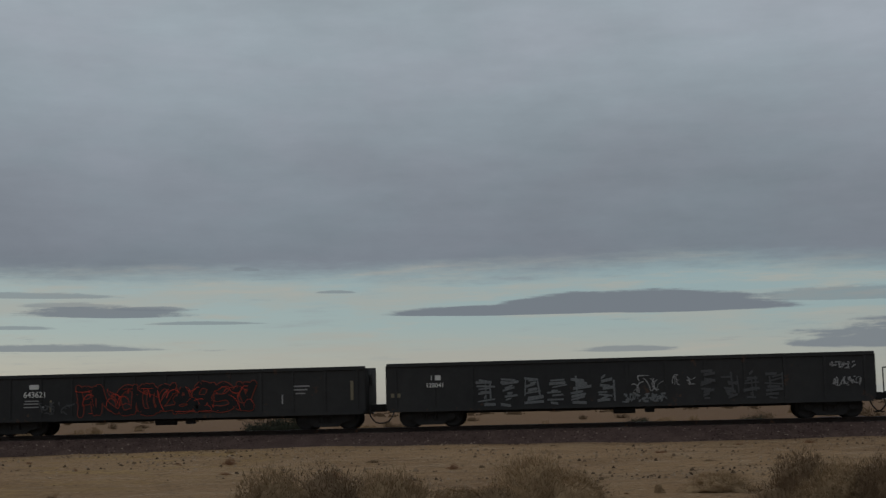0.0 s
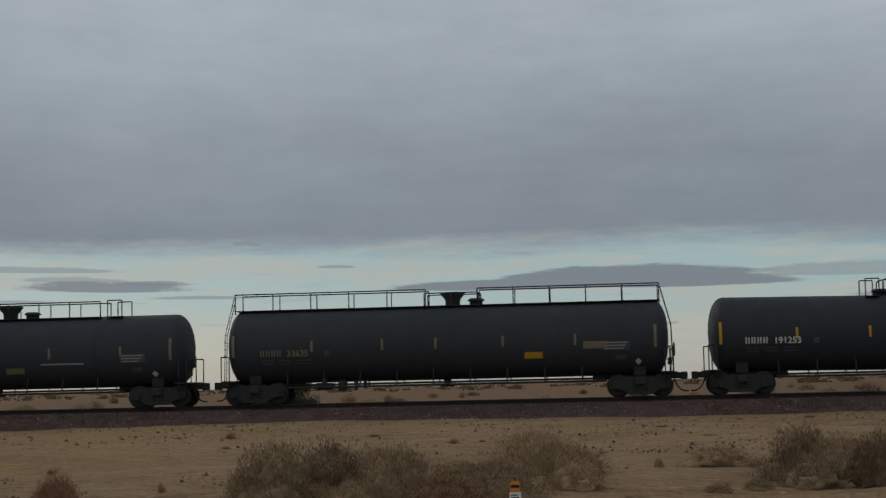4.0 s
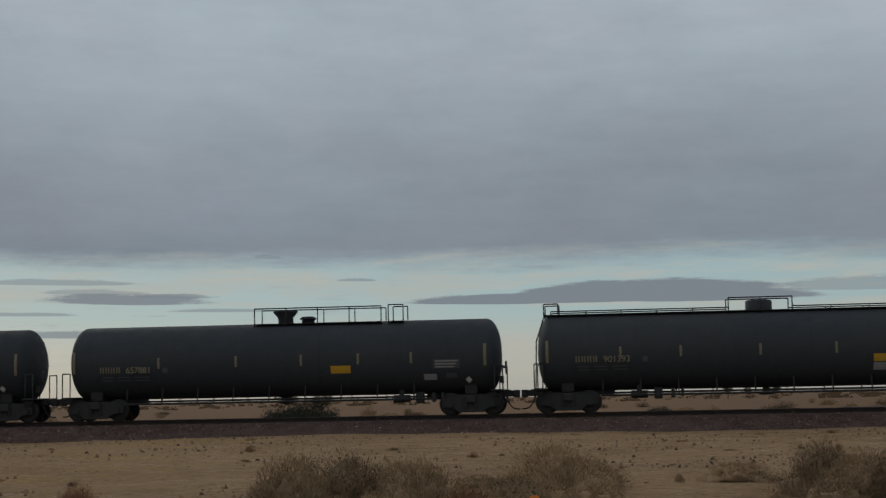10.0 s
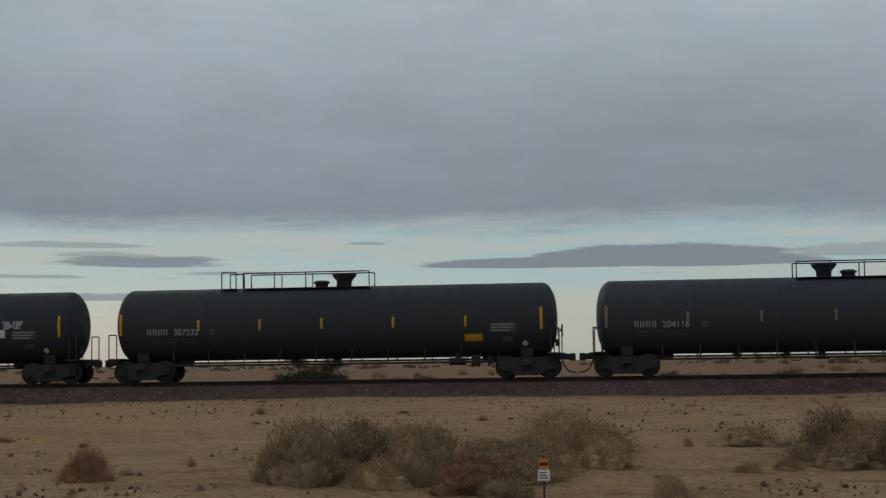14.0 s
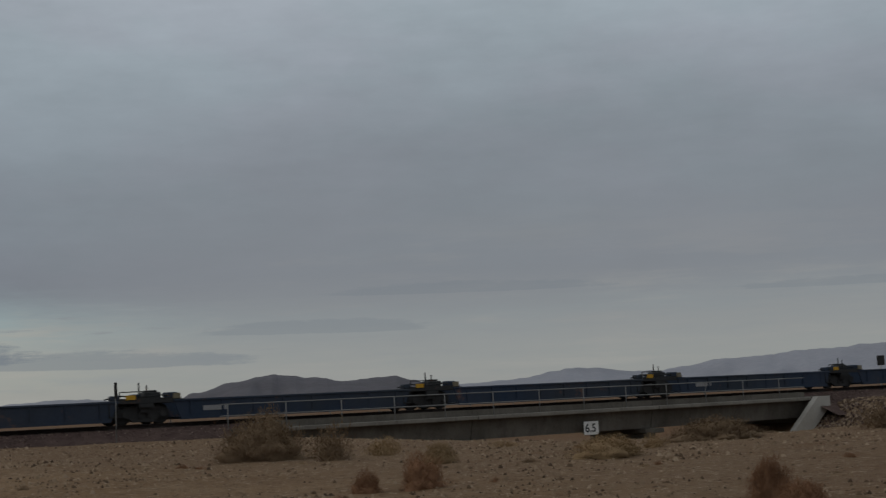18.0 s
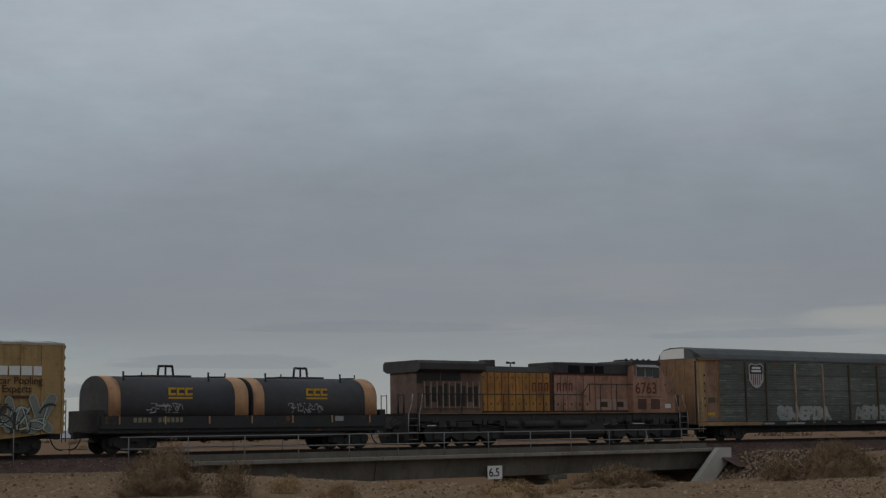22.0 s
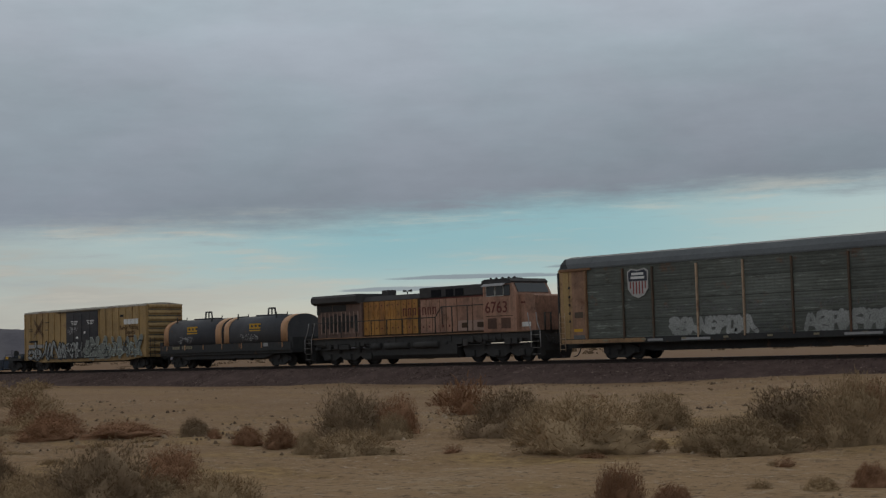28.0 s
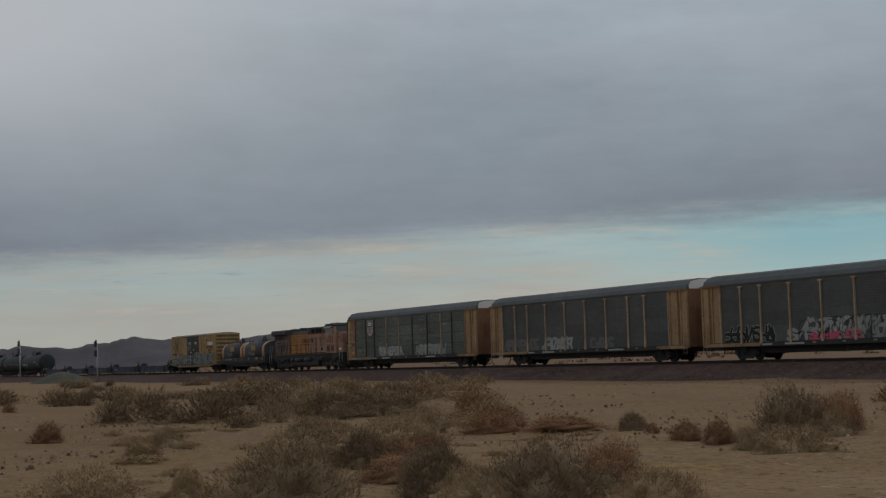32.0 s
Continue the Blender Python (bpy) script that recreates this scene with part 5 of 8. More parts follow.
tank_car(-3.13, 13.38, "206064", dip=0.06, dome=0.54, style="neck", stripes=(0.24, 0.41, 0.6, 0.77), seed=31, scrawl=((0.54, 0.82, -0.9, -0.4, MARK_GREY, 15),), label="black tank car with faded grey graffiti")
tank_car(15.09, 31.27, "205455", dip=0.09, dome=0.47, style="neck", stripes=(0.22, 0.39, 0.6, 0.75), stripe=MARK_DULL, mark=MARK_GREY, plates=((0.5, 0.4, -0.35, 0.32, MARK_GREY), (0.7, 0.8, -0.4, 0.28, MARK_DULL)), seed=27)
tank_car(33.03, 49.3, "191285", dip=0.08, dome=0.51, style="short", stripes=(0.22, 0.41, 0.6, 0.78), stripe=MARK_DULL, plates=((0.71, 0.75, -0.05, 0.28, Y),), seed=29, scrawl=((0.24, 0.36, -0.6, -0.25, MARK_GREY, 25),))


def gondola(x0, x1, top, low, seed, paint, strokes, label, bars):
    """An open-top gondola with posts along its sides."""
    h = (x1 - x0) / 2
    car = put(thing("gondola_car", label, "gondola car", "gondolas of the train"), (x0 + x1) / 2)
    w = 1.52
    for s in (-1, 1):
        side = part("side_wall", Shape().box(-h, h, s * w - 0.03, s * w + 0.03, low, top), paint, car)
        part("top_chord", Shape().box(-h - 0.02, h + 0.02, s * w - 0.09, s * w + 0.09, top - 0.06, top + 0.1, 0.02), paint, side)
        part("side_sill", Shape().box(-h + 0.1, h - 0.1, s * w - 0.07, s * w + 0.07, low - 0.12, low + 0.08), paint, side)
        n = 13
        for i in range(n):
            x = -h + 0.35 + (2 * h - 0.7) * i / (n - 1)
            part("side_post", Shape().box(x - 0.06, x + 0.06, *sorted((s * (w + 0.03), s * (w + 0.08))), low, top - 0.06), paint, side)
    for s in (-1, 1):
        part("end_wall", Shape().box(s * h - 0.04, s * h + 0.04, -w + 0.03, w - 0.03, low, top), paint, car)
        truck(car, s * (h - 1.75))
        part("stub_sill", Shape().box(*sorted((s * (h - 2.6), s * (h + 0.35))), -0.2, 0.2, 0.7, 1.0, 0.02), FRAME_BLACK, car)
        part("end_ladder", Shape().path([(s * (h + 0.06), -1.4, 0.7), (s * (h + 0.06), -1.4, top)], 0.02).path([(s * (h + 0.06), -1.0, 0.7), (s * (h + 0.06), -1.0, top)], 0.02), FRAME_BLACK, car)
    part("floor", Shape().box(-h, h, -w, w, low - 0.06, low + 0.02), FRAME_BLACK, car)
    part("centre_sill", Shape().box(-h + 2.0, h - 2.0, -0.25, 0.25, low - 0.22, low), FRAME_BLACK, car)
    couplers(car, h + 0.5)
    part("brake_reservoir", Shape().rod((-0.6, -0.9, low - 0.22), (0.3, -0.9, low - 0.22), 0.17, 10), FRAME_BLACK, car)
    part("brake_valve", Shape().box(0.7, 1.1, -1.0, -0.7, low - 0.36, low - 0.02, 0.03), FRAME_BLACK, car)
    part("hand_brake", Shape().lathe([(h + 0.1, 0.26), (h + 0.14, 0.29), (h + 0.16, 0.26)], 16, -0.5, top - 0.45), FRAME_BLACK, car)
    for i, (a, b, z0, z1, mat) in enumerate(bars):
        marking("stencil_bar", car, a, b, z0, z1, -w - 0.045, mat)
    for a, b, z0, z1, mat, sd, fat in strokes:
        if sd == 31:
            outlined(car, a, b, z0, z1, lambda z: -w - 0.085, mat, MARK_BLACK, sd, fat, 0.032)
        elif sd in (41, 44):
            stacked(car, a, b, z0, z1, lambda z: -w - 0.085, mat, sd, fat)
        else:
            graffiti(car, a, b, z0, z1, lambda z: -w - 0.094, mat, sd, fat, 5)
    return car


g = gondola(-347.08, -330.0, 2.5, 0.72, 1, GON_BLACK,
            [(-3.8, 3.8, 0.85, 2.0, MARK_EMBER, 31, 0.13), (-3.6, 3.6, 0.9, 1.9, MARK_RED, 33, 0.014), (-5.6, -4.2, 0.9, 1.4, MARK_DIM, 34, 0.03)], "black steel gondola car with red graffiti",
            [(-5.95, -5.5, 1.98, 2.18, MARK_WHITE), (-6.2, -5.3, 1.2, 1.25, MARK_GREY), (-6.2, -5.4, 1.34, 1.39, MARK_GREY), (-6.15, -5.5, 1.46, 1.51, MARK_GREY), (-5.05, -4.97, 1.0, 1.5, MARK_DULL), (5.4, 6.2, 1.8, 1.86, MARK_GREY), (5.45, 6.1, 1.65, 1.71, MARK_GREY), (5.6, 6.0, 1.5, 1.55, MARK_GREY), (7.93, 8.05, 1.2, 2.0, MARK_DULL), (5.0, 5.06, 1.1, 1.5, MARK_GREY)])
letters("643621", 0.34, -6.2, 1.64, -1.607, MARK_WHITE, g, "fleet_digit")
g = gondola(-329.06, -309.16, 2.56, 0.76, 2, GON_BLACK,
            [(-6.3, -0.4, 0.82, 2.0, MARK_TIRED, 41, 0.05), (-0.05, 1.45, 1.2, 1.9, MARK_GREY, 42, 0.025), (-0.1, 1.5, 0.85, 1.15, MARK_TIRED, 48, 0.04), (1.8, 2.6, 1.5, 1.9, MARK_GREY, 43, 0.022), (2.85, 6.4, 0.85, 2.05, MARK_DIM, 44, 0.05), (8.25, 9.1, 2.0, 2.25, MARK_GREY, 45, 0.025), (8.25, 9.45, 1.3, 1.65, MARK_GREY, 46, 0.025)], "long black steel gondola car with faded grey graffiti",
            [(-8.1, -7.7, 1.93, 2.13, MARK_WHITE), (-9.8, -9.4, 1.25, 1.42, MARK_DULL)])
letters("128041", 0.26, -8.33, 1.64, -1.607, MARK_WHITE, g, "fleet_digit")


def well_car():
    """A five-unit articulated container car, empty: wells slung between shared trucks."""
    xs = [52.75, 67.95, 83.3, 98.75, 114.15, 129.2]
    c = (xs[0] + xs[-1]) / 2
    car = put(thing("well_car", "empty five-unit blue-grey articulated intermodal well car", "well car"), c)
    for i in range(5):
        a, b = xs[i] - c + 1.75, xs[i + 1] - c - 1.75
        well = part("well", Shape().box(a, b, -1.25, 1.25, 0.2, 0.28), WELL_BLUE, car, "low blue-grey container well with ribbed sides")
        for s in (-1, 1):
            sd = Shape().prism([(a - 0.4, 1.0), (b + 0.4, 1.0), (b + 0.1, 0.16), (a - 0.1, 0.16)], "y", s * 1.38 - 0.03, s * 1.38 + 0.03)
            part("side_wall", sd, WELL_BLUE, well)
            part("top_chord", Shape().box(a - 0.45, b + 0.45, s * 1.38 - 0.09, s * 1.38 + 0.09, 0.96, 1.06, 0.015), WELL_BLUE, well)
            part("bottom_chord", Shape().box(a - 0.1, b + 0.1, s * 1.38 - 0.08, s * 1.38 + 0.08, 0.14, 0.26), WELL_BLUE, well)
        n = 8
        for k in range(n):
            x = a + 0.4 + (b - a - 0.8) * k / (n - 1)
            part("side_rib", Shape().box(x - 0.05, x + 0.05, -1.46, -1.41, 0.34, 0.96), WELL_BLUE, well)
        if i % 2:
            marking("stencil_panel", well, a + 1.0, a + 2.2, 0.5, 0.72, -1.418, MARK_GREY)
    for i, x in enumerate(xs):
        x -= c
        truck(car, x)
        end = i in (0, 5)
        half = 1.9 if not end else 1.75
        deck = part("platform", Shape().box(x - half, x + half, -1.4, 1.4, 0.92, 1.08, 0.02), FRAME_BLACK, car, "black end platform over the truck")
        part("cross_beam", Shape().box(x - 0.35, x + 0.35, -1.45, 1.45, 0.75, 0.92), FRAME_BLACK, deck)
        part("brake_equipment", Shape().box(x + 0.15, x + 0.95, -0.9, -0.2, 1.08, 1.42, 0.05).box(x + 0.3, x + 0.8, -0.8, -0.3, 1.42, 1.5, 0.02), FRAME_BLACK, deck)
        part("control_box", Shape().box(x + 1.1, x + 1.6, -1.2, -0.7, 1.08, 1.38, 0.03), WELL_BLUE, deck)
        part("box_placard", Shape().box(x - 0.95, x - 0.5, -1.43, -1.405, 1.1, 1.3), MARK_YELLOW, deck, "small yellow placard")
        part("box_placard", Shape().box(x + 1.3, x + 1.65, -1.43, -1.405, 1.1, 1.34), MARK_DULL, deck)
        part("toe_board", Shape().box(x - 1.3, x + 1.7, -1.4, -1.36, 1.08, 1.16), FRAME_BLACK, deck)
        rl = Shape().path([(x - 1.2, -1.3, 1.05), (x - 1.2, -1.3, 1.45), (x + 0.2, -1.3, 1.45)], 0.025)
        part("guard_rail", rl, FRAME_BLACK, deck)
        part("cone_box", Shape().box(x - 1.55, x - 1.15, -1.25, -0.85, 1.08, 1.3, 0.03).box(x - 0.5, x - 0.1, -1.1, -0.6, 1.08, 1.34, 0.04), WELL_BLUE, deck)
        part("air_hose", Shape().path([(x - 1.8, -1.0, 1.15), (x - 1.2, -1.15, 1.3), (x - 0.3, -1.2, 1.2), (x + 0.9, -1.22, 1.28), (x + 1.8, -1.1, 1.12)], 0.035), FRAME_BLACK, deck)
        part("step", Shape().box(x - 1.75, x - 1.35, -1.48, -1.4, 0.35, 0.4).rod((x - 1.75, -1.44, 0.35), (x - 1.75, -1.44, 1.0), 0.02, 5).rod((x - 1.35, -1.44, 0.35), (x - 1.35, -1.44, 1.0), 0.02, 5), FRAME_BLACK, deck)
        for q in (-0.25, 0.12):
            part("stanchion", Shape().rod((x + q, -1.2, 1.05), (x + q, -1.2, 1.85 if q < 0 else 1.72), 0.035, 6), FRAME_BLACK, deck)
        if i == 0:
            part("stanchion", Shape().rod((x - 1.5, -1.2, 1.05), (x - 1.5, -1.2, 1.75), 0.035, 6), FRAME_BLACK, deck)
        if end:
            s = -1 if i == 0 else 1
            part("brake_wheel", Shape().lathe([(x - 0.66, 0.24), (x - 0.62, 0.27), (x - 0.6, 0.24)], 16, -0.6, 1.55), FRAME_BLACK, deck)
    couplers(car, (xs[-1] - xs[0]) / 2 + 2.25)
    return car


well_car()


def boxcar():
    x0, x1 = 132.0, 150.55
    h = (x1 - x0) / 2
    at = lambda q: q + 0.55 - (x0 + x1) / 2
    car = put(thing("boxcar", "weathered yellow boxcar with a black plug door and graffiti", "boxcar"), (x0 + x1) / 2)
    w, z0, z1 = 1.58, 0.92, 4.78
    for s in (-1, 1):
        part("side_wall", Shape().box(-h, h, s * w - 0.03, s * w + 0.03, z0, z1), BOX_YELLOW, car)
        part("side_sill", Shape().prism([(-h + 0.3, z0 + 0.05), (h - 0.3, z0 + 0.05), (h - 2.8, z0 - 0.2), (-h + 2.8, z0 - 0.2)], "y", s * w - 0.05, s * w + 0.05), BOX_YELLOW, car)
        part("roof_eave", Shape().box(-h, h, s * w - 0.06, s * w + 0.06, z1, z1 + 0.1), BOX_ROOF, car)
    d0, d1 = at(138.31), at(143.24)
    for a, b in ((-h, d0), (d1, h)):
        n = int(round((b - a) / 0.92))
        for i in range(n + 1):
            x = a + 0.05 + (b - a - 0.1) * i / n
            part("side_rib", Shape().box(x - 0.05, x + 0.05, -w - 0.085, -w - 0.03, z0, z1), BOX_YELLOW, car)
    door = part("plug_door", Shape().box(d0 + 0.06, d1 - 0.06, -w - 0.12, -w - 0.03, z0 + 0.1, z1 - 0.12, 0.02), DOOR_BLACK, car, "black double plug door")
    for k in (0.25, 0.5, 0.75):
        x = d0 + (d1 - d0) * k
        part("door_rod", Shape().rod((x, -w - 0.15, z0 + 0.2), (x, -w - 0.15, z1 - 0.3), 0.022), DOOR_BLACK, door)
    for z in (z0 + 0.04, z1 - 0.1):
        part("door_track", Shape().box(d0 - 1.4, d1 + 0.2, -w - 0.14, -w - 0.03, z, z + 0.06), FRAME_BLACK, door)
    rf = Shape().prism([(-w, z1 + 0.1), (-w * 0.5, z1 + 0.2), (0, z1 + 0.23), (w * 0.5, z1 + 0.2), (w, z1 + 0.1)], "x", -h, h)
    roof = part("roof", rf, BOX_ROOF, car)
    for i in range(15):
        x = -h + 0.3 + (2 * h - 0.6) * i / 14
        part("roof_rib", Shape().prism([(-w, z1 + 0.13), (-w * 0.5, z1 + 0.23), (0, z1 + 0.26), (w * 0.5, z1 + 0.23), (w, z1 + 0.13)], "x", x - 0.04, x + 0.04), BOX_ROOF, roof)
    for s in (-1, 1):
        end = part("end_wall", Shape().box(s * h - 0.05, s * h + 0.05, -w + 0.03, w - 0.03, z0, z1 + 0.1), BOX_YELLOW, car)
        for k in range(8):
            z = z0 + 0.3 + 0.48 * k
            # flat dark strip: the groove between corrugations gets its shade by colour
            part("end_groove", Shape().box(*sorted((s * (h + 0.05), s * (h + 0.06))), -w + 0.1, w - 0.1, z - 0.11, z - 0.04), RACK_SEAM, end)
            part("end_corrugation", Shape().prism([(s * (h + 0.05), z), (s * (h + 0.14), z + 0.1), (s * (h + 0.14), z + 0.2), (s * (h + 0.05), z + 0.3)], "y", -w + 0.12, w - 0.12), BOX_YELLOW, end)
        lad = Shape()
        for y in (-1.42, -1.02):
            lad.rod((s * (h + 0.2), y, 0.55), (s * (h + 0.2), y, 2.4), 0.02)
        for k in range(6):
            lad.rod((s * (h + 0.2), -1.42, 0.7 + 0.3 * k), (s * (h + 0.2), -1.02, 0.7 + 0.3 * k), 0.016, 5)
        part("end_ladder", lad, FRAME_BLACK, end)
        truck(car, s * (h - 2.0))
        part("stub_sill", Shape().box(*sorted((s * (h - 3.0), s * (h + 0.35))), -0.2, 0.2, 0.7, 1.0, 0.02), FRAME_BLACK, car)
    part("underframe", Shape().box(-h + 1, h - 1, -0.35, 0.35, 0.62, z0), FRAME_BLACK, car)
    part("brake_reservoir", Shape().rod((-1.0, -0.8, 0.72), (0.0, -0.8, 0.72), 0.18, 10), FRAME_BLACK, car)
    part("brake_rod", Shape().rod((-4.0, -0.9, 0.62), (4.5, -0.9, 0.66), 0.03, 5), FRAME_BLACK, car)
    couplers(car, h + 0.5)
    yy = -w - 0.092
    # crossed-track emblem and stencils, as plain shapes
    for sx in (-1, 1):
        for k in (-0.1, 0.1):
            ex = at(133.85)
            sh = Shape().add([(ex - 0.75 * sx, yy, 2.85 + k), (ex - 0.75 * sx, yy, 2.97 + k), (ex + 0.75 * sx, yy, 4.22 + k), (ex + 0.75 * sx, yy, 4.1 + k)], [(0, 1, 2, 3)])
            part("emblem_stroke", sh, MARK_BROWN, car, "brown crossed-strokes emblem")
    for a, b, z0_, z1_, mat in ((132.25, 132.9, 3.45, 3.5, MARK_BLACK), (132.25, 132.9, 3.3, 3.35, MARK_BLACK), (134.9, 135.6, 3.95, 4.0, MARK_BLACK), (134.9, 135.5, 3.35, 3.4, MARK_BLACK), (132.3, 133.7, 2.38, 2.55, MARK_BLACK),
                                (132.2, 134.7, 1.92, 2.2, MARK_GREY), (146.95, 147.4, 3.45, 3.85, MARK_WHITE), (147.47, 147.95, 3.45, 3.85, MARK_WHITE), (148.02, 148.5, 3.45, 3.85, MARK_WHITE), (148.57, 148.95, 3.45, 3.85, MARK_WHITE), (147.3, 148.4, 2.45, 2.58, MARK_BROWN), (146.4, 146.9, 4.05, 4.2, MARK_BLACK)):
        marking("stencil_bar", car, at(a), at(b), z0_, z1_, yy - 0.004, mat)
    letters("Railcar Pooling", 0.44, at(146.35), 3.08, yy - 0.008, MARK_BROWN, car, "side_letter", "brown stencilled letter")
    letters("Experts", 0.44, at(147.15), 2.72, yy - 0.008, MARK_BROWN, car, "side_letter", "brown stencilled letter")
    for a, z in ((139.1, 3.95), (141.55, 3.95)):
        for i in range(3):
            marking("door_stencil", car, at(a) + 0.1 * i, at(a) + 1.1 - 0.1 * i, z - 0.12 * i, z - 0.06 - 0.12 * i, -w - 0.128, MARK_WHITE)
    marking("door_stencil", car, at(139.9), at(140.25), 2.55, 2.7, -w - 0.128, MARK_WHITE)
    marking("door_stencil", car, at(141.1), at(141.35), 2.9, 3.1, -w - 0.128, MARK_WHITE)
    graffiti(car, at(138.8), at(140.0), 2.95, 3.45, lambda z: -w - 0.13, MARK_GREY, 54, 0.03, 7)
    outlined(car, at(132.2), at(138.4), 1.0, 2.35, lambda z: -w - 0.125, MARK_BLACK, MARK_WORN, 51, 0.11, 0.09)
    outlined(car, at(137.6), at(140.9), 1.0, 2.2, lambda z: -w - 0.142, MARK_BLACK, MARK_WORN, 52, 0.09, 0.08)
    outlined(car, at(141.2), at(149.4), 0.98, 2.45, lambda z: -w - 0.125, MARK_SAGE_PALE, MARK_SAGE, 53, 0.19, 0.038, "grey-green sprayed graffiti piece with pale outlines")
    outlined(car, at(141.4), at(149.2), 1.05, 2.1, lambda z: -w - 0.142, MARK_SHADE, MARK_SAGE_PALE, 57, 0.035, 0.03, "pale highlights on the graffiti piece")
    graffiti(car, at(132.4), at(149.0), 1.0, 2.2, lambda z: -w - 0.16, MARK_SHADE, 58, 0.05, 3)
    return car


boxcar()


def smooth_sides(shape):
    """Shade the long faces of a pushed profile smooth, its two ends flat."""
    shape.s = [len(f) == 4 for f in shape.f]
    return shape


def coil_car():
    x0, x1 = 152.25, 168.05
    c, h = (x0 + x1) / 2, (x1 - x0) / 2
    car = put(thing("coil_car", "steel coil car with two dark blue hoods banded in orange", "coil car"), c)
    arch = []
    w = 1.5
    for i in range(21):
        a = math.pi * i / 20
        arch.append((-w * math.cos(a), 2.45 + 1.08 * math.sin(a) ** 0.8))
    ring = [(-w, 1.68)] + arch + [(w, 1.68)]
    grown = [(y * 1.012, z + (0.012 if z > 1.7 else 0)) for y, z in ring]
    for a, b in ((152.72, 160.02), (160.27, 167.57)):
        a, b = a - c, b - c
        hood = part("hood", smooth_sides(Shape().prism(ring, "x", a, b)), HOOD_BLUE, car, "dark blue arched coil hood")
        for q0, q1 in ((a + 0.02, a + 0.62), (b - 0.75, b - 0.02)):
            part("end_band", smooth_sides(Shape().prism(grown, "x", q0, q1)), HOOD_ORANGE, hood, "faded orange end band")
        m = (a + b) / 2
        part("roof_plate", Shape().box(m - 1.4, m + 1.2, -0.35, 0.35, 3.5, 3.6, 0.02), HOOD_BLUE, hood)
        lift = Shape().path([(m - 0.42, 0, 3.55), (m - 0.36, 0, 4.04), (m + 0.36, 0, 4.04), (m + 0.42, 0, 3.55)], 0.06).rod((m, 0, 3.55), (m, 0, 4.04), 0.05)
        part("lifting_hoop", lift, FRAME_BLACK, hood)
        for q in (a + 1.0, b - 1.9):
            part("stacking_guide", Shape().path([(q, -1.0, 3.15), (q, -0.95, 3.72)], 0.05).path([(q, -0.95, 3.5), (q + 1.0, -0.8, 3.52), (q + 1.0, -0.8, 3.7)], 0.035), FRAME_BLACK, hood)
        for q in (m - 0.62, m - 0.19, m + 0.24):
            blk = Shape().box(q, q + 0.38, -w - 0.005, -w + 0.05, 2.88, 2.98).box(q, q + 0.38, -w - 0.005, -w + 0.05, 2.62, 2.72).box(q, q + 0.11, -w - 0.005, -w + 0.05, 2.72, 2.88)
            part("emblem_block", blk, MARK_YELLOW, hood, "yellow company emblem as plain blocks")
        part("emblem_bar", Shape().box(m - 0.62, m + 0.62, -w - 0.005, -w + 0.05, 2.46, 2.54), MARK_YELLOW, hood)
        graffiti(hood, m - 1.6, m + 0.2, 1.82, 2.25, lambda z: -w - 0.012, MARK_GREY, 61 + int(a), 0.022, 5)
    part("deck_sill", Shape().box(-h, h, -1.55, 1.55, 0.88, 1.3, 0.03), FRAME_BLACK, car)
    for s in (-1, 1):
        part("side_plate", Shape().box(-h + 0.1, h - 0.1, s * 1.55 - 0.03, s * 1.55 + 0.03, 1.2, 1.66), FRAME_BLACK, car)
        part("side_ledge", Shape().box(-h, h, s * 1.62 - 0.05, s * 1.62 + 0.05, 1.1, 1.2), FRAME_BLACK, car)
        part("centre_sill", Shape().prism([(-h + 1.0, 1.08), (h - 1.0, 1.08), (h - 3.2, 0.62), (-h + 3.2, 0.62)], "y", s * 1.35 - 0.05, s * 1.35 + 0.05), FRAME_BLACK, car)
        truck(car, s * (h - 1.95))
        part("end_sill", Shape().box(*sorted((s * (h - 0.3), s * (h + 0.05))), -1.5, 1.5, 0.95, 1.95), FRAME_BLACK, car)
    for k in range(7):
        x = -h + 1.0 + (2 * h - 2.0) * k / 6
        part("side_stake", Shape().box(x - 0.03, x + 0.03, -1.62, -1.58, 1.3, 1.66), HOOD_ORANGE, car)
    marking("stencil_panel", car, h - 3.1, h - 2.6, 1.38, 1.62, -1.588, MARK_GREY)
    for i in range(4):
        marking("owner_mark_block", car, -6.2 + 0.24 * i, -6.03 + 0.24 * i, 1.38, 1.6, -1.588, MARK_DULL)
    for i in range(6):
        marking("fleet_number_block", car, -4.95 + 0.22 * i, -4.8 + 0.22 * i, 1.38, 1.6, -1.588, MARK_DULL)
    for x in (-2.2, 0.4, 2.4):
        part("brake_hanger", Shape().box(x - 0.08, x + 0.08, -0.9, -0.7, 0.45, 1.05), FRAME_BLACK, car)
    part("draft_sill", Shape().box(-h + 0.4, h - 0.4, -0.3, 0.3, 0.5, 0.9, 0.03), FRAME_BLACK, car)
    part("brake_reservoir", Shape().rod((-1.8, -0.7, 0.72), (-0.6, -0.7, 0.72), 0.2, 10), FRAME_BLACK, car)
    couplers(car, h + 0.5)
    return car


coil_car()


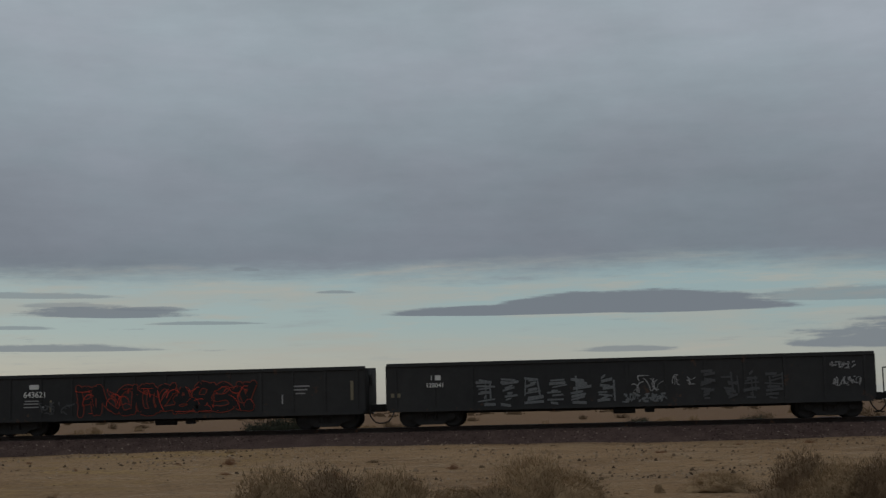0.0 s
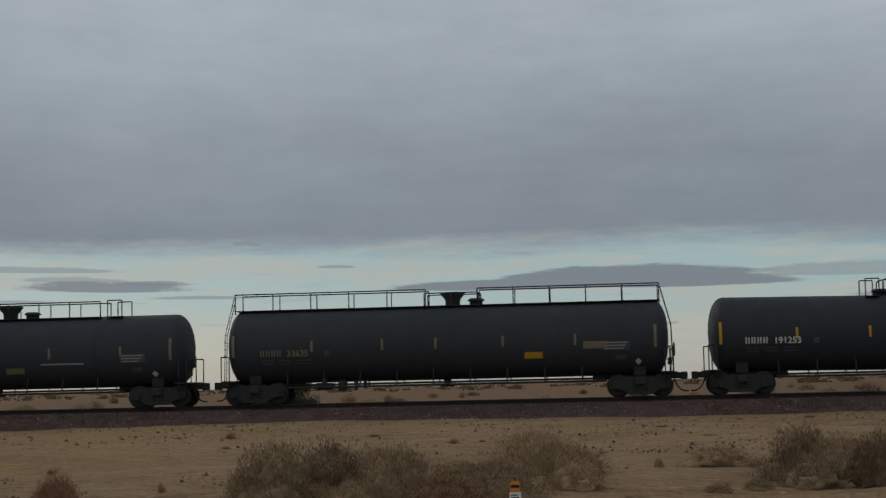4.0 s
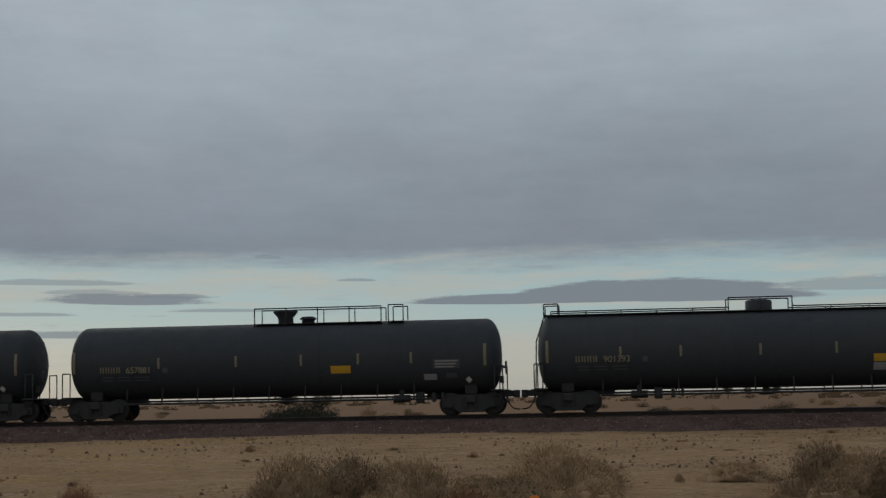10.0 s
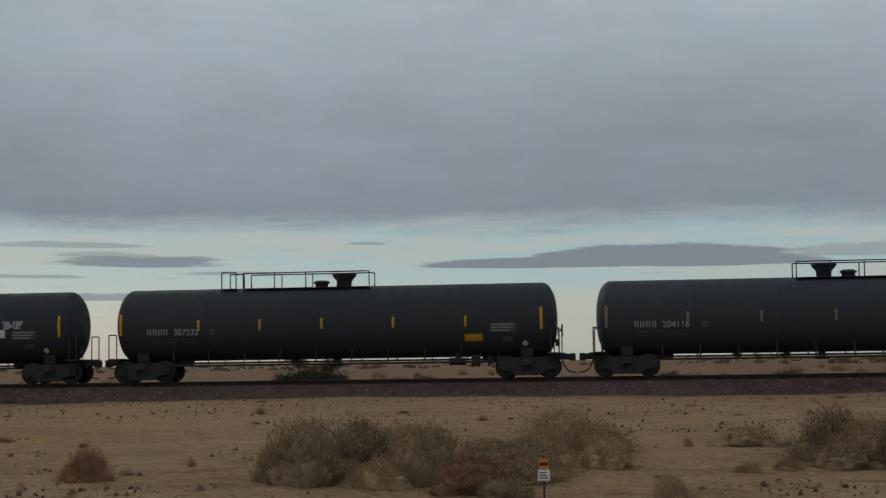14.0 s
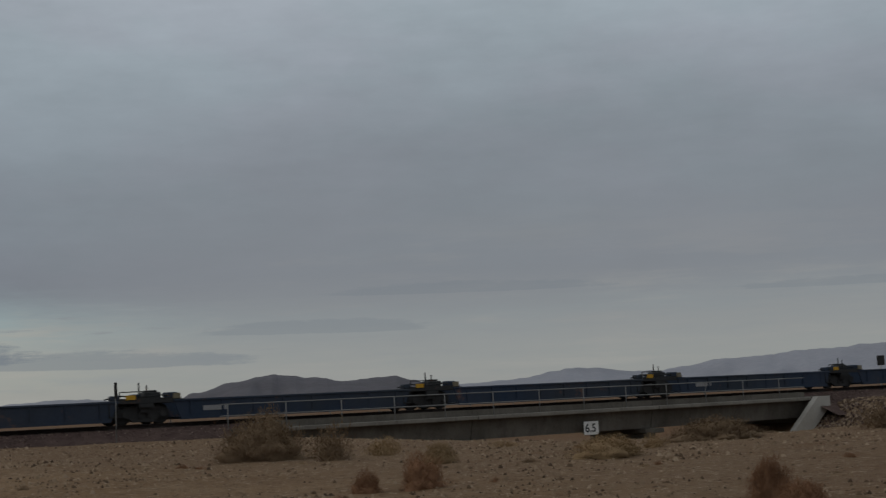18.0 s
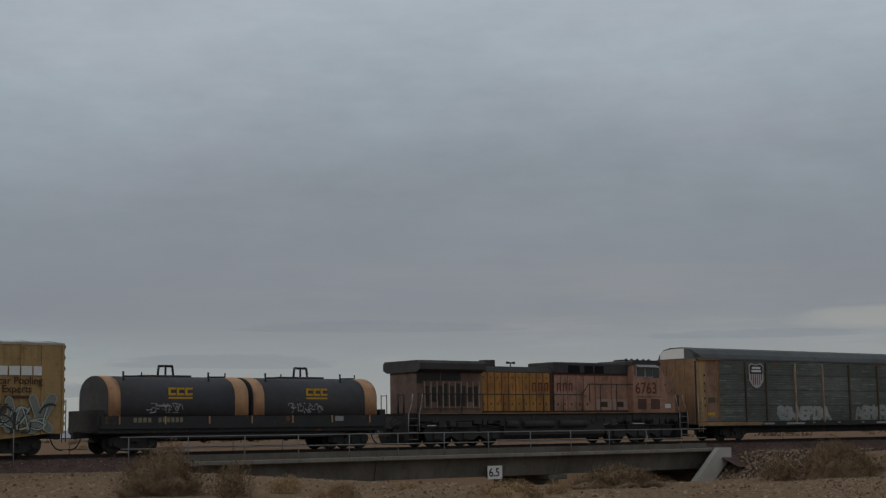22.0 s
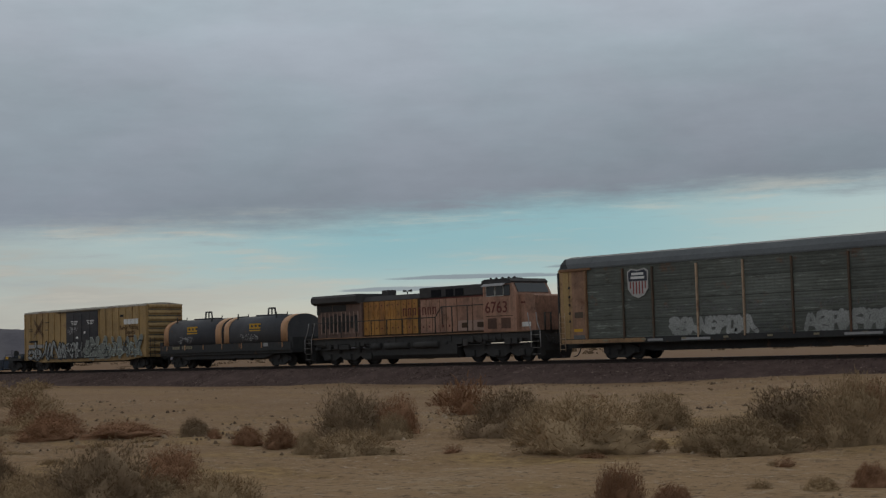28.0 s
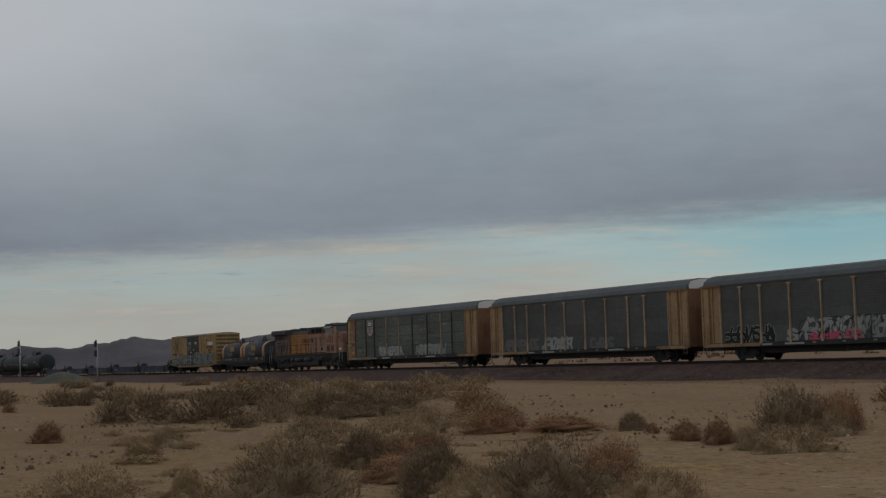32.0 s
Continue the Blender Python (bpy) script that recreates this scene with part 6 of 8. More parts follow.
def locomotive():
    c = 180.2
    car = put(thing("locomotive", "faded yellow and grey six-axle diesel locomotive, running long hood first", "locomotive"), c)
    w = 1.0  # half width of the hood
    # frame, walkway, tank
    part("frame", Shape().box(-10.6, 10.2, -1.45, 1.45, 1.3, 1.68, 0.03), LOCO_DARK, car)
    part("underbody", Shape().box(-4.2, 3.6, -0.95, 0.95, 0.95, 1.34).box(-10.2, -9.3, -0.9, 0.9, 0.6, 1.34).box(9.2, 9.8, -0.9, 0.9, 0.6, 1.34).box(-9.4, 9.3, -0.3, 0.3, 1.18, 1.34), LOCO_DARK, car)
    # cluttered piping and boxes along the sill
    prnd_ = random.Random(4)
    for i in range(34):
        q = -9.5 + 18.8 * i / 33 + prnd_.uniform(-0.15, 0.15)
        z = prnd_.uniform(0.95, 1.3)
        part("sill_box", Shape().box(q - prnd_.uniform(0.1, 0.3), q + prnd_.uniform(0.1, 0.3), -1.5, -1.25, z, z + prnd_.uniform(0.15, 0.4), 0.02), LOCO_DARK if prnd_.random() < 0.85 else LOCO_GREY, car)
    for z in (1.0, 1.22):
        part("air_pipe", Shape().path([(-9.5, -1.4, z), (-5.0, -1.4, z + 0.05), (-4.2, -1.42, z - 0.1), (3.4, -1.42, z - 0.1), (4.2, -1.4, z + 0.05), (9.3, -1.4, z)], 0.03), LOCO_DARK, car)
    part("walkway", Shape().box(-10.65, 10.3, -1.55, 1.55, 1.68, 1.75), LOCO_DARK, car)
    part("sill_stripe", Shape().box(-10.0, 9.7, -1.565, -1.552, 1.7, 1.755), LOCO_FADED, car, "dusty pale sill stripe")
    part("fuel_tank", Shape().prism([(-1.45, 1.34), (-1.45, 0.55), (-1.2, 0.3), (1.2, 0.3), (1.45, 0.55), (1.45, 1.34)], "x", -4.1, 3.5), LOCO_DARK, car, "black fuel tank slung under the frame")
    for a, b in ((-4.0, -3.2), (-2.8, -0.6), (-0.1, 2.0)):
        part("air_reservoir", Shape().rod((a, -1.5, 1.12), (b, -1.5, 1.12), 0.2, 12), LOCO_DARK, car)
    for s in (-1, 1):
        part("side_skirt", Shape().box(-9.9, 9.6, *sorted((s * 1.2, s * 1.3)), 1.13, 1.68), LOCO_DARK, car, "black side skirt under the walkway")
    # long hood
    part("hood_rear", Shape().box(-9.82, -5.4, -w - 0.2, w + 0.2, 1.75, 3.97, 0.03), LOCO_DUSTY, car, "grimy faded radiator compartment")
    rad = Shape().prism([(-1.3, 3.9), (-1.62, 4.05), (-1.62, 4.38), (-1.45, 4.52), (1.45, 4.52), (1.62, 4.38), (1.62, 4.05), (1.3, 3.9)], "x", -9.95, -5.45)
    part("radiator_wing", rad, LOCO_GREY, car, "overhanging grey radiator roof")
    # shade at the hood corner, laid on as a flat dark plate
    part("corner_shade", Shape().box(-9.84, -9.5, -w - 0.215, -w - 0.195, 3.3, 3.9), LOUVRE, car, "dark plate for the shade at the hood corner")
    for a, b in ((-9.45, -8.3), (-8.2, -6.9)):
        part("intake_screen", Shape().box(a, b, -w - 0.23, -w - 0.19, 3.46, 3.88), LOUVRE, car)
    part("louvre_backing", Shape().box(-9.4, -5.6, -w - 0.215, -w - 0.195, 2.0, 3.42), LOCO_DUSTY, car, "dusty grey-tan filter panel")
    for i in range(9):
        x = -9.3 + i * 0.41
        lv = part("louvre_panel", Shape().box(x, x + (0.29 if i % 3 else 0.25), -w - 0.235, -w - 0.2, 2.12 if i % 2 else 2.04, 3.3 if i % 2 else 3.18), LOUVRE, car, "dark louvred grille")
        for k in range(9):
            part("louvre_slat", Shape().prism([(-w - 0.26, 2.18 + 0.11 * k), (-w - 0.23, 2.24 + 0.11 * k), (-w - 0.23, 2.18 + 0.11 * k)], "x", x + 0.02, x + 0.23), LOUVRE, lv)
    for i in range(10):
        x = -9.35 + i * 0.41
        part("louvre_frame", Shape().box(x - 0.03, x + 0.03, -w - 0.27, -w - 0.21, 2.0, 3.42), LOCO_FRAME, car)
        if i < 9:
            lo_, hi_ = (2.34, 3.12) if i in (1, 7) else (2.1, 3.3)
            for z0_, z1_ in ((2.0, lo_), (hi_, 3.42)):
                part("louvre_frame", Shape().box(x + 0.03, x + 0.38, -w - 0.265, -w - 0.21, z0_, z1_), LOCO_DUSTY, car)
    part("hood_middle", Shape().box(-5.4, -0.02, -w, w, 1.75, 4.02, 0.03), LOCO_SEAM, car, "yellow engine hood with doors")
    part("hood_middle_top", Shape().prism([(-w - 0.01, 4.0), (-w + 0.2, 4.3), (w - 0.2, 4.3), (w + 0.01, 4.0)], "x", -5.5, 0.0), LOCO_GREY, car)
    part("hood_front", Shape().box(-0.02, 5.86, -w - 0.05, w + 0.05, 1.75, 3.96, 0.03), LOCO_SEAM, car, "faded pinkish-yellow equipment cabinet")
    part("hood_top_stripe", Shape().box(0.0, 5.84, -w - 0.085, -w - 0.05, 3.86, 3.93), LOCO_RED, car, "faded dark red stripe under the roof")
    part("hood_front_top", Shape().box(-0.04, 5.86, -w - 0.12, w + 0.12, 3.93, 4.6, 0.06), LOCO_GREY, car)
    for a, b in ((1.08, 1.94), (2.35, 2.99), (3.16, 3.85)):
        part("roof_intake", Shape().box(a, b, -w - 0.15, -w - 0.11, 4.0, 4.42), TRUE_DARK, car)
    k = 0
    x = -5.38
    while x < -0.3:
        dm = LOCO_YELLOW if k % 5 != 3 else LOCO_OCHRE
        d = part("hood_door", Shape().box(x + 0.02, x + 0.48, -w - 0.03, -w + 0.01, 1.85, 3.95, 0.012), dm, car)
        part("door_latch", Shape().box(x + 0.2, x + 0.27, -w - 0.05, -w - 0.03, 2.2, 2.3), LOCO_RED, d)
        part("door_latch", Shape().box(x + 0.2, x + 0.27, -w - 0.05, -w - 0.03, 3.65, 3.72), LOCO_RED, d)
        x += 0.51
        k += 1
    for a, b in ((0.02, 0.5), (0.54, 1.02), (1.06, 1.68), (1.72, 2.24), (2.29, 3.17), (3.22, 4.48), (4.53, 5.82)):
        d = part("cabinet_door", Shape().box(a, b, -w - 0.075, -w - 0.04, 1.85, 3.9, 0.012), LOCO_PALE, car)
        part("door_latch", Shape().box(a + 0.2, a + 0.3, -w - 0.095, -w - 0.07, 2.15, 2.28), LOCO_RED, d)
    for a in (3.28, 4.58):
        pn = part("lower_panel", Shape().box(a, a + 1.2, -w - 0.1, -w - 0.07, 1.88, 2.5, 0.01), LOCO_FRAME, car, "pale replaced panel")
        part("panel_grille", Shape().box(a + 0.34, a + 0.84, -w - 0.115, -w - 0.095, 2.06, 2.36), LOCO_SEAM, pn)
    # roof fittings
    part("exhaust_stack", Shape().box(-4.35, -3.7, -0.35, 0.35, 4.28, 4.68, 0.03), LOCO_GREY, car)
    horn = part("horn", Shape().rod((-2.3, 0, 4.28), (-2.3, 0, 4.52), 0.04), LOCO_DARK, car)
    for s, l in ((1, 0.34), (-1, 0.3)):
        part("horn_bell", Shape().rod((-2.3, 0.04 * s, 4.55), (-2.3 + s * l, 0.04 * s, 4.56), 0.03, 8, 0.08), LOCO_DARK, horn)
    # cab and nose
    cabp = [(5.86, 1.75), (5.86, 4.66), (6.06, 4.74), (7.95, 4.74), (8.1, 4.6), (8.5, 3.88), (8.5, 1.75)]
    part("cab", Shape().prism(cabp, "y", -1.52, 1.52), LOCO_PALE, car, "faded yellow cab")
    part("cab_roof", Shape().prism([(5.8, 4.48), (5.8, 4.7), (6.05, 4.79), (8.0, 4.79), (8.2, 4.62), (8.12, 4.48)], "y", -1.56, 1.56), LOCO_GREY, car, "grey cab roof")
    for a, b in ((6.2, 6.7), (7.1, 7.3)):
        part("roof_antenna", Shape().box(a, b, -0.4, 0.4, 4.78, 4.88, 0.02), LOCO_GREY, car)
    for a in (5.95, 6.4, 6.9, 7.4, 7.85):
        part("antenna_dome", Shape().lathe([(4.78, 0.1), (4.86, 0.09), (4.91, 0.04)], 8, a, -0.9, "z"), LOCO_DARK, car)
    for a, b in ((6.17, 6.8), (6.92, 7.5), (7.6, 8.0)):
        fr = part("window_frame", Shape().box(a - 0.05, b + 0.05, -1.55, -1.52, 3.78, 4.42, 0.012), GALV if b < 7.6 else LOCO_GREY, car, "pale window frame")
        part("cab_window", Shape().box(a, b, -1.56, -1.548, 3.83, 4.37), GLASS_DARK, fr)
    part("sun_visor", Shape().prism([(-1.56, 4.5), (-1.85, 4.36), (-1.85, 4.38), (-1.56, 4.53)], "x", 6.0, 7.75), LOCO_VISOR, car, "pale grey sun visor over the side windows")
    part("windshield", Shape().prism([(8.17, 4.5), (8.2, 4.51), (8.49, 3.98), (8.46, 3.97)], "y", -1.3, 1.3), GLASS_DARK, car)
    part("nose", Shape().prism([(8.5, 1.75), (8.5, 3.84), (9.3, 3.82), (9.62, 3.78), (9.68, 3.7), (9.68, 1.75)], "y", -1.2, 1.2), LOCO_PALE, car, "faded yellow short nose")
    part("nose_stripe", Shape().box(8.62, 9.3, -1.215, -1.2, 1.98, 2.24), MARK_WHITE, car, "small white sticker")
    for a, b in ((6.2, 6.9), (7.3, 8.03)):
        part("battery_grille", Shape().box(a, b, -1.545, -1.52, 1.92, 2.52), LOCO_GRILLE, car, "dark louvred battery door")
    part("number_stripe", Shape().box(6.05, 8.2, -1.53, -1.52, 2.62, 2.66), LOCO_SEAM, car)
    letters("6763", 0.92, 6.0, 2.84, -1.532, LOCO_RED, car, "road_digit", "dark red road number digit")
    for a in (8.6, 8.78):
        part("nose_emblem", Shape().box(a, a + 0.14, -1.215, -1.2, 3.3, 3.42), LOCO_RED, car)
    # company lettering as plain hollow blocks
    for i in range(12):
        fade = i < 5
        lx = -4.55 + i * 0.5 if fade else -1.62 + (i - 5) * 0.455
        y0 = -w - 0.05 if lx < -0.1 else -w - 0.095
        mat = LOCO_YELLOW_OLD if fade else LOCO_RED
        blk = Shape().box(lx, lx + 0.075, y0, y0 + 0.02, 2.95, 3.42).box(lx + 0.215, lx + 0.29, y0, y0 + 0.02, 2.95, 3.42).box(lx + 0.075, lx + 0.215, y0, y0 + 0.02, 3.345, 3.42)
        part("letter_block", blk, mat, car, "plain hollow block in place of a letter")
    # railings
    def loco_rail(x0, x1, z, step):
        rr = Shape().rod((x0, -1.5, z), (x1, -1.5, z), 0.028)
        n = max(1, int(round((x1 - x0) / step)))
        for i in range(n + 1):
            q = x0 + (x1 - x0) * i / n
            rr.rod((q, -1.5, 1.74), (q, -1.5, z), 0.03)
        part("handrail", rr, LOCO_DARK, car, "dark pipe handrail")
    loco_rail(-10.0, 1.74, 2.75, 1.47)
    part("handrail", Shape().path([(1.74, -1.5, 2.75), (2.27, -1.5, 3.36), (5.84, -1.5, 3.36)], 0.028).rod((2.35, -1.5, 2.3), (2.35, -1.5, 3.36), 0.03).rod((3.2, -1.5, 1.74), (3.2, -1.5, 3.36), 0.03).rod((4.5, -1.5, 1.74), (4.5, -1.5, 3.36), 0.03), LOCO_DARK, car)
    # end steps, pilots, end rails
    for s in (-1, 1):
        e = 9.8 if s > 0 else -10.15
        part("pilot", Shape().prism([(e + 0.3 * s, 0.12), (e + 0.5 * s, 0.6), (e + 0.45 * s, 1.7), (e - 0.1 * s, 1.7), (e - 0.1 * s, 0.12)], "y", -1.15, 1.15), LOCO_DARK, car, "black pilot plate")
        part("end_deck", Shape().box(*sorted((e - 0.9 * s, e + 0.5 * s)), -1.5, 1.5, 1.66, 1.75), LOCO_DARK, car)
        st = part("step_side", Shape().box(*sorted((e - 0.1 * s, e - 0.06 * s)), -1.56, -1.2, 0.3, 1.7).box(*sorted((e + 0.5 * s, e + 0.54 * s)), -1.56, -1.2, 0.3, 1.7).box(*sorted((e - 0.06 * s, e + 0.5 * s)), -1.24, -1.2, 0.3, 1.7), LOCO_DARK, car)
        for k in range(4):
            part("step_tread", Shape().box(*sorted((e - 0.06 * s, e + 0.5 * s)), -1.58, -1.25, 0.38 + 0.36 * k, 0.42 + 0.36 * k), LOCO_TREAD, st, "worn grey tread")
        part("step_rail", Shape().path([(e - 0.16 * s, -1.6, 0.8), (e - 0.14 * s, -1.6, 1.7), (e - 0.3 * s, -1.58, 2.1), (e - 0.42 * s, -1.54, 2.75)], 0.028).path([(e + 0.56 * s, -1.6, 0.8), (e + 0.54 * s, -1.6, 1.7), (e + 0.3 * s, -1.56, 2.2), (e + 0.2 * s, -1.52, 2.75)], 0.028), LOCO_VISOR, car, "pale grab iron beside the steps")
        for y in (-1.0, -0.5, 0.5, 1.0):
            part("end_post", Shape().rod((e + 0.4 * s, y, 1.7), (e + 0.4 * s, y, 2.75), 0.05 if y < -0.4 else 0.025), LOCO_DARK, car)
        part("end_chain", Shape().path([(e + 0.4 * s, -1.0, 2.7), (e + 0.4 * s, -0.5, 2.7)], 0.02).path([(e + 0.4 * s, 0.5, 2.7), (e + 0.4 * s, 1.0, 2.7)], 0.02), LOCO_DARK, car)
        for k in range(3):
            part("air_hose", Shape().path([(e + 0.5 * s, -0.6 - 0.25 * k, 1.5), (e + 0.85 * s, -0.62 - 0.25 * k, 1.62 - 0.3 * k), (e + 1.0 * s, -0.6 - 0.25 * k, 1.2), (e + 0.75 * s, -0.55 - 0.2 * k, 0.95), (e + 0.55 * s, -0.5 - 0.2 * k, 1.15)], 0.028), FRAME_BLACK, car)
    couplers(car, 11.1)
    # three-axle trucks
    wheel = Shape().lathe([(-0.07, 0.2), (-0.06, 0.42), (-0.07, 0.52), (0.05, 0.53), (0.06, 0.56), (0.08, 0.56), (0.08, 0.42), (0.05, 0.2)], 28, axis="y").mesh("wheel", WHEEL_STEEL)
    for s in (-1, 1):
        t = part("truck", Shape().box(s * 6.6 - 2.8, s * 6.6 + 2.8, -0.6, 0.6, 0.4, 0.98, 0.03), LOCO_DARK, car, "black three-axle locomotive truck")
        for y in (-1.1, 1.1):
            part("side_frame", Shape().prism([(s * 6.6 - 2.85, 0.85), (s * 6.6 - 2.6, 1.08), (s * 6.6 + 2.6, 1.08), (s * 6.6 + 2.85, 0.85), (s * 6.6 + 2.6, 0.32), (s * 6.6 + 1.5, 0.3), (s * 6.6 + 1.0, 0.55), (s * 6.6 + 0.5, 0.3), (s * 6.6 - 0.5, 0.3), (s * 6.6 - 1.0, 0.55), (s * 6.6 - 1.5, 0.3), (s * 6.6 - 2.6, 0.32)], "y", y - 0.08, y + 0.08), LOCO_DARK, t)
            for q in (-1.0, 1.0):
                part("spring", Shape().lathe([(0.75 + 0.045 * i, 0.13 if i % 2 else 0.1) for i in range(10)], 10, s * 6.6 + q, y * 1.1, "z"), LOCO_DARK, t)
            for q in (-1.0, 1.0):
                part("brake_cylinder", Shape().rod((s * 6.6 + q - 0.25, y * 1.16, 1.15), (s * 6.6 + q + 0.25, y * 1.16, 1.15), 0.13, 10), LOCO_DARK, t)
        for q in (-2.0, 0.0, 2.0):
            x = s * 6.6 + q
            part("axle", Shape().rod((x, -1.2, 0.53), (x, 1.2, 0.53), 0.09, 8), STEEL_DARK, t)
            for y, turn in ((-0.76, 0), (0.76, 180)):
                part("wheel", wheel, WHEEL_STEEL, t, at=pose(x, y, 0.53, 0, 0, turn))
            for y in (-1.2, 1.2):
                part("axle_box", Shape().box(x - 0.2, x + 0.2, y - 0.1, y + 0.1, 0.35, 0.72, 0.04), LOCO_DARK, t)
    return car


locomotive()


def autorack(x0, first, seed, sprays):
    L = 27.7
    c, h = x0 + L / 2, L / 2
    car = put(thing("autorack_car", "tall grey-green autorack with yellow ends" + (" and a striped shield" if first else " and orange posts"), "autorack", "autoracks of the train"), c)
    w, z0, z1, zr = 1.55, 1.16, 4.98, 5.72
    skin = RACK_GREY if first else RACK_PLAIN
    posts = [2.05, 4.62, 6.6, 9.45, 12.28, 15.1, 18.2, 21.0, 23.05, 25.6] if first else [2.05, 4.15, 6.13, 8.95, 11.85, 14.75, 17.6, 20.5, 22.6, 25.5]
    for s in (-1, 1):
        for a, b in zip(posts, posts[1:]):
            bay = part("side_panel", Shape().box(a - h, b - h, s * w - 0.02, s * w + 0.02, z0, z1), skin, car)
            if s < 0:
                for t in range(4):
                    t0, t1 = z0 + 0.05 + 0.95 * t, z0 + 0.95 * (t + 1)
                    pan = Shape()
                    n = 6
                    pts = []
                    for i in range(n * 2 + 1):
                        z = t0 + (t1 - t0) * i / (n * 2)
                        pts.append((-w - 0.02 - ((0.012 if first else 0.006) if i % 2 else 0.0), z))
                    pan.add([(a - h + 0.06, y, z) for y, z in pts] + [(b - h - 0.06, y, z) for y, z in pts], [(i, len(pts) + i, len(pts) + i + 1, i + 1) for i in range(len(pts) - 1)])
                    part("corrugated_panel", pan, skin, bay)
                    if first:
                        part("panel_seam", Shape().box(a - h + 0.06, b - h - 0.06, -w - 0.034, -w - 0.02, t1 + 0.0, t1 + 0.04), RACK_SEAM, bay)
        for k, p in enumerate(posts):
            mat = RACK_POST if (not first or k in (3, 4, 7)) else RACK_DOOR if k in (0, 9) else RACK_POST_DULL
            post = part("side_post", Shape().box(p - h - 0.045, p - h + 0.045, *sorted((s * (w + 0.015), s * (w + 0.13))), z0 - 0.1, z1 - 0.15), mat, car, "weathered orange post" if mat is RACK_POST else "rusty brown post" if mat is RACK_DOOR else "dull dark post")
            if not first and s < 0 and 0 < k < 9:
                part("post_head", Shape().prism([(p - h - 0.2, z1 - 0.16), (p - h - 0.2, z1 - 0.22), (p - h - 0.07, z1 - 0.28), (p - h + 0.07, z1 - 0.28), (p - h + 0.2, z1 - 0.22), (p - h + 0.2, z1 - 0.16)], "y", -w - 0.135, -w - 0.03), mat, post)
                part("post_foot", Shape().prism([(p - h - 0.12, z0 - 0.08), (p - h - 0.05, z0 + 0.75), (p - h + 0.05, z0 + 0.75), (p - h + 0.12, z0 - 0.08)], "y", -w - 0.14, -w - 0.03), mat, post)
        part("side_sill", Shape().box(-h + 0.2, h - 0.2, *sorted((s * (w - 0.1), s * (w + 0.1))), 0.86, z0), FRAME_BLACK, car)
        part("roof_rail", Shape().box(-h + 0.1, h - 0.1, *sorted((s * (w - 0.05), s * (w + 0.07))), z1 - 0.02, z1 + 0.06), RACK_ROOF, car)
    part("sill_stripe", Shape().box(-h + 0.2, -h + 6.0, -w - 0.125, -w - 0.11, 0.9, 1.12), RACK_YELLOW, car, "yellow sill section")
    part("sill_stripe", Shape().box(h - 3.4, h - 0.2, -w - 0.125, -w - 0.11, 0.9, 1.12), RACK_YELLOW, car)
    prof = [(-w, z1 + 0.04), (-w + 0.12, z1 + 0.3), (-w + 0.5, zr - 0.12), (-0.5, zr), (0.5, zr), (w - 0.5, zr - 0.12), (w - 0.12, z1 + 0.3), (w, z1 + 0.04)]
    roof = part("roof", Shape().prism(prof, "x", -h + 0.12, h - 0.12), RACK_ROOF, car, "grey galvanised arched roof")
    for i in range(20):
        x = -h + 0.9 + (L - 1.8) * i / 19
        part("roof_seam", Shape().prism([(y * 1.003, z + 0.006) for y, z in prof], "x", x - 0.02, x + 0.02), RACK_ROOF, roof)
    for s in (-1, 1):
        e0, e1 = sorted((s * h, s * (h - 2.1)))
        for y in (-1, 1):
            part("end_side", Shape().box(e0, e1, *sorted((y * (w - 0.03), y * (w + 0.03))), 0.95, z1), RACK_YELLOW, car, "yellow end section")
            if first and s < 0 and y < 0:
                # hinged yellow leaf beside a wide pinkish-tan plate, with a ragged patch and hinges
                part("end_leaf", Shape().box(-h + 0.36, -h + 0.78, -w - 0.06, -w - 0.03, 1.05, z1 - 0.12, 0.01), BOX_YELLOW, car, "yellow hinged leaf")
                for hz in (2.05, 2.5, 2.95, 3.4, 3.9):
                    part("leaf_hinge", Shape().box(-h + 0.77, -h + 0.85, -w - 0.09, -w - 0.03, hz, hz + 0.14), FRAME_BLACK, car)
                part("end_plate_wide", Shape().box(-h + 1.0, -h + 1.9, -w - 0.05, -w - 0.03, 1.05, z1 - 0.12, 0.01), RACK_PINK, car, "pinkish-tan weathered plate")
                part("faded_patch", Shape().box(-h + 1.15, -h + 1.75, -w - 0.056, -w - 0.05, 2.3, 2.62, 0.005), RACK_POST_DULL, car)
                part("warning_label", Shape().box(-h + 1.08, -h + 1.7, -w - 0.056, -w - 0.05, 1.55, 1.7), MARK_YELLOW, car, "small yellow label")
                part("stain_patch", Shape().box(-h + 1.05, -h + 1.85, -w - 0.056, -w - 0.05, 1.1, 1.36, 0.005), MARK_FADED, car)
                # added dark plate on the roof slope, standing in for the open gable frame
                gus = Shape()
                gus.add([(-h + 0.1, -w - 0.012, z1 + 0.05), (-h + 0.72, -w - 0.012, z1 + 0.05), (-h + 0.5, -w + 0.108, z1 + 0.306), (-h + 0.1, -w + 0.108, z1 + 0.306), (-h + 0.16, -w + 0.488, zr - 0.112), (-h + 0.1, -w + 0.488, zr - 0.112)], [(0, 1, 2, 3), (3, 2, 4, 5)])
                part("gable_gusset", gus, FRAME_BLACK, car, "dark plate in place of the open gable at the roof end")
                part("end_header", Shape().box(e0 + 0.2, e1 + 0.3, -w - 0.15, -w - 0.02, z1 - 0.1, z1 + 0.02), RACK_DOOR, car)
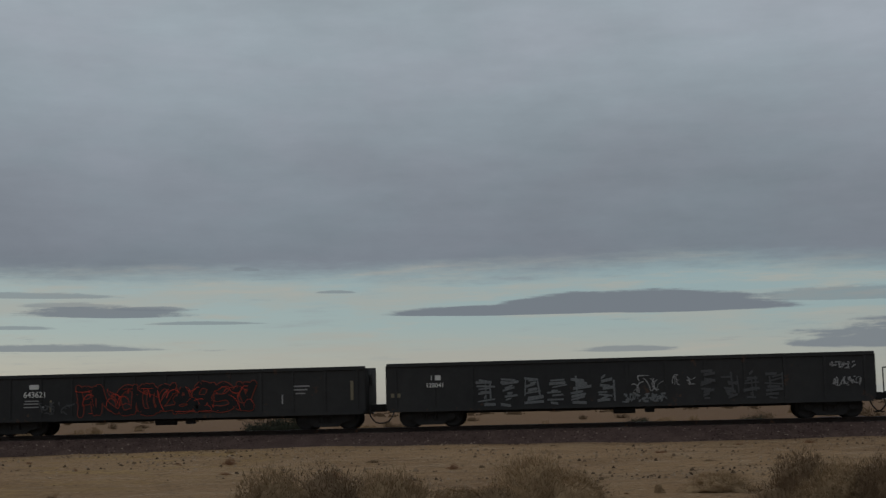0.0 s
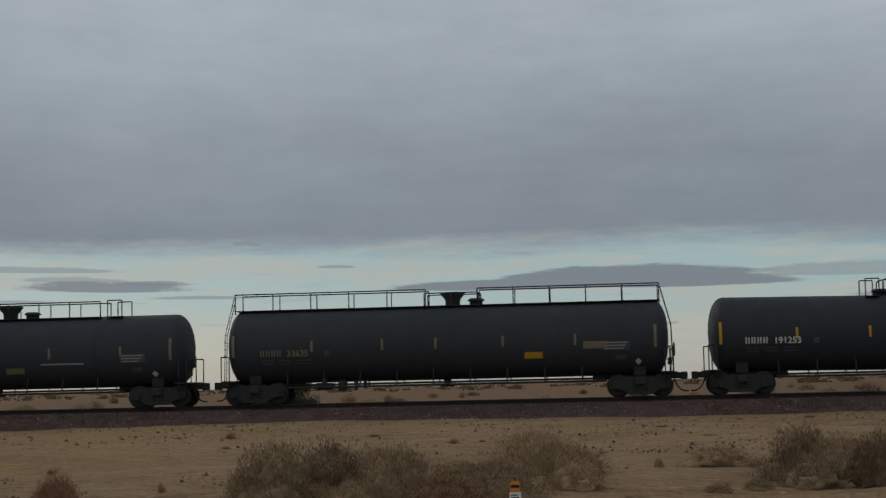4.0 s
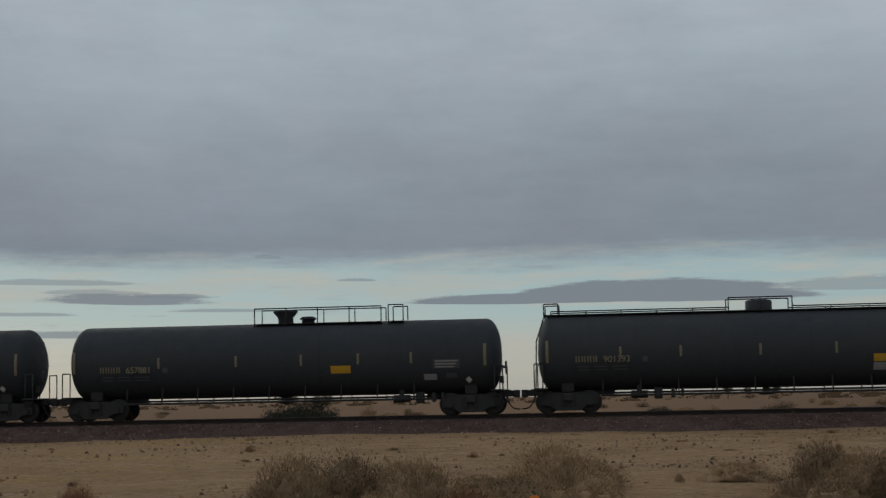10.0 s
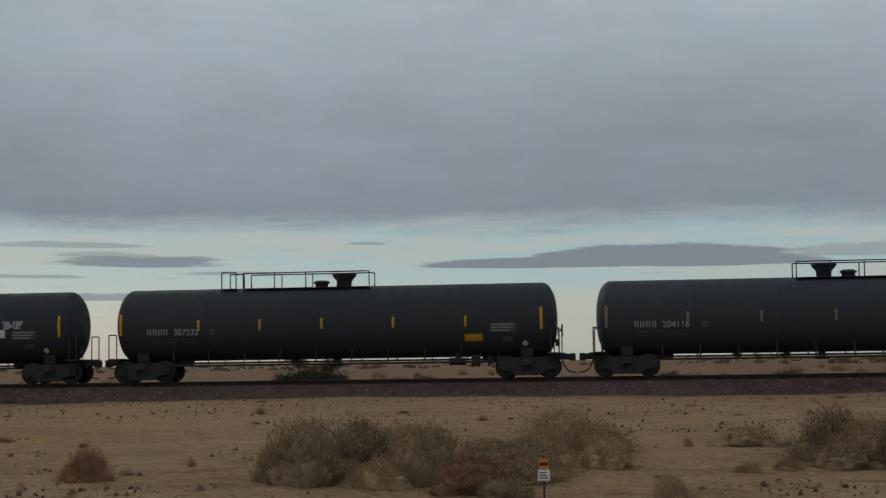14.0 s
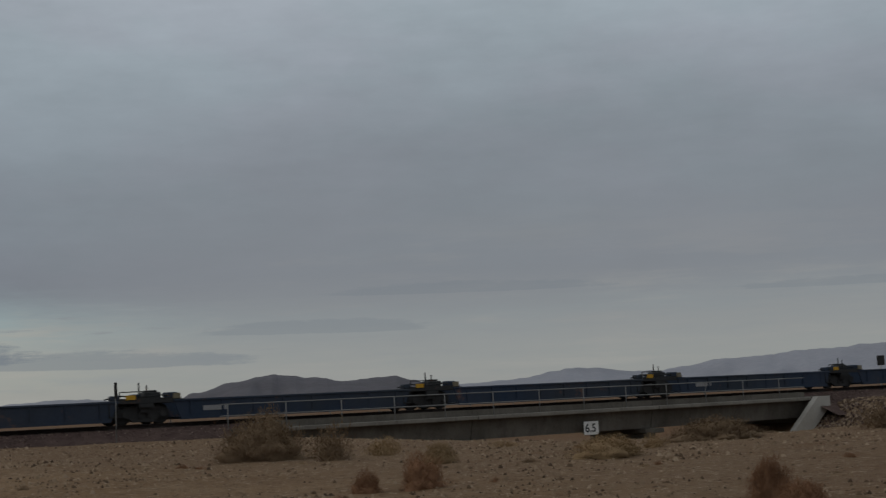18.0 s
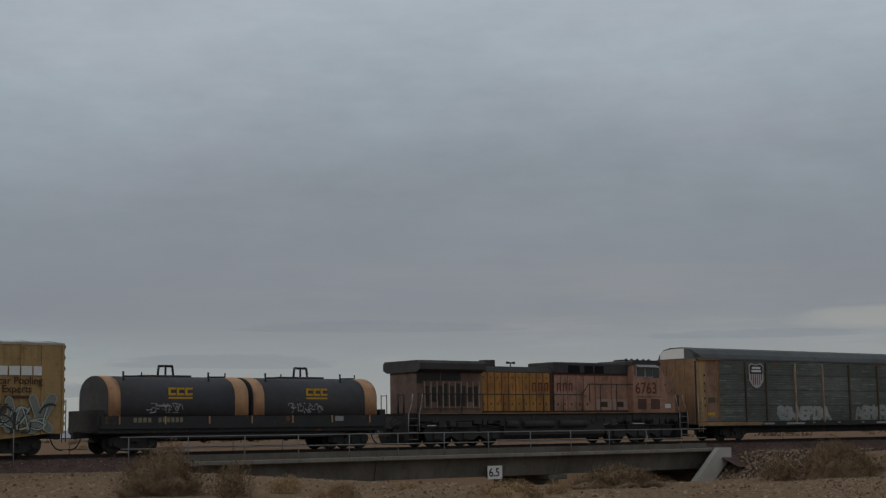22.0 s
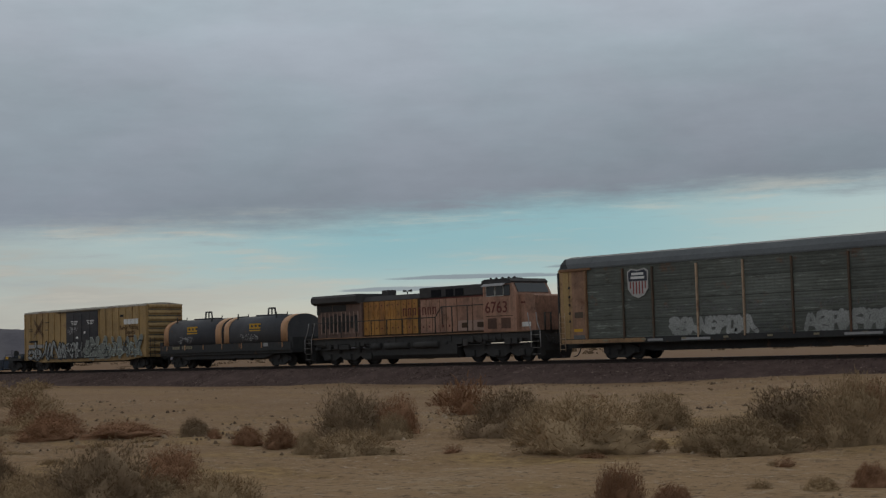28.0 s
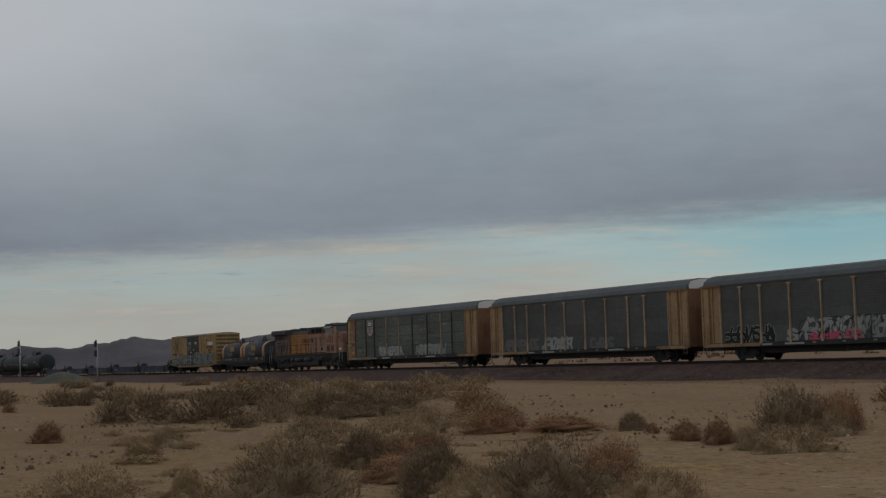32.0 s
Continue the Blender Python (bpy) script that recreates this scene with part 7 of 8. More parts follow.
                part("edge_post", Shape().box(-h - 0.02, -h + 0.1, -w - 0.08, -w - 0.03, 0.95, z1 - 0.15), FRAME_BLACK, car)
                part("end_rib", Shape().box(-h + 1.95, -h + 2.07, -w - 0.1, -w - 0.03, 0.95, z1 - 0.1), RACK_YELLOW, car)
                continue
            part("end_recess", Shape().box(*sorted((s * (h - 0.82), s * (h - 1.1))), *sorted((y * (w + 0.03), y * (w + 0.045))), 1.0, z1 - 0.12), RACK_DOOR, car, "rusty recessed strip")
            for q in (0.02, 0.7, 1.1, 1.97):
                part("end_rib", Shape().box(*sorted((s * (h - q), s * (h - q - 0.12))), *sorted((y * (w + 0.03), y * (w + 0.1))), 0.95, z1 - 0.1), RACK_YELLOW, car)
            part("end_header", Shape().box(e0 - 0.08, e1 + 0.08, *sorted((y * (w + 0.02), y * (w + 0.15))), z1 - 0.1, z1 + 0.02), RACK_DOOR, car)
        for k in range(4):
            yq = -w + 0.05 + k * (2 * w - 0.1) / 4
            part("end_door", Shape().box(*sorted((s * (h - 0.02), s * (h - 0.08))), yq, yq + (2 * w - 0.1) / 4 - 0.02, 1.0, z1), RACK_DOOR, car, "folding rusty yellow end door")
        part("end_cap", Shape().prism([(y * 0.97, z - 0.03) for y, z in prof], "x", *sorted((s * (h - 0.3), s * (h - 0.1)))), RACK_ROOF, car)
        part("end_plate", Shape().prism([(-0.7, z1 + 0.05), (1.3, z1 + 0.05), (1.3, z1 + 0.35), (1.0, zr - 0.16), (0.3, zr - 0.08), (-0.7, zr - 0.08)] if s < 0 else [(-1.3, z1 + 0.02), (1.3, z1 + 0.02), (1.36, z1 + 0.26), (1.2, zr - 0.24), (0.9, zr - 0.13), (0.4, zr - 0.06), (-0.4, zr - 0.06), (-0.9, zr - 0.13), (-1.2, zr - 0.24), (-1.36, z1 + 0.26)], "x", *sorted((s * (h - 0.1), s * (h - 0.06)))), SIGN_WHITE, car, "white plate under the roof arch")
        truck(car, s * (h - 3.9))
        part("stub_sill", Shape().box(*sorted((s * (h - 5.0), s * (h + 0.5))), -0.22, 0.22, 0.65, 0.98, 0.02), FRAME_BLACK, car)
        lad = Shape()
        for q in (0.12, 0.5):
            lad.rod((s * (h - q), -w - 0.14, 0.5), (s * (h - q), -w - 0.14, 2.6), 0.018)
        for k in range(7):
            lad.rod((s * (h - 0.12), -w - 0.14, 0.6 + 0.3 * k), (s * (h - 0.5), -w - 0.14, 0.6 + 0.3 * k), 0.015, 5)
        part("side_ladder", lad, RACK_POST, car)
    part("underframe", Shape().prism([(-h + 3, 0.88), (h - 3, 0.88), (h - 6, 0.42), (-h + 6, 0.42)], "y", -0.9, 0.9), FRAME_BLACK, car)
    couplers(car, h + 0.7)
    for a, b in ((6.2, 7.2), (8.4, 10.2), (h + 4, h + 6)):
        marking("stencil_bar", car, a - h, b - h, 0.93, 1.05, -w - 0.13, MARK_GREY)
    for i in range(9):
        marking("sill_reflector", car, 3.2 + 2.6 * i - h, 3.5 + 2.6 * i - h, 0.98, 1.08, -w - 0.13, MARK_DULL)
    if first:
        x = 5.65 - h
        yy = -w - 0.08
        sh = Shape().prism([(x - 0.7, 4.62), (x - 0.45, 4.78), (x, 4.7), (x + 0.45, 4.78), (x + 0.7, 4.62), (x + 0.68, 3.7), (x + 0.4, 3.35), (x, 3.2), (x - 0.4, 3.35), (x - 0.68, 3.7)], "y", yy, yy + 0.03)
        shield = part("shield", sh, SHIELD_WHITE, car, "shield emblem, dark top over red and white stripes")
        part("shield_top", Shape().prism([(x - 0.62, 4.58), (x - 0.42, 4.7), (x, 4.63), (x + 0.42, 4.7), (x + 0.62, 4.58), (x + 0.62, 4.1), (x - 0.62, 4.1)], "y", yy - 0.008, yy), SHIELD_BLUE, shield)
        for z, q in ((4.42, 0.4), (4.22, 0.46)):
            part("shield_bar", Shape().box(x - q, x + q, yy - 0.014, yy - 0.008, z, z + 0.13), MARK_WHITE, shield)
        for i in range(6):
            xx = x - 0.55 + i * 0.2
            lo = 3.42 if 1 <= i <= 4 else 3.7
            part("shield_stripe", Shape().box(xx + 0.02, xx + 0.095, yy - 0.008, yy, lo, 4.08), SHIELD_RED, shield)
    for a, b, q0, q1, mat, sd, fat, n in sprays:
        if n == 6:
            outlined(car, a - h, b - h, q0, q1, lambda z: -w - 0.036, MARK_FADED if mat is not MARK_BLACK else MARK_SAGE_PALE, mat, sd, fat * 1.6, 0.035)
        else:
            graffiti(car, a - h, b - h, q0, q1, lambda z: -w - (0.09 if mat is MARK_PINK else 0.085), mat, sd, fat * 0.6, n)
    return car


autorack(192.0, True, 1, [(7.7, 13.0, 1.2, 2.0, MARK_WORN, 71, 0.085, 6), (15.7, 21.8, 1.15, 2.05, MARK_WORN, 72, 0.08, 6), (21.6, 23.6, 1.2, 1.9, MARK_DIM, 78, 0.05, 4), (13.0, 15.0, 1.2, 1.7, MARK_DIM, 73, 0.04, 4), (7.2, 22.5, 2.35, 2.75, MARK_FADED, 82, 0.035, 3)])
autorack(222.2, False, 2, [(2.2, 7.7, 1.1, 2.05, MARK_FADED, 74, 0.06, 6), (8.2, 12.8, 1.0, 2.05, MARK_WORN, 75, 0.075, 6), (15.4, 18.5, 1.1, 1.9, MARK_FADED, 76, 0.045, 6)])
autorack(251.5, False, 3, [(2.4, 7.4, 1.15, 2.15, MARK_BLACK, 77, 0.075, 6), (8.6, 18.2, 1.1, 2.45, MARK_WORN, 79, 0.085, 6), (10.6, 15.2, 1.1, 1.6, MARK_PINK, 80, 0.1, 5), (9.5, 18.0, 1.1, 2.5, MARK_BLACK, 81, 0.05, 5)])

# ---- scrub, stones and small things by the line ----


def plant_material(name, a, b, c):
    """Twigs and small leaves: pieces between three shades, soft patches over the bush, and each bush its own lightness."""
    m = bpy.data.materials.new(name)
    m.use_nodes = True
    nt = m.node_tree
    g = nt.nodes.new("ShaderNodeNewGeometry")
    tc = nt.nodes.new("ShaderNodeTexCoord")
    n1 = nt.nodes.new("ShaderNodeTexNoise")
    n1.inputs["Scale"].default_value, n1.inputs["Detail"].default_value, n1.inputs["Roughness"].default_value = 5.0, 5.0, 0.65
    nt.links.new(tc.outputs["Object"], n1.inputs["Vector"])
    half = nt.nodes.new("ShaderNodeMath")
    half.operation = "MULTIPLY_ADD"
    half.inputs[1].default_value = 0.12
    nt.links.new(g.outputs["Random Per Island"], half.inputs[0])
    spread = nt.nodes.new("ShaderNodeMapRange")
    spread.inputs[1].default_value, spread.inputs[2].default_value, spread.inputs[3].default_value, spread.inputs[4].default_value = 0.3, 0.7, -0.1, 0.75
    nt.links.new(n1.outputs[0], spread.inputs[0])
    nt.links.new(spread.outputs[0], half.inputs[2])
    r = nt.nodes.new("ShaderNodeValToRGB")
    e = r.color_ramp.elements
    e.new(0.5)
    for el_, (p, col) in zip(e, ((0.0, a), (0.5, b), (1.0, c))):
        el_.position, el_.color = p, (*col, 1)
    nt.links.new(half.outputs[0], r.inputs[0])
    info = nt.nodes.new("ShaderNodeObjectInfo")
    mr = nt.nodes.new("ShaderNodeMapRange")
    mr.inputs[3].default_value, mr.inputs[4].default_value = 0.8, 1.2
    nt.links.new(info.outputs["Random"], mr.inputs[0])
    cx = nt.nodes.new("ShaderNodeCombineXYZ")
    for i in range(3):
        nt.links.new(mr.outputs[0], cx.inputs[i])
    mx = nt.nodes.new("ShaderNodeMix")
    mx.data_type, mx.blend_type = "RGBA", "MULTIPLY"
    mx.inputs[0].default_value = 1.0
    nt.links.new(r.outputs[0], mx.inputs[6])
    nt.links.new(cx.outputs[0], mx.inputs[7])
    bs = nt.nodes["Principled BSDF"]
    nt.links.new(mx.outputs[2], bs.inputs["Base Color"])
    bs.inputs["Roughness"].default_value = 0.95
    bs.inputs["Specular IOR Level"].default_value = 0.05
    return m


LEAF = [plant_material("greybrown_scrub", (0.22, 0.154, 0.089), (0.305, 0.216, 0.128), (0.385, 0.277, 0.17)),
        plant_material("olive_scrub", (0.14, 0.096, 0.058), (0.198, 0.138, 0.086), (0.26, 0.184, 0.118)),
        plant_material("russet_scrub", (0.185, 0.1, 0.056), (0.25, 0.137, 0.079), (0.31, 0.18, 0.108)),
        plant_material("straw_scrub", (0.24, 0.165, 0.09), (0.31, 0.215, 0.12), (0.38, 0.275, 0.16))]
GREEN_LEAF = plant_material("green_shrub_leaf", (0.036, 0.039, 0.028), (0.054, 0.057, 0.04), (0.076, 0.078, 0.056))
STEM = material("dry_stem", (0.16, 0.115, 0.075), 0.9, scale=20.0, grain=0.3)


def bush_shapes(seed, pieces=6800, size=1.0, rows=12, cols=32, core=0.74):
    """Stems out of one root, and several rounded heads of fine feathery twigs round a loose heart; one metre wide and half a metre high."""
    rnd = random.Random(seed)
    heads = [(0.0, 0.0, 0.12, 0.33)]
    for i in range(11):
        a, q = i * 0.571 + rnd.uniform(-0.4, 0.4), rnd.uniform(0.1, 0.42)
        heads.append((q * math.cos(a), q * math.sin(a), rnd.uniform(0.0, 0.26) * (0.47 - q) / 0.3, 0.3 - 0.36 * q + rnd.uniform(-0.05, 0.05)))

    def rim(d):
        best = 0.0
        for hx, hy, hz, hr in heads:
            b_ = d[0] * hx + d[1] * hy + d[2] * hz
            q = b_ * b_ - (hx * hx + hy * hy + hz * hz - hr * hr)
            if q > 0:
                best = max(best, b_ + math.sqrt(q))
        return best * (1 + 0.2 * noise.noise((d[0] * 3 + seed * 3.1, d[1] * 3, d[2] * 3)) + 0.16 * noise.noise((d[0] * 8, d[1] * 8 + seed, d[2] * 8)))

    stems, leaf = Shape(), Shape()
    for i in range(36):
        a, up = rnd.uniform(0, 6.283), rnd.uniform(0.12, 1.0)
        d = Vector((math.cos(a) * math.sqrt(1 - up * up * 0.8), math.sin(a) * math.sqrt(1 - up * up * 0.8), up)).normalized()
        k = 1.0 * rim(d)
        p = Vector((rnd.gauss(0, 0.03), rnd.gauss(0, 0.03), 0))
        for s in range(3):
            q = p + d * (k * 0.33) + Vector((rnd.gauss(0, 0.02), rnd.gauss(0, 0.02), rnd.gauss(0, 0.012)))
            stems.rod(p, q, 0.005 - 0.0015 * s, 3, 0.0038 - 0.0015 * s)
            p = q
    # the loose heart that the twigs close up to
    pts, quads = [], []
    for i in range(rows + 1):
        e = math.pi / 2 * i / rows
        for j in range(cols):
            d = (math.cos(e) * math.cos(6.2832 * j / cols), math.cos(e) * math.sin(6.2832 * j / cols), math.sin(e))
            k = rim(d) * (core + 0.16 * noise.noise((d[0] * 9, d[1] * 9, d[2] * 9 + seed)) + rnd.uniform(-0.02, 0.02))
            pts.append((d[0] * k, d[1] * k, d[2] * k))
    for i in range(rows):
        for j in range(cols):
            quads.append((i * cols + j, i * cols + (j + 1) % cols, (i + 1) * cols + (j + 1) % cols, (i + 1) * cols + j))
    leaf.add(pts, quads, True)
    for i in range(pieces):
        a, up = rnd.uniform(0, 6.283), rnd.random() ** 0.9
        c = math.sqrt(1 - up * up)
        d = (math.cos(a) * c, math.sin(a) * c, up)
        k = rim(d) * (rnd.uniform(core - 0.08, 0.97) if i % 9 else rnd.uniform(0.93, 1.06))
        x, y, z = d[0] * k, d[1] * k, d[2] * k
        l = (0.02 + 0.05 * rnd.random() ** 2) * size
        vx, vy, vz = d[0] * 0.7 + rnd.gauss(0, 0.55), d[1] * 0.7 + rnd.gauss(0, 0.55), d[2] + 0.3 + rnd.gauss(0, 0.5)
        n = math.sqrt(vx * vx + vy * vy + vz * vz) or 1
        vx, vy, vz = vx / n * l, vy / n * l, vz / n * l
        t, b_ = rnd.uniform(0.003, 0.006) * size, rnd.uniform(0, 6.283)
        tx, ty = t * math.cos(b_), t * math.sin(b_)
        leaf.add([(x - tx, y - ty, z), (x + tx, y + ty, z), (x + vx, y + vy, max(z + vz, 0.0))], [(0, 1, 2)])
    return stems, leaf


BUSHES, FAR_BUSHES = [], []
for k in range(4):
    for j in range(3):
        st, lf = bush_shapes(10 * k + j)
        BUSHES.append((st.mesh("branchwork", STEM), lf.mesh("foliage", LEAF[k])))
        st, lf = bush_shapes(10 * k + j, 1150, 2.2, 5, 14, 0.5)
        FAR_BUSHES.append((np.array(lf.v), lf.f))
GREEN_BUSHES = []
for j in range(2):
    st, lf = bush_shapes(90 + j, 3500, 1.4)
    GREEN_BUSHES.append((st.mesh("branchwork", STEM), lf.mesh("foliage", GREEN_LEAF)))
BUSH_LABEL = ["grey-brown dry saltbush on the sand", "dark olive desert shrub on the sand", "rounded russet tumbleweed bush on the sand", "straw-coloured dry bush on the sand", "dense dark green shrub beyond the track"]
brnd = random.Random(77)


REST_V, REST_F, REST_M = [], [], []


def far_bush(x, y, width, height, kind):
    """A bush too far off or too small to pick apart: joined with its like."""
    v, f = FAR_BUSHES[kind * 3 + brnd.randrange(3)]
    a = brnd.uniform(0, 6.28)
    c, s_ = math.cos(a) * width * 1.1, math.sin(a) * width * 1.1
    o = sum(len(q) for q in REST_V)
    REST_V.append(np.stack([x + c * v[:, 0] - s_ * v[:, 1], y + s_ * v[:, 0] + c * v[:, 1], float(ground_z(x, y)) - 0.03 + height * 2.1 * v[:, 2]], -1))
    REST_F.extend(tuple(o + i for i in q) for q in f)
    REST_M.extend([kind] * len(f))


def bush(x, y, width, height, kind):
    if kind != 4 and (math.hypot(x, y) > (36 if width < 2.4 else 46) or height < 0.18):
        return far_bush(x, y, width, height, kind)
    z = float(ground_z(x, y)) - 0.03
    b = thing("bush", BUSH_LABEL[kind], "bush", "desert bushes", at=Matrix.LocRotScale((x, y, z), Euler((0, 0, brnd.uniform(0, 6.28))), (width * 1.1, width * 1.1, height * 2.1)))
    if kind == 4:
        st, lf = GREEN_BUSHES[brnd.randrange(2)]
    else:
        st, lf = BUSHES[kind * 3 + brnd.randrange(3)]
    part("branchwork", st, STEM, b)
    part("foliage", lf, lf.materials[0], b)


BEFORE_TRACK = [(-4.3, 19.5, 1.4, 0.86, 0), (-3.6, 20.8, 1.56, 0.76, 1), (-2.6, 19.7, 1.39, 0.9, 0), (-1.8, 18.3, 1.15, 0.48, 2), (-2.2, 24.6, 1.0, 0.37, 0), (-1.0, 24.3, 1.6, 0.9, 0), (-0.5, 25.7, 1.42, 0.58, 0), (2.2, 27.8, 1.33, 0.4, 0), (3.2, 24.0, 1.52, 0.9, 1), (3.6, 23.3, 1.3, 0.8, 0), (4.3, 23.0, 1.3, 0.85, 1), (0.5, 17.3, 0.51, 0.33, 0), (1.1, 27.4, 0.2, 0.2, 0), (-7.1, 19.3, 0.72, 0.45, 2), (-3.1, 19.1, 0.85, 0.44, 0), (-1.4, 17.5, 0.78, 0.26, 1), (2.3, 22.4, 0.5, 0.19, 0), (1.7, 21.9, 0.49, 0.18, 3), (-11.5, 46.9, 0.44, 0.25, 2), (-6.4, 36.6, 0.48, 0.2, 2), (-3.9, 41.3, 0.37, 0.16, 2)]
BY_BRIDGE = [(19.6, 37.2, 2.6, 1.25, 1), (20.2, 34.5, 1.3, 0.92, 1), (13.6, 22.1, 0.58, 0.39, 2), (14.4, 21.6, 0.81, 0.54, 2), (22.4, 35.5, 1.08, 0.47, 3), (20.0, 29.2, 0.98, 0.53, 3), (21.6, 25.0, 1.82, 0.52, 3), (29.3, 29.6, 2.76, 0.7, 1), (36.0, 27.4, 2.4, 1.25, 1), (34.8, 28.4, 1.5, 0.74, 1), (37.6, 28.0, 2.2, 0.95, 1), (49.0, 36.3, 3.4, 1.0, 1), (14.6, 13.8, 0.59, 0.64, 2), (14.2, 12.9, 0.78, 0.36, 2), (69.2, 41.3, 0.83, 0.48, 1), (61.1, 34.7, 1.04, 0.79, 1), (53.6, 33.6, 1.75, 0.24, 3), (25.7, 28.1, 0.84, 0.36, 3), (30.8, 30.6, 1.4, 0.5, 1), (17.3, 16.4, 0.5, 0.3, 2), (27.0, 36.0, 1.02, 0.24, 3), (23.4, 37.0, 0.99, 0.41, 3)]
BY_ROAD = [(-25.7, 25.4, 1.53, 0.9, 2), (-19.6, 20.6, 2.2, 1.0, 1), (-14.9, 17.2, 2.2, 0.9, 0), (-16.6, 18.2, 1.27, 0.74, 0), (-13.3, 18.2, 1.08, 0.51, 0), (-12.4, 17.9, 1.53, 0.57, 0), (-13.2, 20.2, 2.05, 0.92, 1), (-11.7, 19.4, 1.51, 1.0, 0), (-15.9, 26.7, 1.61, 0.85, 2), (-9.4, 11.3, 0.6, 0.53, 2), (-9.1, 11.8, 0.49, 0.28, 2), (-9.4, 13.7, 0.31, 0.12, 3), (-8.7, 13.8, 0.42, 0.18, 3), (-8.5, 14.4, 0.43, 0.31, 2), (-11.4, 22.0, 0.32, 0.26, 3), (-7.0, 15.5, 0.38, 0.32, 2), (-12.7, 19.7, 0.53, 0.35, 3), (-14.3, 18.3, 0.3, 0.19, 3), (-21.4, 22.6, 1.3, 0.6, 0), (-18.3, 23.5, 1.5, 0.7, 0)]
LEFT_NEAR = [(-17.1, 4.3, 1.56, 0.5, 0), (-15.1, 5.9, 1.62, 0.79, 0), (-17.6, 5.6, 0.54, 0.35, 3), (-15.9, 8.1, 0.99, 0.61, 1), (-14.2, 8.5, 1.41, 0.69, 1), (-12.7, 9.0, 1.09, 0.47, 0), (-17.0, 8.6, 0.9, 0.5, 0), (-33.9, 7.6, 0.83, 0.42, 2), (-30.3, 9.2, 0.82, 0.48, 0), (-26.4, 7.5, 0.51, 0.26, 3), (-46.3, 12.5, 1.68, 0.99, 1), (-50.0, 14.8, 2.02, 0.98, 1), (-39.5, 13.3, 2.31, 1.02, 1), (-35.2, 12.6, 1.1, 0.35, 1), (-24.6, 10.5, 1.38, 0.6, 0), (-26.4, 12.4, 1.61, 0.66, 0), (-29.8, 14.8, 1.35, 0.69, 0), (-39.8, 17.9, 2.6, 0.82, 1), (-42.5, 18.4, 2.0, 0.7, 0), (-64.9, 32.6, 3.0, 0.87, 0), (-39.9, 21.5, 1.0, 0.68, 2), (-68.5, 25.2, 3.0, 0.88, 1), (-63.3, 26.3, 2.78, 0.82, 0), (-65.9, 15.4, 1.62, 0.81, 1), (-36.4, 20.3, 0.77, 0.34, 2), (-58.1, 11.6, 0.66, 0.56, 2), (-27.7, 15.4, 1.31, 0.48, 2), (-26.5, 16.5, 1.76, 0.31, 2), (-25.1, 17.2, 0.71, 0.44, 1), (-24.0, 16.9, 0.35, 0.22, 2)]
LEFT_FAR = [(-22.5, 16.6, 0.65, 0.38, 2), (-21.4, 16.5, 0.67, 0.43, 2), (-19.7, 15.8, 0.6, 0.44, 0), (-18.0, 15.3, 1.4, 0.5, 0), (-23.6, 20.1, 1.8, 0.95, 1), (-22.7, 20.5, 1.04, 0.76, 2), (-21.9, 19.6, 0.9, 0.6, 0), (-31.0, 30.0, 1.53, 0.58, 2), (-68.0, 35.2, 2.59, 0.75, 0), (-53.8, 25.1, 2.23, 0.67, 0), (-93.1, 35.3, 2.47, 0.82, 0), (-53.4, 21.2, 2.59, 0.86, 1), (-42.5, 23.3, 1.82, 0.58, 0), (-58.8, 20.8, 3.0, 0.9, 1), (-73.3, 17.1, 2.83, 0.79, 0)]
for row in BEFORE_TRACK + BY_BRIDGE + BY_ROAD + LEFT_NEAR + LEFT_FAR:
    bush(*row)
# scrub that continues the thicket to the left and behind the track
srnd = random.Random(5)
for i in range(150):
    d, a = 22 * math.exp(srnd.random() * 1.35), radians(srnd.uniform(-80, -54))
    x, y = d * math.sin(a), d * math.cos(a)
    # the sandy track and the bare patches stay open
    if a > radians(-63.5) or d < 34 and a > radians(-64) or noise.noise((x * 0.12, y * 0.12, 9.0)) < -0.05 or d * math.cos(a) > 50 or a < radians(-68.5) and d < 40 or a < radians(-70) and d < 62 and srnd.random() < 0.93:
        continue
    bush(x, y, srnd.uniform(0.7, 1.9) * (0.7 + d / 90), srnd.uniform(0.35, 0.7), srnd.choice((0, 0, 1, 1, 1)))
# low growth that joins the bushes before the track into one thicket
for i in range(18):
    bush(srnd.uniform(-4.6, -1.2), 19.0 + srnd.random() * 3.6, srnd.uniform(0.8, 1.5), srnd.uniform(0.28, 0.5), srnd.choice((0, 0, 0, 1, 3)))
for i in range(7):
    bush(srnd.uniform(-1.8, -0.2), srnd.uniform(22.5, 26.5), srnd.uniform(0.8, 1.4), srnd.uniform(0.25, 0.45), srnd.choice((0, 0, 1)))
for i in range(5):
    bush(srnd.uniform(2.8, 5.2), srnd.uniform(22.5, 24.5), srnd.uniform(0.7, 1.2), srnd.uniform(0.25, 0.5), srnd.choice((0, 1)))
# dry straw between the bushes
for i in range(45):
    d, a = srnd.uniform(25, 48), radians(srnd.uniform(-75, -66))
    bush(d * math.sin(a), d * math.cos(a), srnd.uniform(0.5, 1.1), srnd.uniform(0.09, 0.17), 3)
# litter of dry stalks round the near bushes
lrnd = random.Random(31)
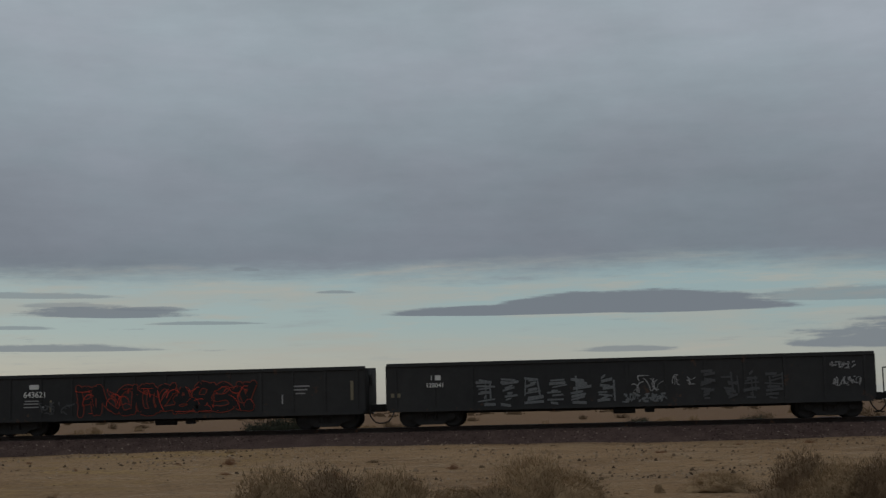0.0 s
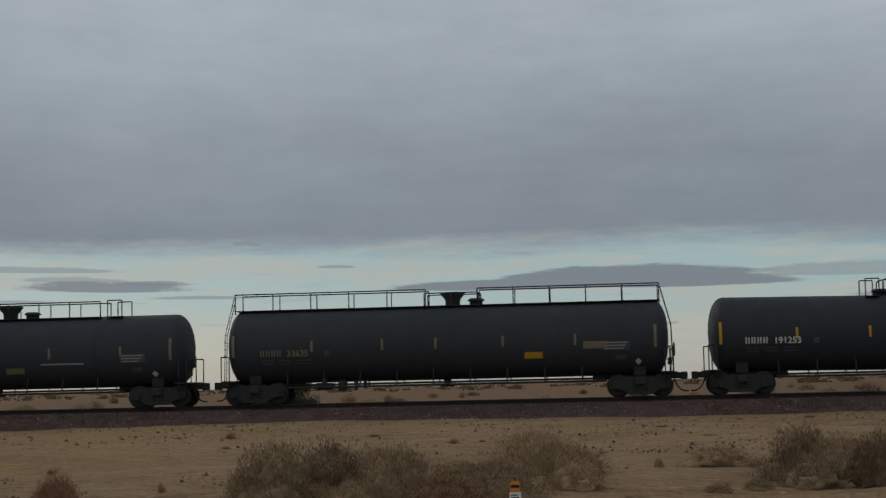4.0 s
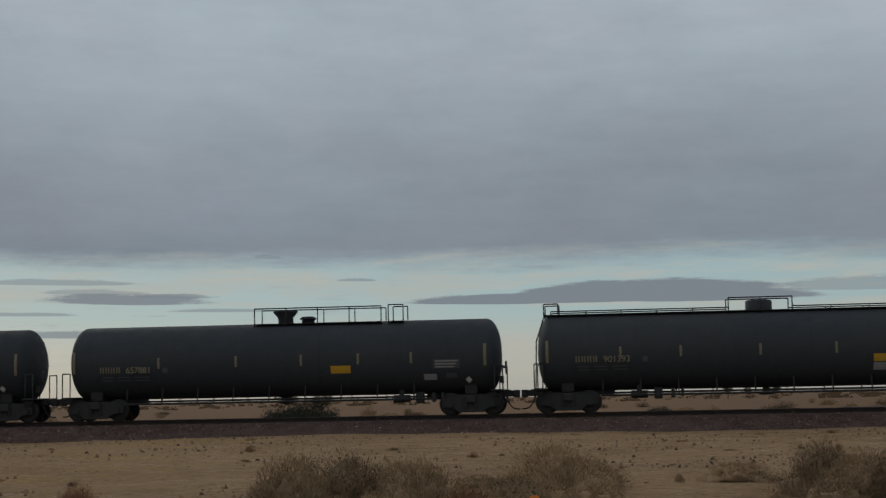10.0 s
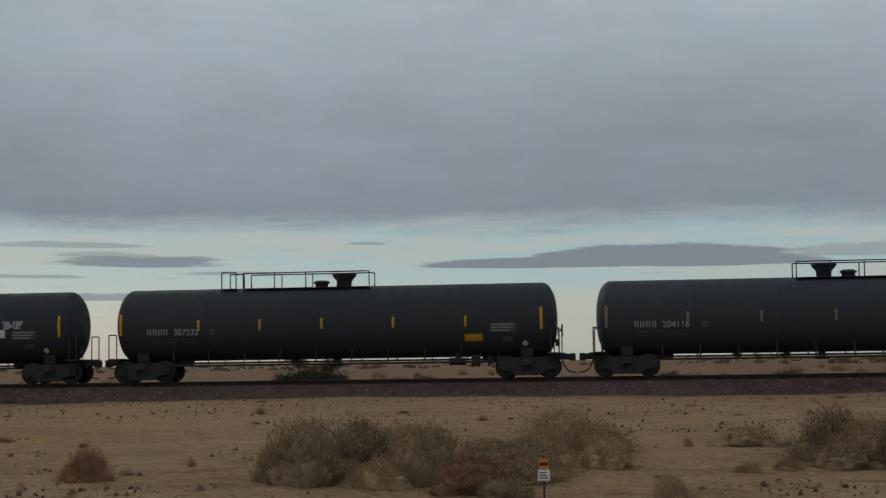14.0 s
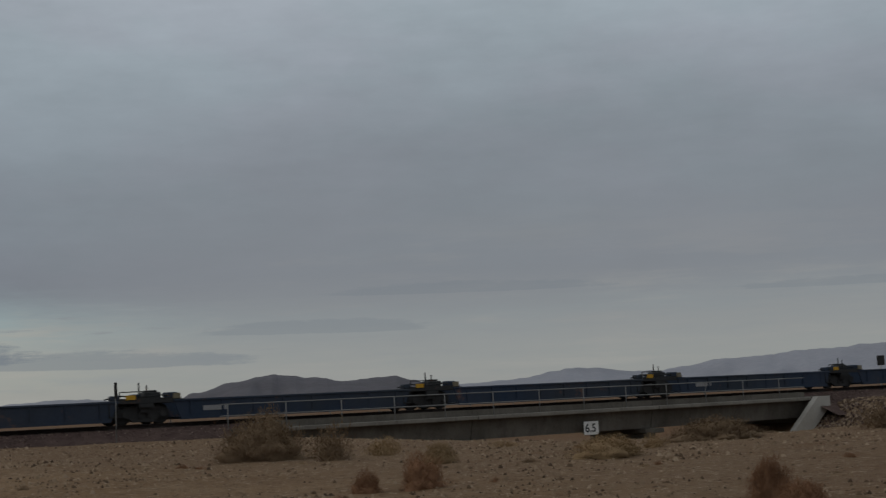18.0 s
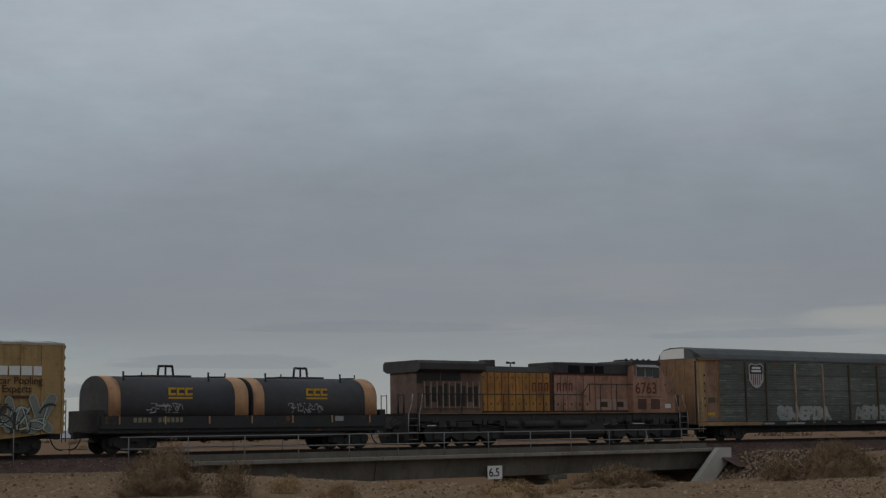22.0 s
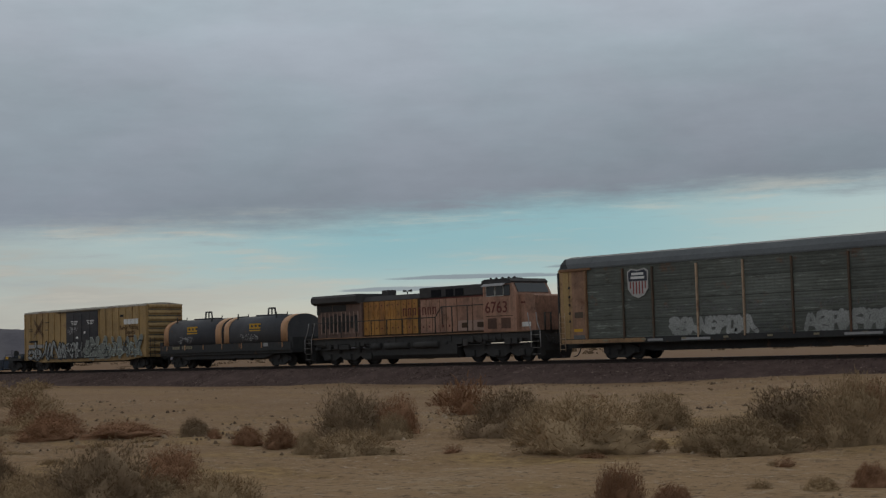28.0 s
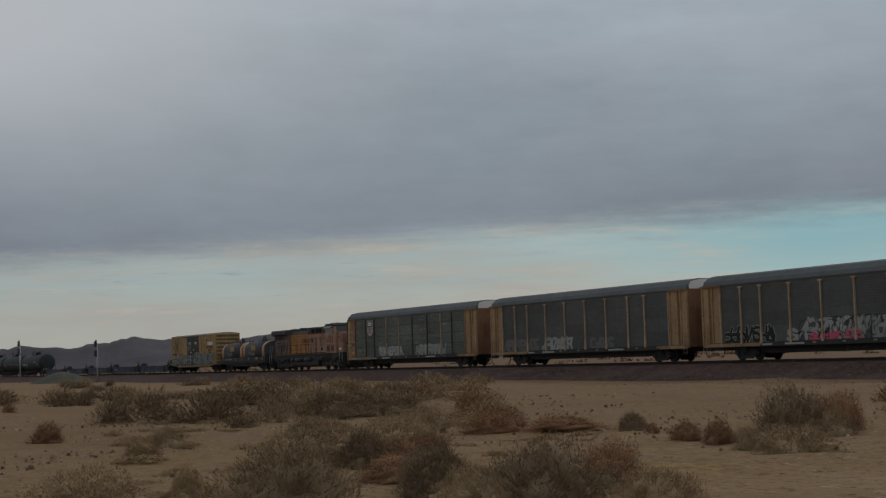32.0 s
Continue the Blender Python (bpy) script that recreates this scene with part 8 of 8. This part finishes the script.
for i in range(110):
    d, a = lrnd.uniform(15.5, 30), radians(lrnd.uniform(-74, -57))
    if noise.noise((d * math.sin(a) * 0.35, d * math.cos(a) * 0.35, 3.0)) > -0.05:
        bush(d * math.sin(a), d * math.cos(a), lrnd.uniform(0.25, 0.8), lrnd.uniform(0.05, 0.15), lrnd.choice((3, 3, 3, 2)))
# low growth that fills in between the near bushes, and a fringe up the bank
for n_, d0, d1, a0, a1, h0, h1 in ((14, 16.0, 19.5, -64, -56, 0.25, 0.45), (6, 58, 105, -63.5, -61, 0.4, 0.7), (9, 33, 44, -63.5, -60, 0.2, 0.4), (8, 19.5, 24, -68, -63, 0.2, 0.4)):
    for i in range(n_):
        d, a = lrnd.uniform(d0, d1), radians(lrnd.uniform(a0, a1))
        bush(d * math.sin(a), d * math.cos(a), lrnd.uniform(0.7, 1.3) * (0.7 + d / 60), lrnd.uniform(h0, h1), lrnd.choice((0, 0, 2, 3)))
# the grey thicket by the sandy way
for i in range(75):
    d, a = srnd.uniform(24, 62), radians(srnd.uniform(-75, -57))
    # the bare bank before the line, and sandy gaps
    if a > radians(-63.5) or a < radians(-70) or i % 3 == 0:
        continue
    bush(d * math.sin(a), d * math.cos(a), srnd.uniform(0.9, 1.9), srnd.uniform(0.3, 0.6), srnd.choice((0, 0, 3, 1, 1)))
for i in range(46):
    d, a = srnd.uniform(40, 150), radians(srnd.uniform(-82, -62))
    x, y = d * math.sin(a), d * math.cos(a)
    if y < 56 and (a > radians(-70) or d > 62):
        bush(x, y, srnd.uniform(1.2, 2.8), srnd.uniform(0.5, 0.9), srnd.choice((0, 0, 1, 1)))
for i in range(60):
    x, y = srnd.uniform(-60, 90), srnd.uniform(80, 190)
    if not 28 < x < 74:
        bush(x, y, srnd.uniform(1.0, 2.4), srnd.uniform(0.4, 0.9), srnd.choice((0, 1, 1, 3)))
for x, y, w_, h_ in ((-16.4, 77.0, 3.0, 1.25), (-15.2, 78.0, 2.4, 1.0), (-17.7, 78.5, 2.2, 1.0), (2.5, 84.0, 2.4, 0.8), (9.0, 88.0, 2.0, 0.7)):
    bush(x, y, w_, h_, 4)

# small dead tufts scattered over the sand
for i in range(120):
    d, a = srnd.uniform(19, 56), radians(srnd.uniform(-50, 62))
    x, y = d * math.sin(a), d * math.cos(a)
    if y < 58:
        bush(x, y, srnd.uniform(0.12, 0.4) * (0.6 + d / 60), srnd.uniform(0.05, 0.14), srnd.choice((0, 2, 2, 1)))

rest = bpy.data.meshes.new("scattered_scrub")
rest.from_pydata(np.concatenate(REST_V).tolist(), [], REST_F)
for m_ in LEAF:
    rest.materials.append(m_)
rest.polygons.foreach_set("material_index", REST_M)
rest.update()
solid("scattered_scrub", rest, LEAF[0], "small dry tufts and distant grey-brown scrub on the sand", "scrub", kind="stuff")

# far scrub, too many to count
far = Shape()
for i in range(1500):
    d, a = 260 * math.exp(srnd.random() * 1.9), radians(srnd.uniform(-100, 75))
    x, y = d * math.sin(a), d * math.cos(a)
    if 52 < y < 80:
        continue
    r, z = srnd.uniform(0.5, 1.6), float(ground_z(x, y))
    for k in range(22):
        px, py, pz = x + srnd.gauss(0, 0.6) * r, y + srnd.gauss(0, 0.6) * r, z + srnd.random() ** 2 * 0.5 * r
        q = srnd.uniform(0.12, 0.3) * r
        far.add([(px - q, py, pz - q * 0.4), (px + q, py + q * 0.3, pz - q * 0.3), (px + srnd.uniform(-0.5, 0.5) * q, py, pz + q)], [(0, 1, 2)])
solid("far_scrub", far, LEAF[1], "low dark scrub scattered over the far plain", "scrub", kind="stuff")

# pebbles and clods on the sand, thick on the gravel heap
prng = np.random.default_rng(8)


def pebbles(x, y, r):
    """Small angular stones, six faces each, bedded in the ground."""
    n = len(x)
    z = ground_z(x, y)
    a = prng.uniform(0, 6.283, n)
    c, s_ = np.cos(a) * r, np.sin(a) * r
    k, l = prng.uniform(0.6, 1.0, n), prng.uniform(0.6, 1.1, n)
    low = z - 0.15 * r
    p = np.stack([np.stack(q, -1) for q in ((x + c, y + s_, low), (x - s_ * k, y + c * k, low), (x - c, y - s_, low), (x + s_ * k, y - c * k, low), (x + 0.35 * c, y + 0.35 * s_, z + r * l), (x - 0.4 * c, y - 0.4 * s_, z + r * l * 0.85))], 1)
    f = np.array([(0, 1, 4), (1, 5, 4), (1, 2, 5), (2, 3, 5), (3, 4, 5), (3, 0, 4)])
    return p.reshape(-1, 3), (f[None] + 6 * np.arange(n)[:, None, None]).reshape(-1, 3)


def polar(n, d0, d1, a0, a1, log=True):
    d = d0 * np.exp(prng.random(n) * math.log(d1 / d0)) if log else prng.uniform(d0, d1, n)
    a = np.radians(prng.uniform(a0, a1, n))
    return d * np.sin(a), d * np.cos(a)


px, py = polar(80000, 4, 62, -84, 66)
keep = (py < 60) & (((px + 14.5) / 6.5) ** 2 + ((py - 12) / 4.5) ** 2 > 1) & (vnoise(px, py, 0.3, 11) + 0.6 * vnoise(px, py, 1.1, 12) > prng.uniform(-0.1, 1.1, len(px)))
px, py = px[keep], py[keep]
pr = 0.014 + 0.055 * prng.random(len(px)) ** 4 + 0.0006 * np.hypot(px, py)
# the stony strip before the ballast
qx, qy = prng.uniform(-75, 34, 9000), 59.7 - 17 * prng.random(9000) ** 1.3
keep = vnoise(qx, qy, 0.2, 14) + 0.5 * vnoise(qx, qy, 0.8, 15) > prng.uniform(-0.6, 0.9, 9000)
qx, qy = qx[keep], qy[keep]
qr = 0.025 + 0.05 * prng.random(len(qx)) ** 3
# gravel heap by the bridge
hx, hy = polar(26000, 17, 46, 49, 70, False)
keep = 0.35 * vnoise(hx, hy, 0.2, 16) + 0.25 * np.clip(np.degrees(np.arctan2(hx, hy)) - 53, -6, 4) + 0.1 > prng.uniform(-0.35, 0.2, 26000)
hx, hy = hx[keep], hy[keep]
hr = 0.014 + 0.036 * prng.random(len(hx)) ** 2
# stony ground before the bridge
bx, by = polar(15000, 12, 60, 16, 66)
keep = (by < 58) & (vnoise(bx, by, 0.2, 21) + 0.6 * vnoise(bx, by, 0.7, 22) > prng.uniform(-0.4, 1.1, 15000))
bx, by = bx[keep], by[keep]
br = 0.01 + 0.035 * prng.random(len(bx)) ** 4 + 0.0006 * np.hypot(bx, by)
# riprap at the end of the bridge
rx, ry = prng.uniform(67.5, 77, 2600), prng.uniform(55.5, 60.5, 2600)
rr = prng.uniform(0.05, 0.14, 2600)
peb_v, peb_f = pebbles(np.concatenate([px, qx, hx, bx, rx]), np.concatenate([py, qy, hy, by, ry]), np.concatenate([pr, qr, hr, br, rr]))
peb = bpy.data.meshes.new("pebbles")
peb.vertices.add(len(peb_v))
peb.vertices.foreach_set("co", peb_v.ravel())
peb.loops.add(peb_f.size)
peb.loops.foreach_set("vertex_index", peb_f.ravel())
peb.polygons.add(len(peb_f))
peb.polygons.foreach_set("loop_start", np.arange(0, peb_f.size, 3))
peb.update(calc_edges=True)
PEBBLE = STONE.copy()
PEBBLE.name = "desert_pebble"
for e_, c_ in zip([n for n in PEBBLE.node_tree.nodes if n.type == "VALTORGB"][0].color_ramp.elements, ((0.055, 0.038, 0.026, 1), (0.13, 0.088, 0.056, 1), (0.22, 0.157, 0.102, 1), (0.32, 0.24, 0.165, 1))):
    e_.color = c_
for e_, p_ in zip([n for n in PEBBLE.node_tree.nodes if n.type == "VALTORGB"][0].color_ramp.elements, (0.0, 0.28, 0.62, 1.0)):
    e_.position = p_
peb.materials.append(PEBBLE)
solid("pebbles", peb, PEBBLE, "scattered small stones on the sand", "stones", kind="stuff")

sx_, sy_ = prng.uniform(68.0, 79, 6000), 60.6 - 6.5 * prng.random(6000) ** 1.2
rip_v, rip_f = pebbles(sx_, sy_, prng.uniform(0.04, 0.12, 6000))
rip = bpy.data.meshes.new("riprap")
rip.from_pydata(rip_v.tolist(), [], rip_f.tolist())
rip.materials.append(STONE)
solid("riprap", rip, STONE, "purplish-brown stone riprap beside the bridge abutment", "stones", kind="stuff")

# warning marker of a buried line
mark = thing("warning_marker", "small white and orange buried-line warning sign on a thin post", "sign", at=pose(-0.87, 16.0, float(ground_z(-0.87, 16.0))) @ Matrix.Scale(0.9, 4))
part("post", Shape().rod((0, 0.012, -0.1), (0, 0.012, 0.62), 0.012, 6), STEEL_DARK, mark)
part("lower_plate", Shape().box(-0.07, 0.07, -0.006, 0.0, 0.33, 0.455), SIGN_WHITE, mark, "white plate with small black print")
part("upper_plate", Shape().prism([(-0.06, 0.46), (0.06, 0.46), (0.06, 0.56), (0.035, 0.585), (-0.035, 0.585), (-0.06, 0.56)], "y", -0.006, 0.0), SIGN_ORANGE, mark, "orange plate with a dark bar")
part("warning_bar", Shape().box(-0.05, 0.05, -0.009, -0.006, 0.505, 0.54), SIGN_BLACK, mark)
for i in range(3):
    part("print_bar", Shape().box(-0.05, 0.05 - 0.01 * i, -0.009, -0.006, 0.355 + 0.03 * i, 0.367 + 0.03 * i), SIGN_BLACK, mark)

# gravel heap beside the line, far off
heap = Shape()
hn = 28
for i in range(9):
    q = i / 8
    for j in range(hn):
        a = 6.2832 * j / hn
        r_ = 5.6 * q * (1 + 0.12 * noise.noise((math.cos(a) * 2, math.sin(a) * 2, 4.0)))
        heap.v.append((r_ * math.cos(a) * 1.1, r_ * math.sin(a), 1.9 * (1 - q ** 1.6) ** 1.3 + 0.14 * noise.noise((r_ * math.cos(a), r_ * math.sin(a), 1.0)) - 0.1))
for i in range(8):
    for j in range(hn):
        heap.f.append((i * hn + j, (i + 1) * hn + j, (i + 1) * hn + (j + 1) % hn, i * hn + (j + 1) % hn))
        heap.s.append(True)
HEAP = material("grey_spoil", (0.095, 0.09, 0.074), 0.95, spots=(0.072, 0.066, 0.053), grain=0.4, scale=8.0, bump=0.6, bump_scale=10.0)
solid("spoil_mound", heap, HEAP, "low grey mound of spoil beside the far line", "mound", at=pose(-224.0, 52.5, float(ground_z(-224.0, 52.5))))

# white line-side post, and a post behind the track
p = thing("lineside_post", "slim white line-side marker post at the foot of the ballast", "post", at=pose(-32.6, 60.3, float(ground_z(-32.6, 60.3))))
part("shaft", Shape().rod((0, 0, -0.1), (0, 0, 1.4), 0.035, 8), GALV, p)
part("cap", Shape().rod((0, 0, 1.4), (0, 0, 1.45), 0.045, 8), SIGN_WHITE, p)
pz = float(ground_z(24.9, 60.4))
p = thing("lineside_post", "thin grey line-side post with a narrow dark plate", "post", at=pose(24.9, 60.4, pz))
part("shaft", Shape().rod((0, 0, -0.1), (0, 0, 1.8 - pz), 0.022, 8), RAIL_PIPE, p)
part("plate", Shape().box(-0.07, 0.07, -0.05, -0.024, 1.15 - pz, 1.85 - pz, 0.01), STEEL_DARK, p, "narrow dark plate")
pz = float(ground_z(86.0, 70.0))
p = thing("lineside_board", "square dark board on a thin post beyond the track", "sign", at=pose(86.0, 70.0, pz))
part("shaft", Shape().rod((0, 0, -0.1), (0, 0, 2.0 - pz), 0.05, 8), GALV, p)
part("board", Shape().box(-0.4, 0.4, -0.09, -0.05, 1.35 - pz, 2.05 - pz, 0.01), STEEL_DARK, p, "square dark board")


def block_signal(x, y, height):
    z = float(ground_z(x, y))
    sg = thing("block_signal", "railway block signal mast with two black lamp heads", "signal", "signals along the line", at=pose(x, y, z))
    part("mast", Shape().rod((0, 0, -0.2), (0, 0, height), 0.07, 8), GALV, sg, "grey steel mast")
    part("base", Shape().box(-0.35, 0.35, -0.35, 0.35, -0.1, 0.2, 0.03), CONCRETE, sg)
    for q in (height - 0.75, height - 2.2):
        hd = part("lamp_head", Shape().prism([(-0.3, q), (0.3, q), (0.36, q + 0.3), (0.36, q + 0.9), (0.2, q + 1.15), (-0.2, q + 1.15), (-0.36, q + 0.9), (-0.36, q + 0.3)], "y", -0.2, -0.05), FRAME_BLACK, sg, "black lamp head")
        for k in range(2):
            part("lamp_hood", Shape().rod((0, -0.2, q + 0.35 + 0.42 * k), (0, -0.42, q + 0.33 + 0.42 * k), 0.14, 10), FRAME_BLACK, hd)
    lad = Shape()
    for s in (-0.16, 0.16):
        lad.rod((s, 0.15, 0), (s, 0.15, height - 0.3), 0.02, 4)
    for k in range(int(height / 0.35)):
        lad.rod((-0.16, 0.15, 0.3 + 0.35 * k), (0.16, 0.15, 0.3 + 0.35 * k), 0.014, 4)
    part("ladder", lad, GALV, sg)


block_signal(-233.0, 60.0, 6.2)
block_signal(-290.0, 60.0, 7.6)


def desert_tree(x, y, height):
    """A small tree beyond the track: trunk, limbs and a loose uneven crown."""
    rnd = random.Random(int(x * 10))
    z = float(ground_z(x, y))
    t = thing("tree", "small dark desert tree beyond the track", "tree", at=pose(x, y, z))
    wood, crown = Shape(), Shape()
    wood.rod((0, 0, -0.2), (0.1, 0, height * 0.35), height * 0.035, 8, height * 0.025)
    for i in range(14):
        a = rnd.uniform(0, 6.28)
        p0 = Vector((0.1, 0, height * rnd.uniform(0.2, 0.4)))
        p1 = p0 + Vector((math.cos(a) * height * 0.25, math.sin(a) * height * 0.25, height * rnd.uniform(0.15, 0.45)))
        wood.rod(p0, p1, height * 0.014, 5, height * 0.005)
        for k in range(260):
            u = rnd.random()
            c = p0 + (p1 - p0) * (0.5 + 0.6 * u) + Vector((rnd.gauss(0, 0.07), rnd.gauss(0, 0.07), rnd.gauss(0, 0.06))) * height
            l = height * rnd.uniform(0.006, 0.016)
            crown.add([c + Vector((rnd.gauss(0, l), rnd.gauss(0, l), rnd.gauss(0, l))) for _ in range(3)], [(0, 1, 2)])
    part("trunk", wood, STEM, t)
    part("crown", crown, GREEN_LEAF, t)


desert_tree(-26.5, 121.0, 4.0)
desert_tree(-24.2, 123.0, 3.0)
desert_tree(22.0, 300.0, 3.4)
desert_tree(26.5, 305.0, 2.8)
desert_tree(31.0, 298.0, 3.6)


def slack(t):
    """How far the cushioned couplers of the autoracks are still pushed in at t seconds, in metres."""
    u = min(1.0, max(0.0, (t - 24.9) / 3.0))
    return 0.7 * (1.0 - u) ** 2


def motions():
    times = [0.5 * i for i in range(65)]
    for ob, x0 in TRAIN:
        late = 1.0 if ob.name.startswith("autorack") else 0.0
        walk(ob, [(t, pose(x0 - late * slack(t) - run(t), TRACK_Y, 0)) for t in times])


motions()
